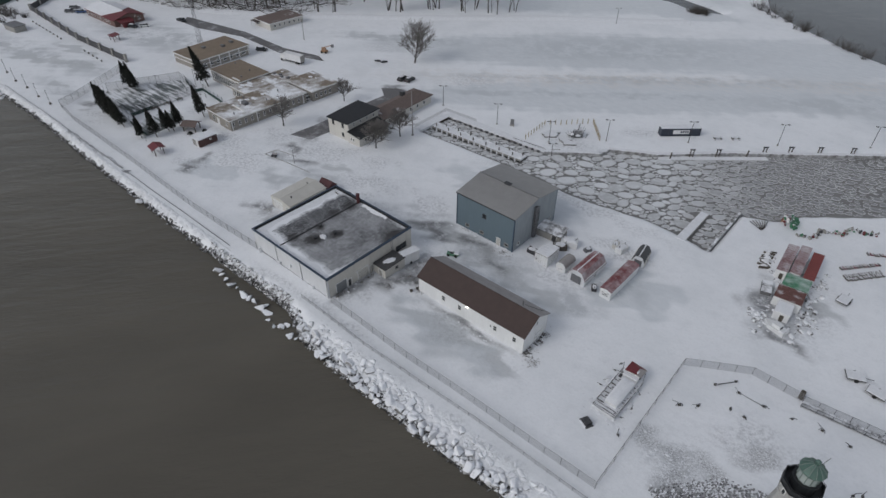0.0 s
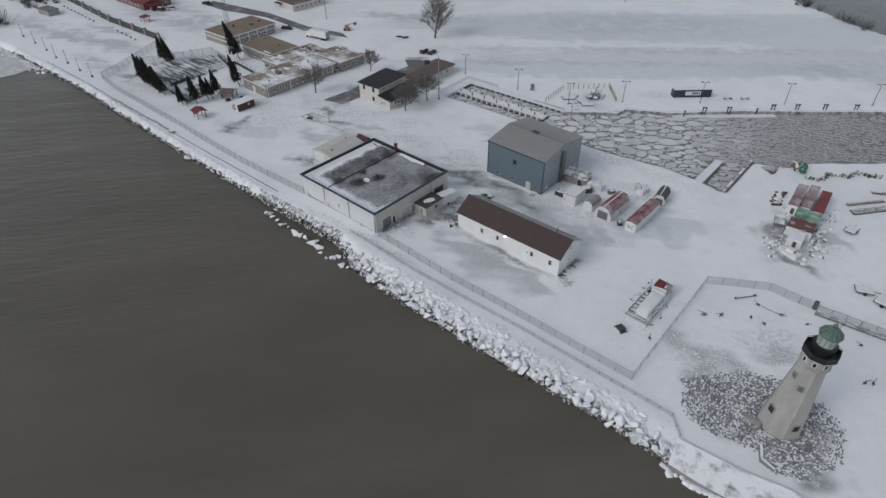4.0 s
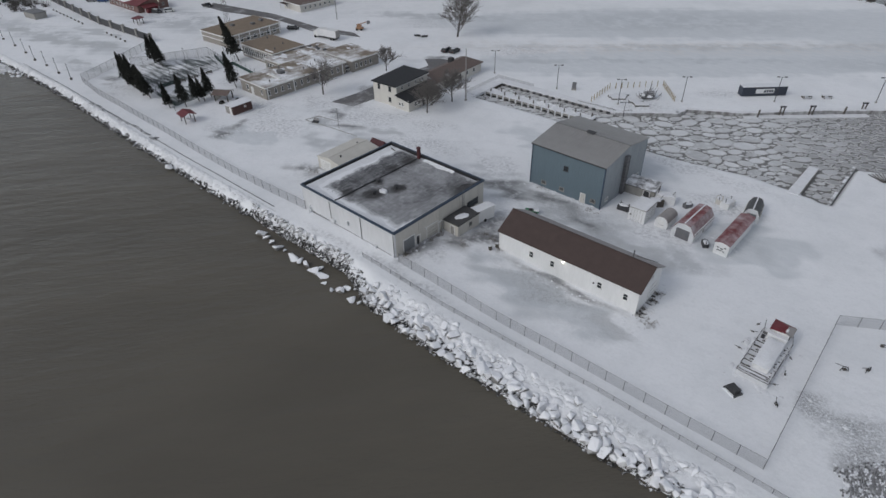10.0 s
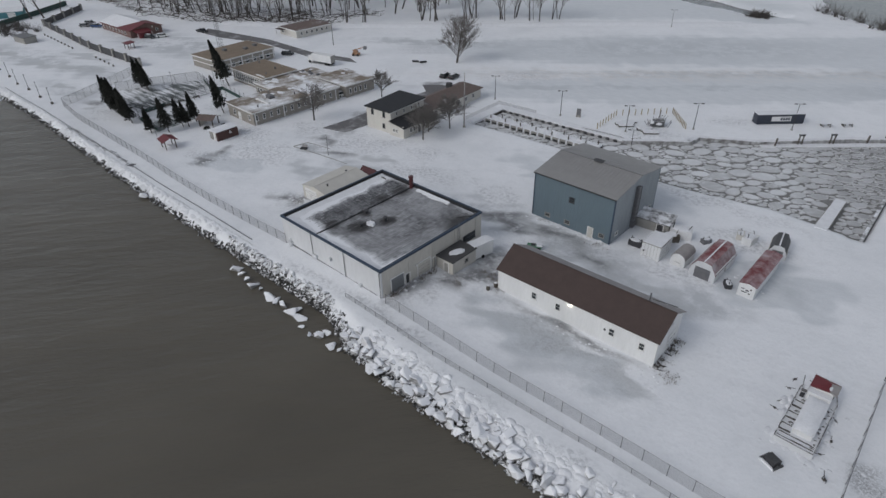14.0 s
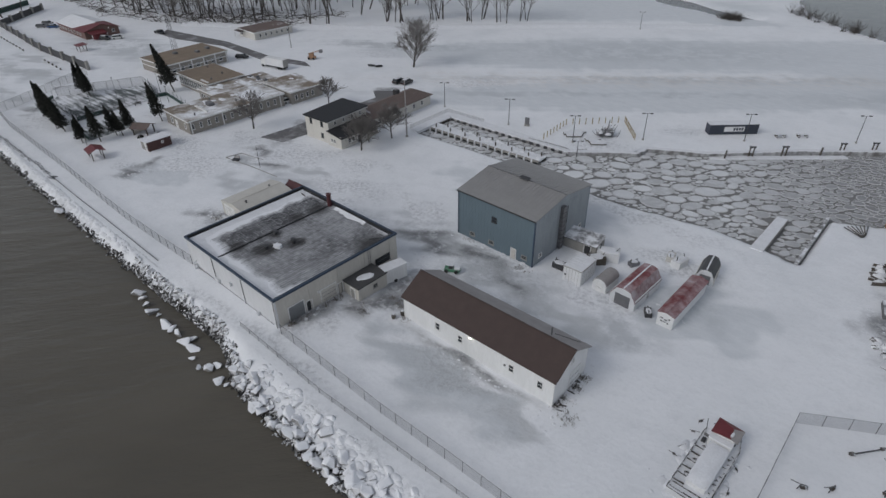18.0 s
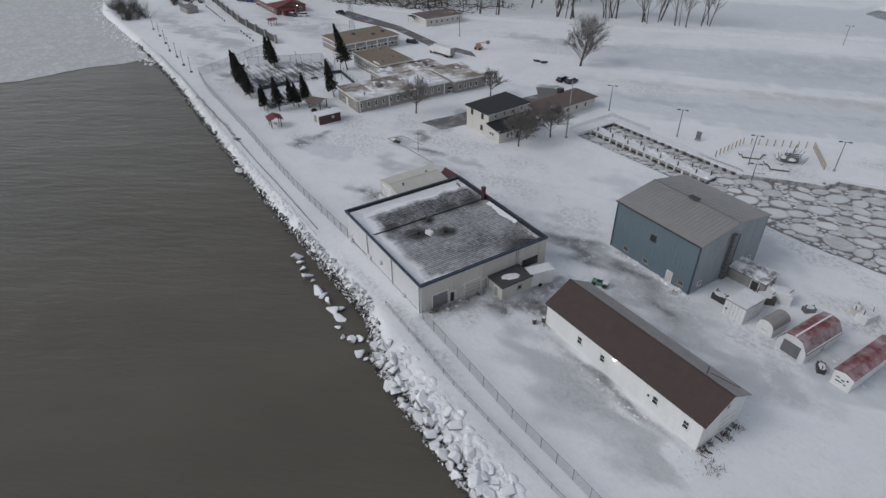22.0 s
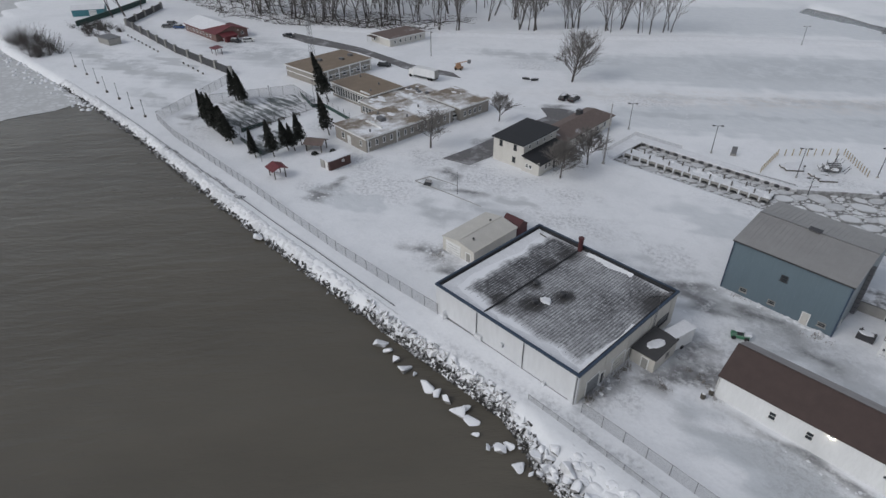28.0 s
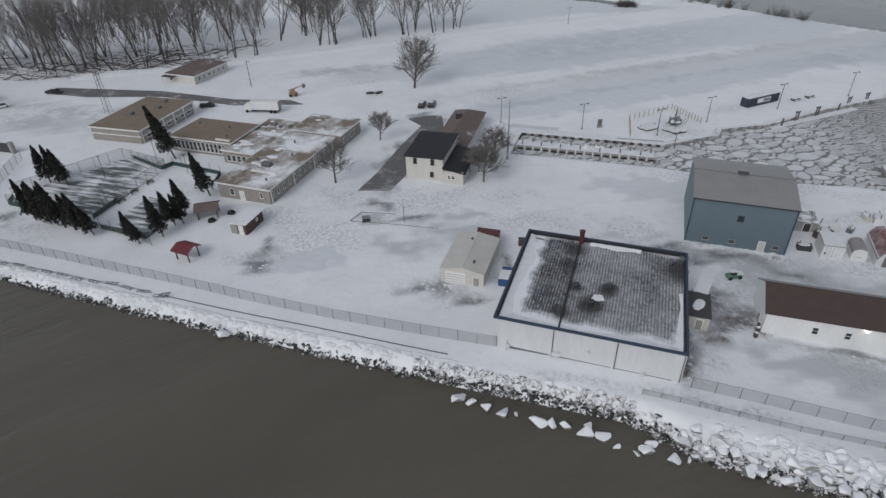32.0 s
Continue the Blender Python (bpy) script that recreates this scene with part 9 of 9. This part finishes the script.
    for k in range(7):
        o = thing("spare_spar", 62.4 + k * 0.35, 89.6 + 0.42 * k, None, 148 - 9 * k, "dark fanned mooring spar on the snow", "spar", "spars fanned on the canal edge")
        part("pole", tube(bm_new(), (-2.0, 0, 0.15), (2.0, 0, 0.25), 0.09, n=6), M["wood" if k % 3 else "dark_steel"], o)
    for k, (x, y, s) in enumerate(((76.5, 32.4, 0.4), (69.0, 22.7, 0.6), (71.7, 24.7, 0.6), (76.5, 27.9, 0.4), (79.0, 27.6, 0.4), (81.0, 32.3, 0.4), (85.7, 32.8, 0.3), (97.2, 23.4, 0.45), (98.4, 24.2, 0.4), (63.1, 9.8, 0.35), (90.5, 33.5, 0.5), (95.0, 33.1, 0.35))):
        o = thing("playground_gear", x, y, None, 35 * k, "dark half-buried fitting in the snow", "fitting", "fittings in the snow")
        q = bm_new()
        tube(q, (-s, 0, 0), (-s * 0.6, 0, s * 1.5), 0.06, n=5)
        tube(q, (s, 0, 0), (s * 0.6, 0, s * 1.2), 0.06, n=5)
        tube(q, (-s * 0.6, 0, s * 1.5), (s * 0.6, 0, s * 1.2), 0.06, n=5)
        tube(q, (-s * 0.6, 0, s * 1.5), (-s * 2.4, 0.4, s * 1.9), 0.05, n=5)
        part("tube_frame", q, M["dark_steel"], o)
        part("seat", boxm(-s * 0.5, s * 0.5, -0.2, 0.25, s * 0.4, s * 0.55), M["wood"], o)
    o = thing("fallen_mast", 73.9, 33.1, None, 48, "dark pole toppled in the snow with knobbed ends", "pole")
    part("pole", tube(bm_new(), (-2.0, 0, 0.25), (2.0, 0, 0.4), 0.11, 0.09, n=7), M["dark_steel"], o)
    for u, z in ((-2.1, 0.3), (2.0, 0.45)):
        part("knob", rock_bm(r, 0.38, 0.9), M["scrap"], o).location = (u, 0, z)
    c = thing("chain", 76.6, 32.4, None, -2, "dark chain sagging across the snow", "chain")
    part("links", tube(bm_new(), (0, 0, 0.35), (2.2, 0.1, 0.08), 0.045, n=5), M["dark_steel"], c)
    part("links", tube(bm_new(), (2.2, 0.1, 0.08), (4.5, -0.1, 0.3), 0.045, n=5), M["dark_steel"], c)
    for k, (x, y, d) in enumerate(((92.5, 50.5, 20), (96.4, 48.6, -10), (86.2, 72.8, 80))):
        o = thing("utility_trailer", x, y, None, d, "snow-covered trailer beside the dock", "trailer", "trailers on the point")
        part("bed", boxm(-1.6, 1.6, -1.1, 1.1, 0.6, 0.8), M["snow"], o)
        part("frame", boxm(-1.7, 1.7, -1.2, 1.2, 0.45, 0.6), M["dark_steel"], o)
        for s in (-1.25, 1.25):
            part("wheel", tube(bm_new(), (0, s - 0.1, 0.35), (0, s + 0.1, 0.35), 0.36, n=10), M["rubber"], o)
        part("drawbar", tube(bm_new(), (1.7, 0, 0.5), (3.2, 0, 0.4), 0.06, n=5), M["dark_steel"], o)


shanties()


def quay_gear():
    """Stacked docks and gear inside ochre posts on the canal bank."""
    r = random.Random(50)
    f = thing("ochre_post_fence", 0, 0, 0, 0, "ochre posts round the gear store on the bank", "fence")
    pm = mesh_of("post", boxm(-0.09, 0.09, -0.09, 0.09, -0.2, 1.7), M["yellow_post"])
    for (x0, y0, x1, y1, n) in ((-8.8, 91.2, -9.3, 103.6, 7), (-9.3, 103.6, 2.5, 115.2, 9), (2.5, 115.2, 10.6, 104.6, 11)):
        for k in range(n):
            piece("post", pm, f, (x0 + (x1 - x0) * k / n, y0 + (y1 - y0) * k / n, 0))
    t = thing("stacked_dock_gear", 2.6, 103.4, None, 40, "heap of grey dock frames and machinery under snow", "machinery")
    for k in range(5):
        part("frame", boxm(-1.8 + 0.3 * k, 1.8, -1.2 + 0.5 * k, -0.9 + 0.5 * k, 0.2, 1.6 + 0.25 * (k % 3)), M["quay_roof"], t)
    for s in (-1.5, 1.5):
        part("drum", tube(bm_new(), (s, -0.9, 0.7), (s, 0.9, 0.7), 0.5, n=14), M["steel"], t)
    part("mast", tube(bm_new(), (0.3, 0, 0), (0.8, 0.4, 4.2), 0.12, n=6), M["dark_steel"], t)
    for k in range(22):
        a = Vector((r.uniform(-2.6, 2.6), r.uniform(-2.2, 2.2), r.uniform(0, 0.4)))
        part("strut", tube(bm_new(), a, a + Vector((r.uniform(-1.2, 1.2), r.uniform(-1.0, 1.0), r.uniform(0.8, 2.6))), 0.06, n=5), M["steel" if k % 3 else "dark_steel"], t)
    for k in range(11):
        b = bm_new()
        lump(b, 0, 0, 0, r.uniform(0.6, 1.4), r.uniform(0.4, 0.8), r.uniform(0.4, 0.8), r)
        part("snow_cap", b, M["snow"], t).location = (r.uniform(-2, 2), r.uniform(-1.6, 1.6), r.uniform(0.2, 1.8))
    for k in range(7):
        o = thing("dock_section", -0.5 + r.uniform(-5, 6), 97.5 + r.uniform(-1, 5), None, 35 + r.uniform(-30, 30), "stored dock section under snow", "dock", "dock sections stored on the bank")
        part("deck", boxm(-1.9, 1.9, -0.7, 0.7, 0.3, 0.55), M["snow"], o)
        part("frame", boxm(-2, 2, -0.8, 0.8, 0.05, 0.3), M["wood"], o)
    i = thing("info_kiosk", -17.2, 96.0, None, 20, "grey kiosk board on the quay", "kiosk")
    part("board", boxm(-0.6, 0.6, -0.12, 0.12, 0.5, 2.4), M["steel"], i)
    part("foot", boxm(-0.7, 0.7, -0.3, 0.3, -0.1, 0.5), M["concrete"], i)
    for k, (x, y) in enumerate(((38.5, 131.0), (43.0, 134.5))):
        s = thing("picnic_table", x, y, None, 40, "pale picnic table under snow on the bank", "table", "tables on the bank")
        part("tabletop", boxm(-1.4, 1.4, -0.5, 0.5, 0.7, 0.8), M["snow"], s)
        for v in (-0.9, 0.9):
            part("bench", boxm(-1.4, 1.4, v - 0.15, v + 0.15, 0.4, 0.47), M["snow"], s)
        for u in (-1, 1):
            part("leg", boxm(u - 0.06, u + 0.06, -0.8, 0.8, -0.1, 0.7), M["wood"], s)
    # kerbed oval and hydrant in the yard by the flagpole
    k = thing("hydrant_cover", -61.1, 32.7, None, 25, "dark open utility box in the snow", "utility box")
    part("box", boxm(-0.8, 0.8, -0.5, 0.5, -0.1, 0.35), M["dark_steel"], k)
    part("lid", slab(bm_new(), [(-0.8, 0.5, 0.4), (0.8, 0.5, 0.4), (0.8, 0.9, 0.9), (-0.8, 0.9, 0.9)], 0.06), M["steel"], k)
    c = thing("kerb", 0, 0, 0, 0, "snowy kerb of the old drive", "kerb", kind="structure")
    for a, d in (((-64.5, 32.0), (-55, 32.9)), ((-55, 32.9), (-45.5, 33.4)), ((-64.5, 32.0), (-63.5, 36)), ((-63.5, 36), (-56, 37))):
        L = math.hypot(d[0] - a[0], d[1] - a[1])
        o = part("kerb_stone", boxm(0, L, -0.1, 0.1, -0.1, 0.09), M["concrete"], c)
        o.location, o.rotation_euler = (*a, gz(*a)), (0, 0, math.atan2(d[1] - a[1], d[0] - a[0]))
    # promenade edge kerb, its dark colour painting the shadow gap along it, and lengths of railing thrown down on it
    pts = [(-86, -0.1), (-72.6, -0.6), (-57.7, -1.0), (-34, -2.1), (-20, -2.9)]
    for k in range(22):
        a, d = [(q, float(np.interp(q, [p[0] for p in pts], [p[1] for p in pts]))) for q in (-86 + k * 2.4, -83.6 + k * 2.4)]
        part("kerb_stone", slab(bm_new(), [(a[0], a[1] - 0.06, gz(*a) + 0.14), (d[0], d[1] - 0.06, gz(*d) + 0.14), (d[0], d[1] + 0.06, gz(*d) + 0.14), (a[0], a[1] + 0.06, gz(*a) + 0.14)], 0.4), M["steel"], c)
    for k in range(11):
        x = -124 + k * 3.7
        y = float(np.interp(x, [-142, -112, -89, -72], [1.5, 0.5, -0.05, -0.6])) + r.uniform(-0.7, 0.2)
        o = thing("fallen_railing", x, y, None, -2 + r.uniform(-9, 9), "length of dark iron railing lying bent in the snow", "railing", "railings thrown down on the shore path")
        for v in (0, 0.55):
            part("rail", tube(bm_new(), (-1.3, v, 0.08), (1.3, v + r.uniform(-0.1, 0.1), 0.12), 0.05, n=5), M["dark_steel"], o)
        for u in (-1.2, -0.2, 0.9):
            part("baluster", tube(bm_new(), (u, -0.05, 0.1), (u + r.uniform(-0.2, 0.2), 0.65, 0.16), 0.04, n=5), M["dark_steel"], o)
    o = thing("fallen_gate", -86.2, -0.2, None, 10, "dark iron gate frame toppled in the snow on the path", "gate")
    for p, q in (((-1.2, -0.5, 0.1), (1.0, -0.4, 0.5)), ((1.0, -0.4, 0.5), (1.1, 0.6, 0.55)), ((1.1, 0.6, 0.55), (-1.1, 0.6, 0.1)), ((-0.6, -0.5, 0.15), (-0.4, 0.6, 0.2)), ((0.4, -0.45, 0.4), (0.5, 0.6, 0.45)), ((0.9, -0.4, 0.0), (0.9, -0.3, 1.1))):
        part("bar", tube(bm_new(), p, q, 0.06, n=5), M["dark_steel"], o)


quay_gear()
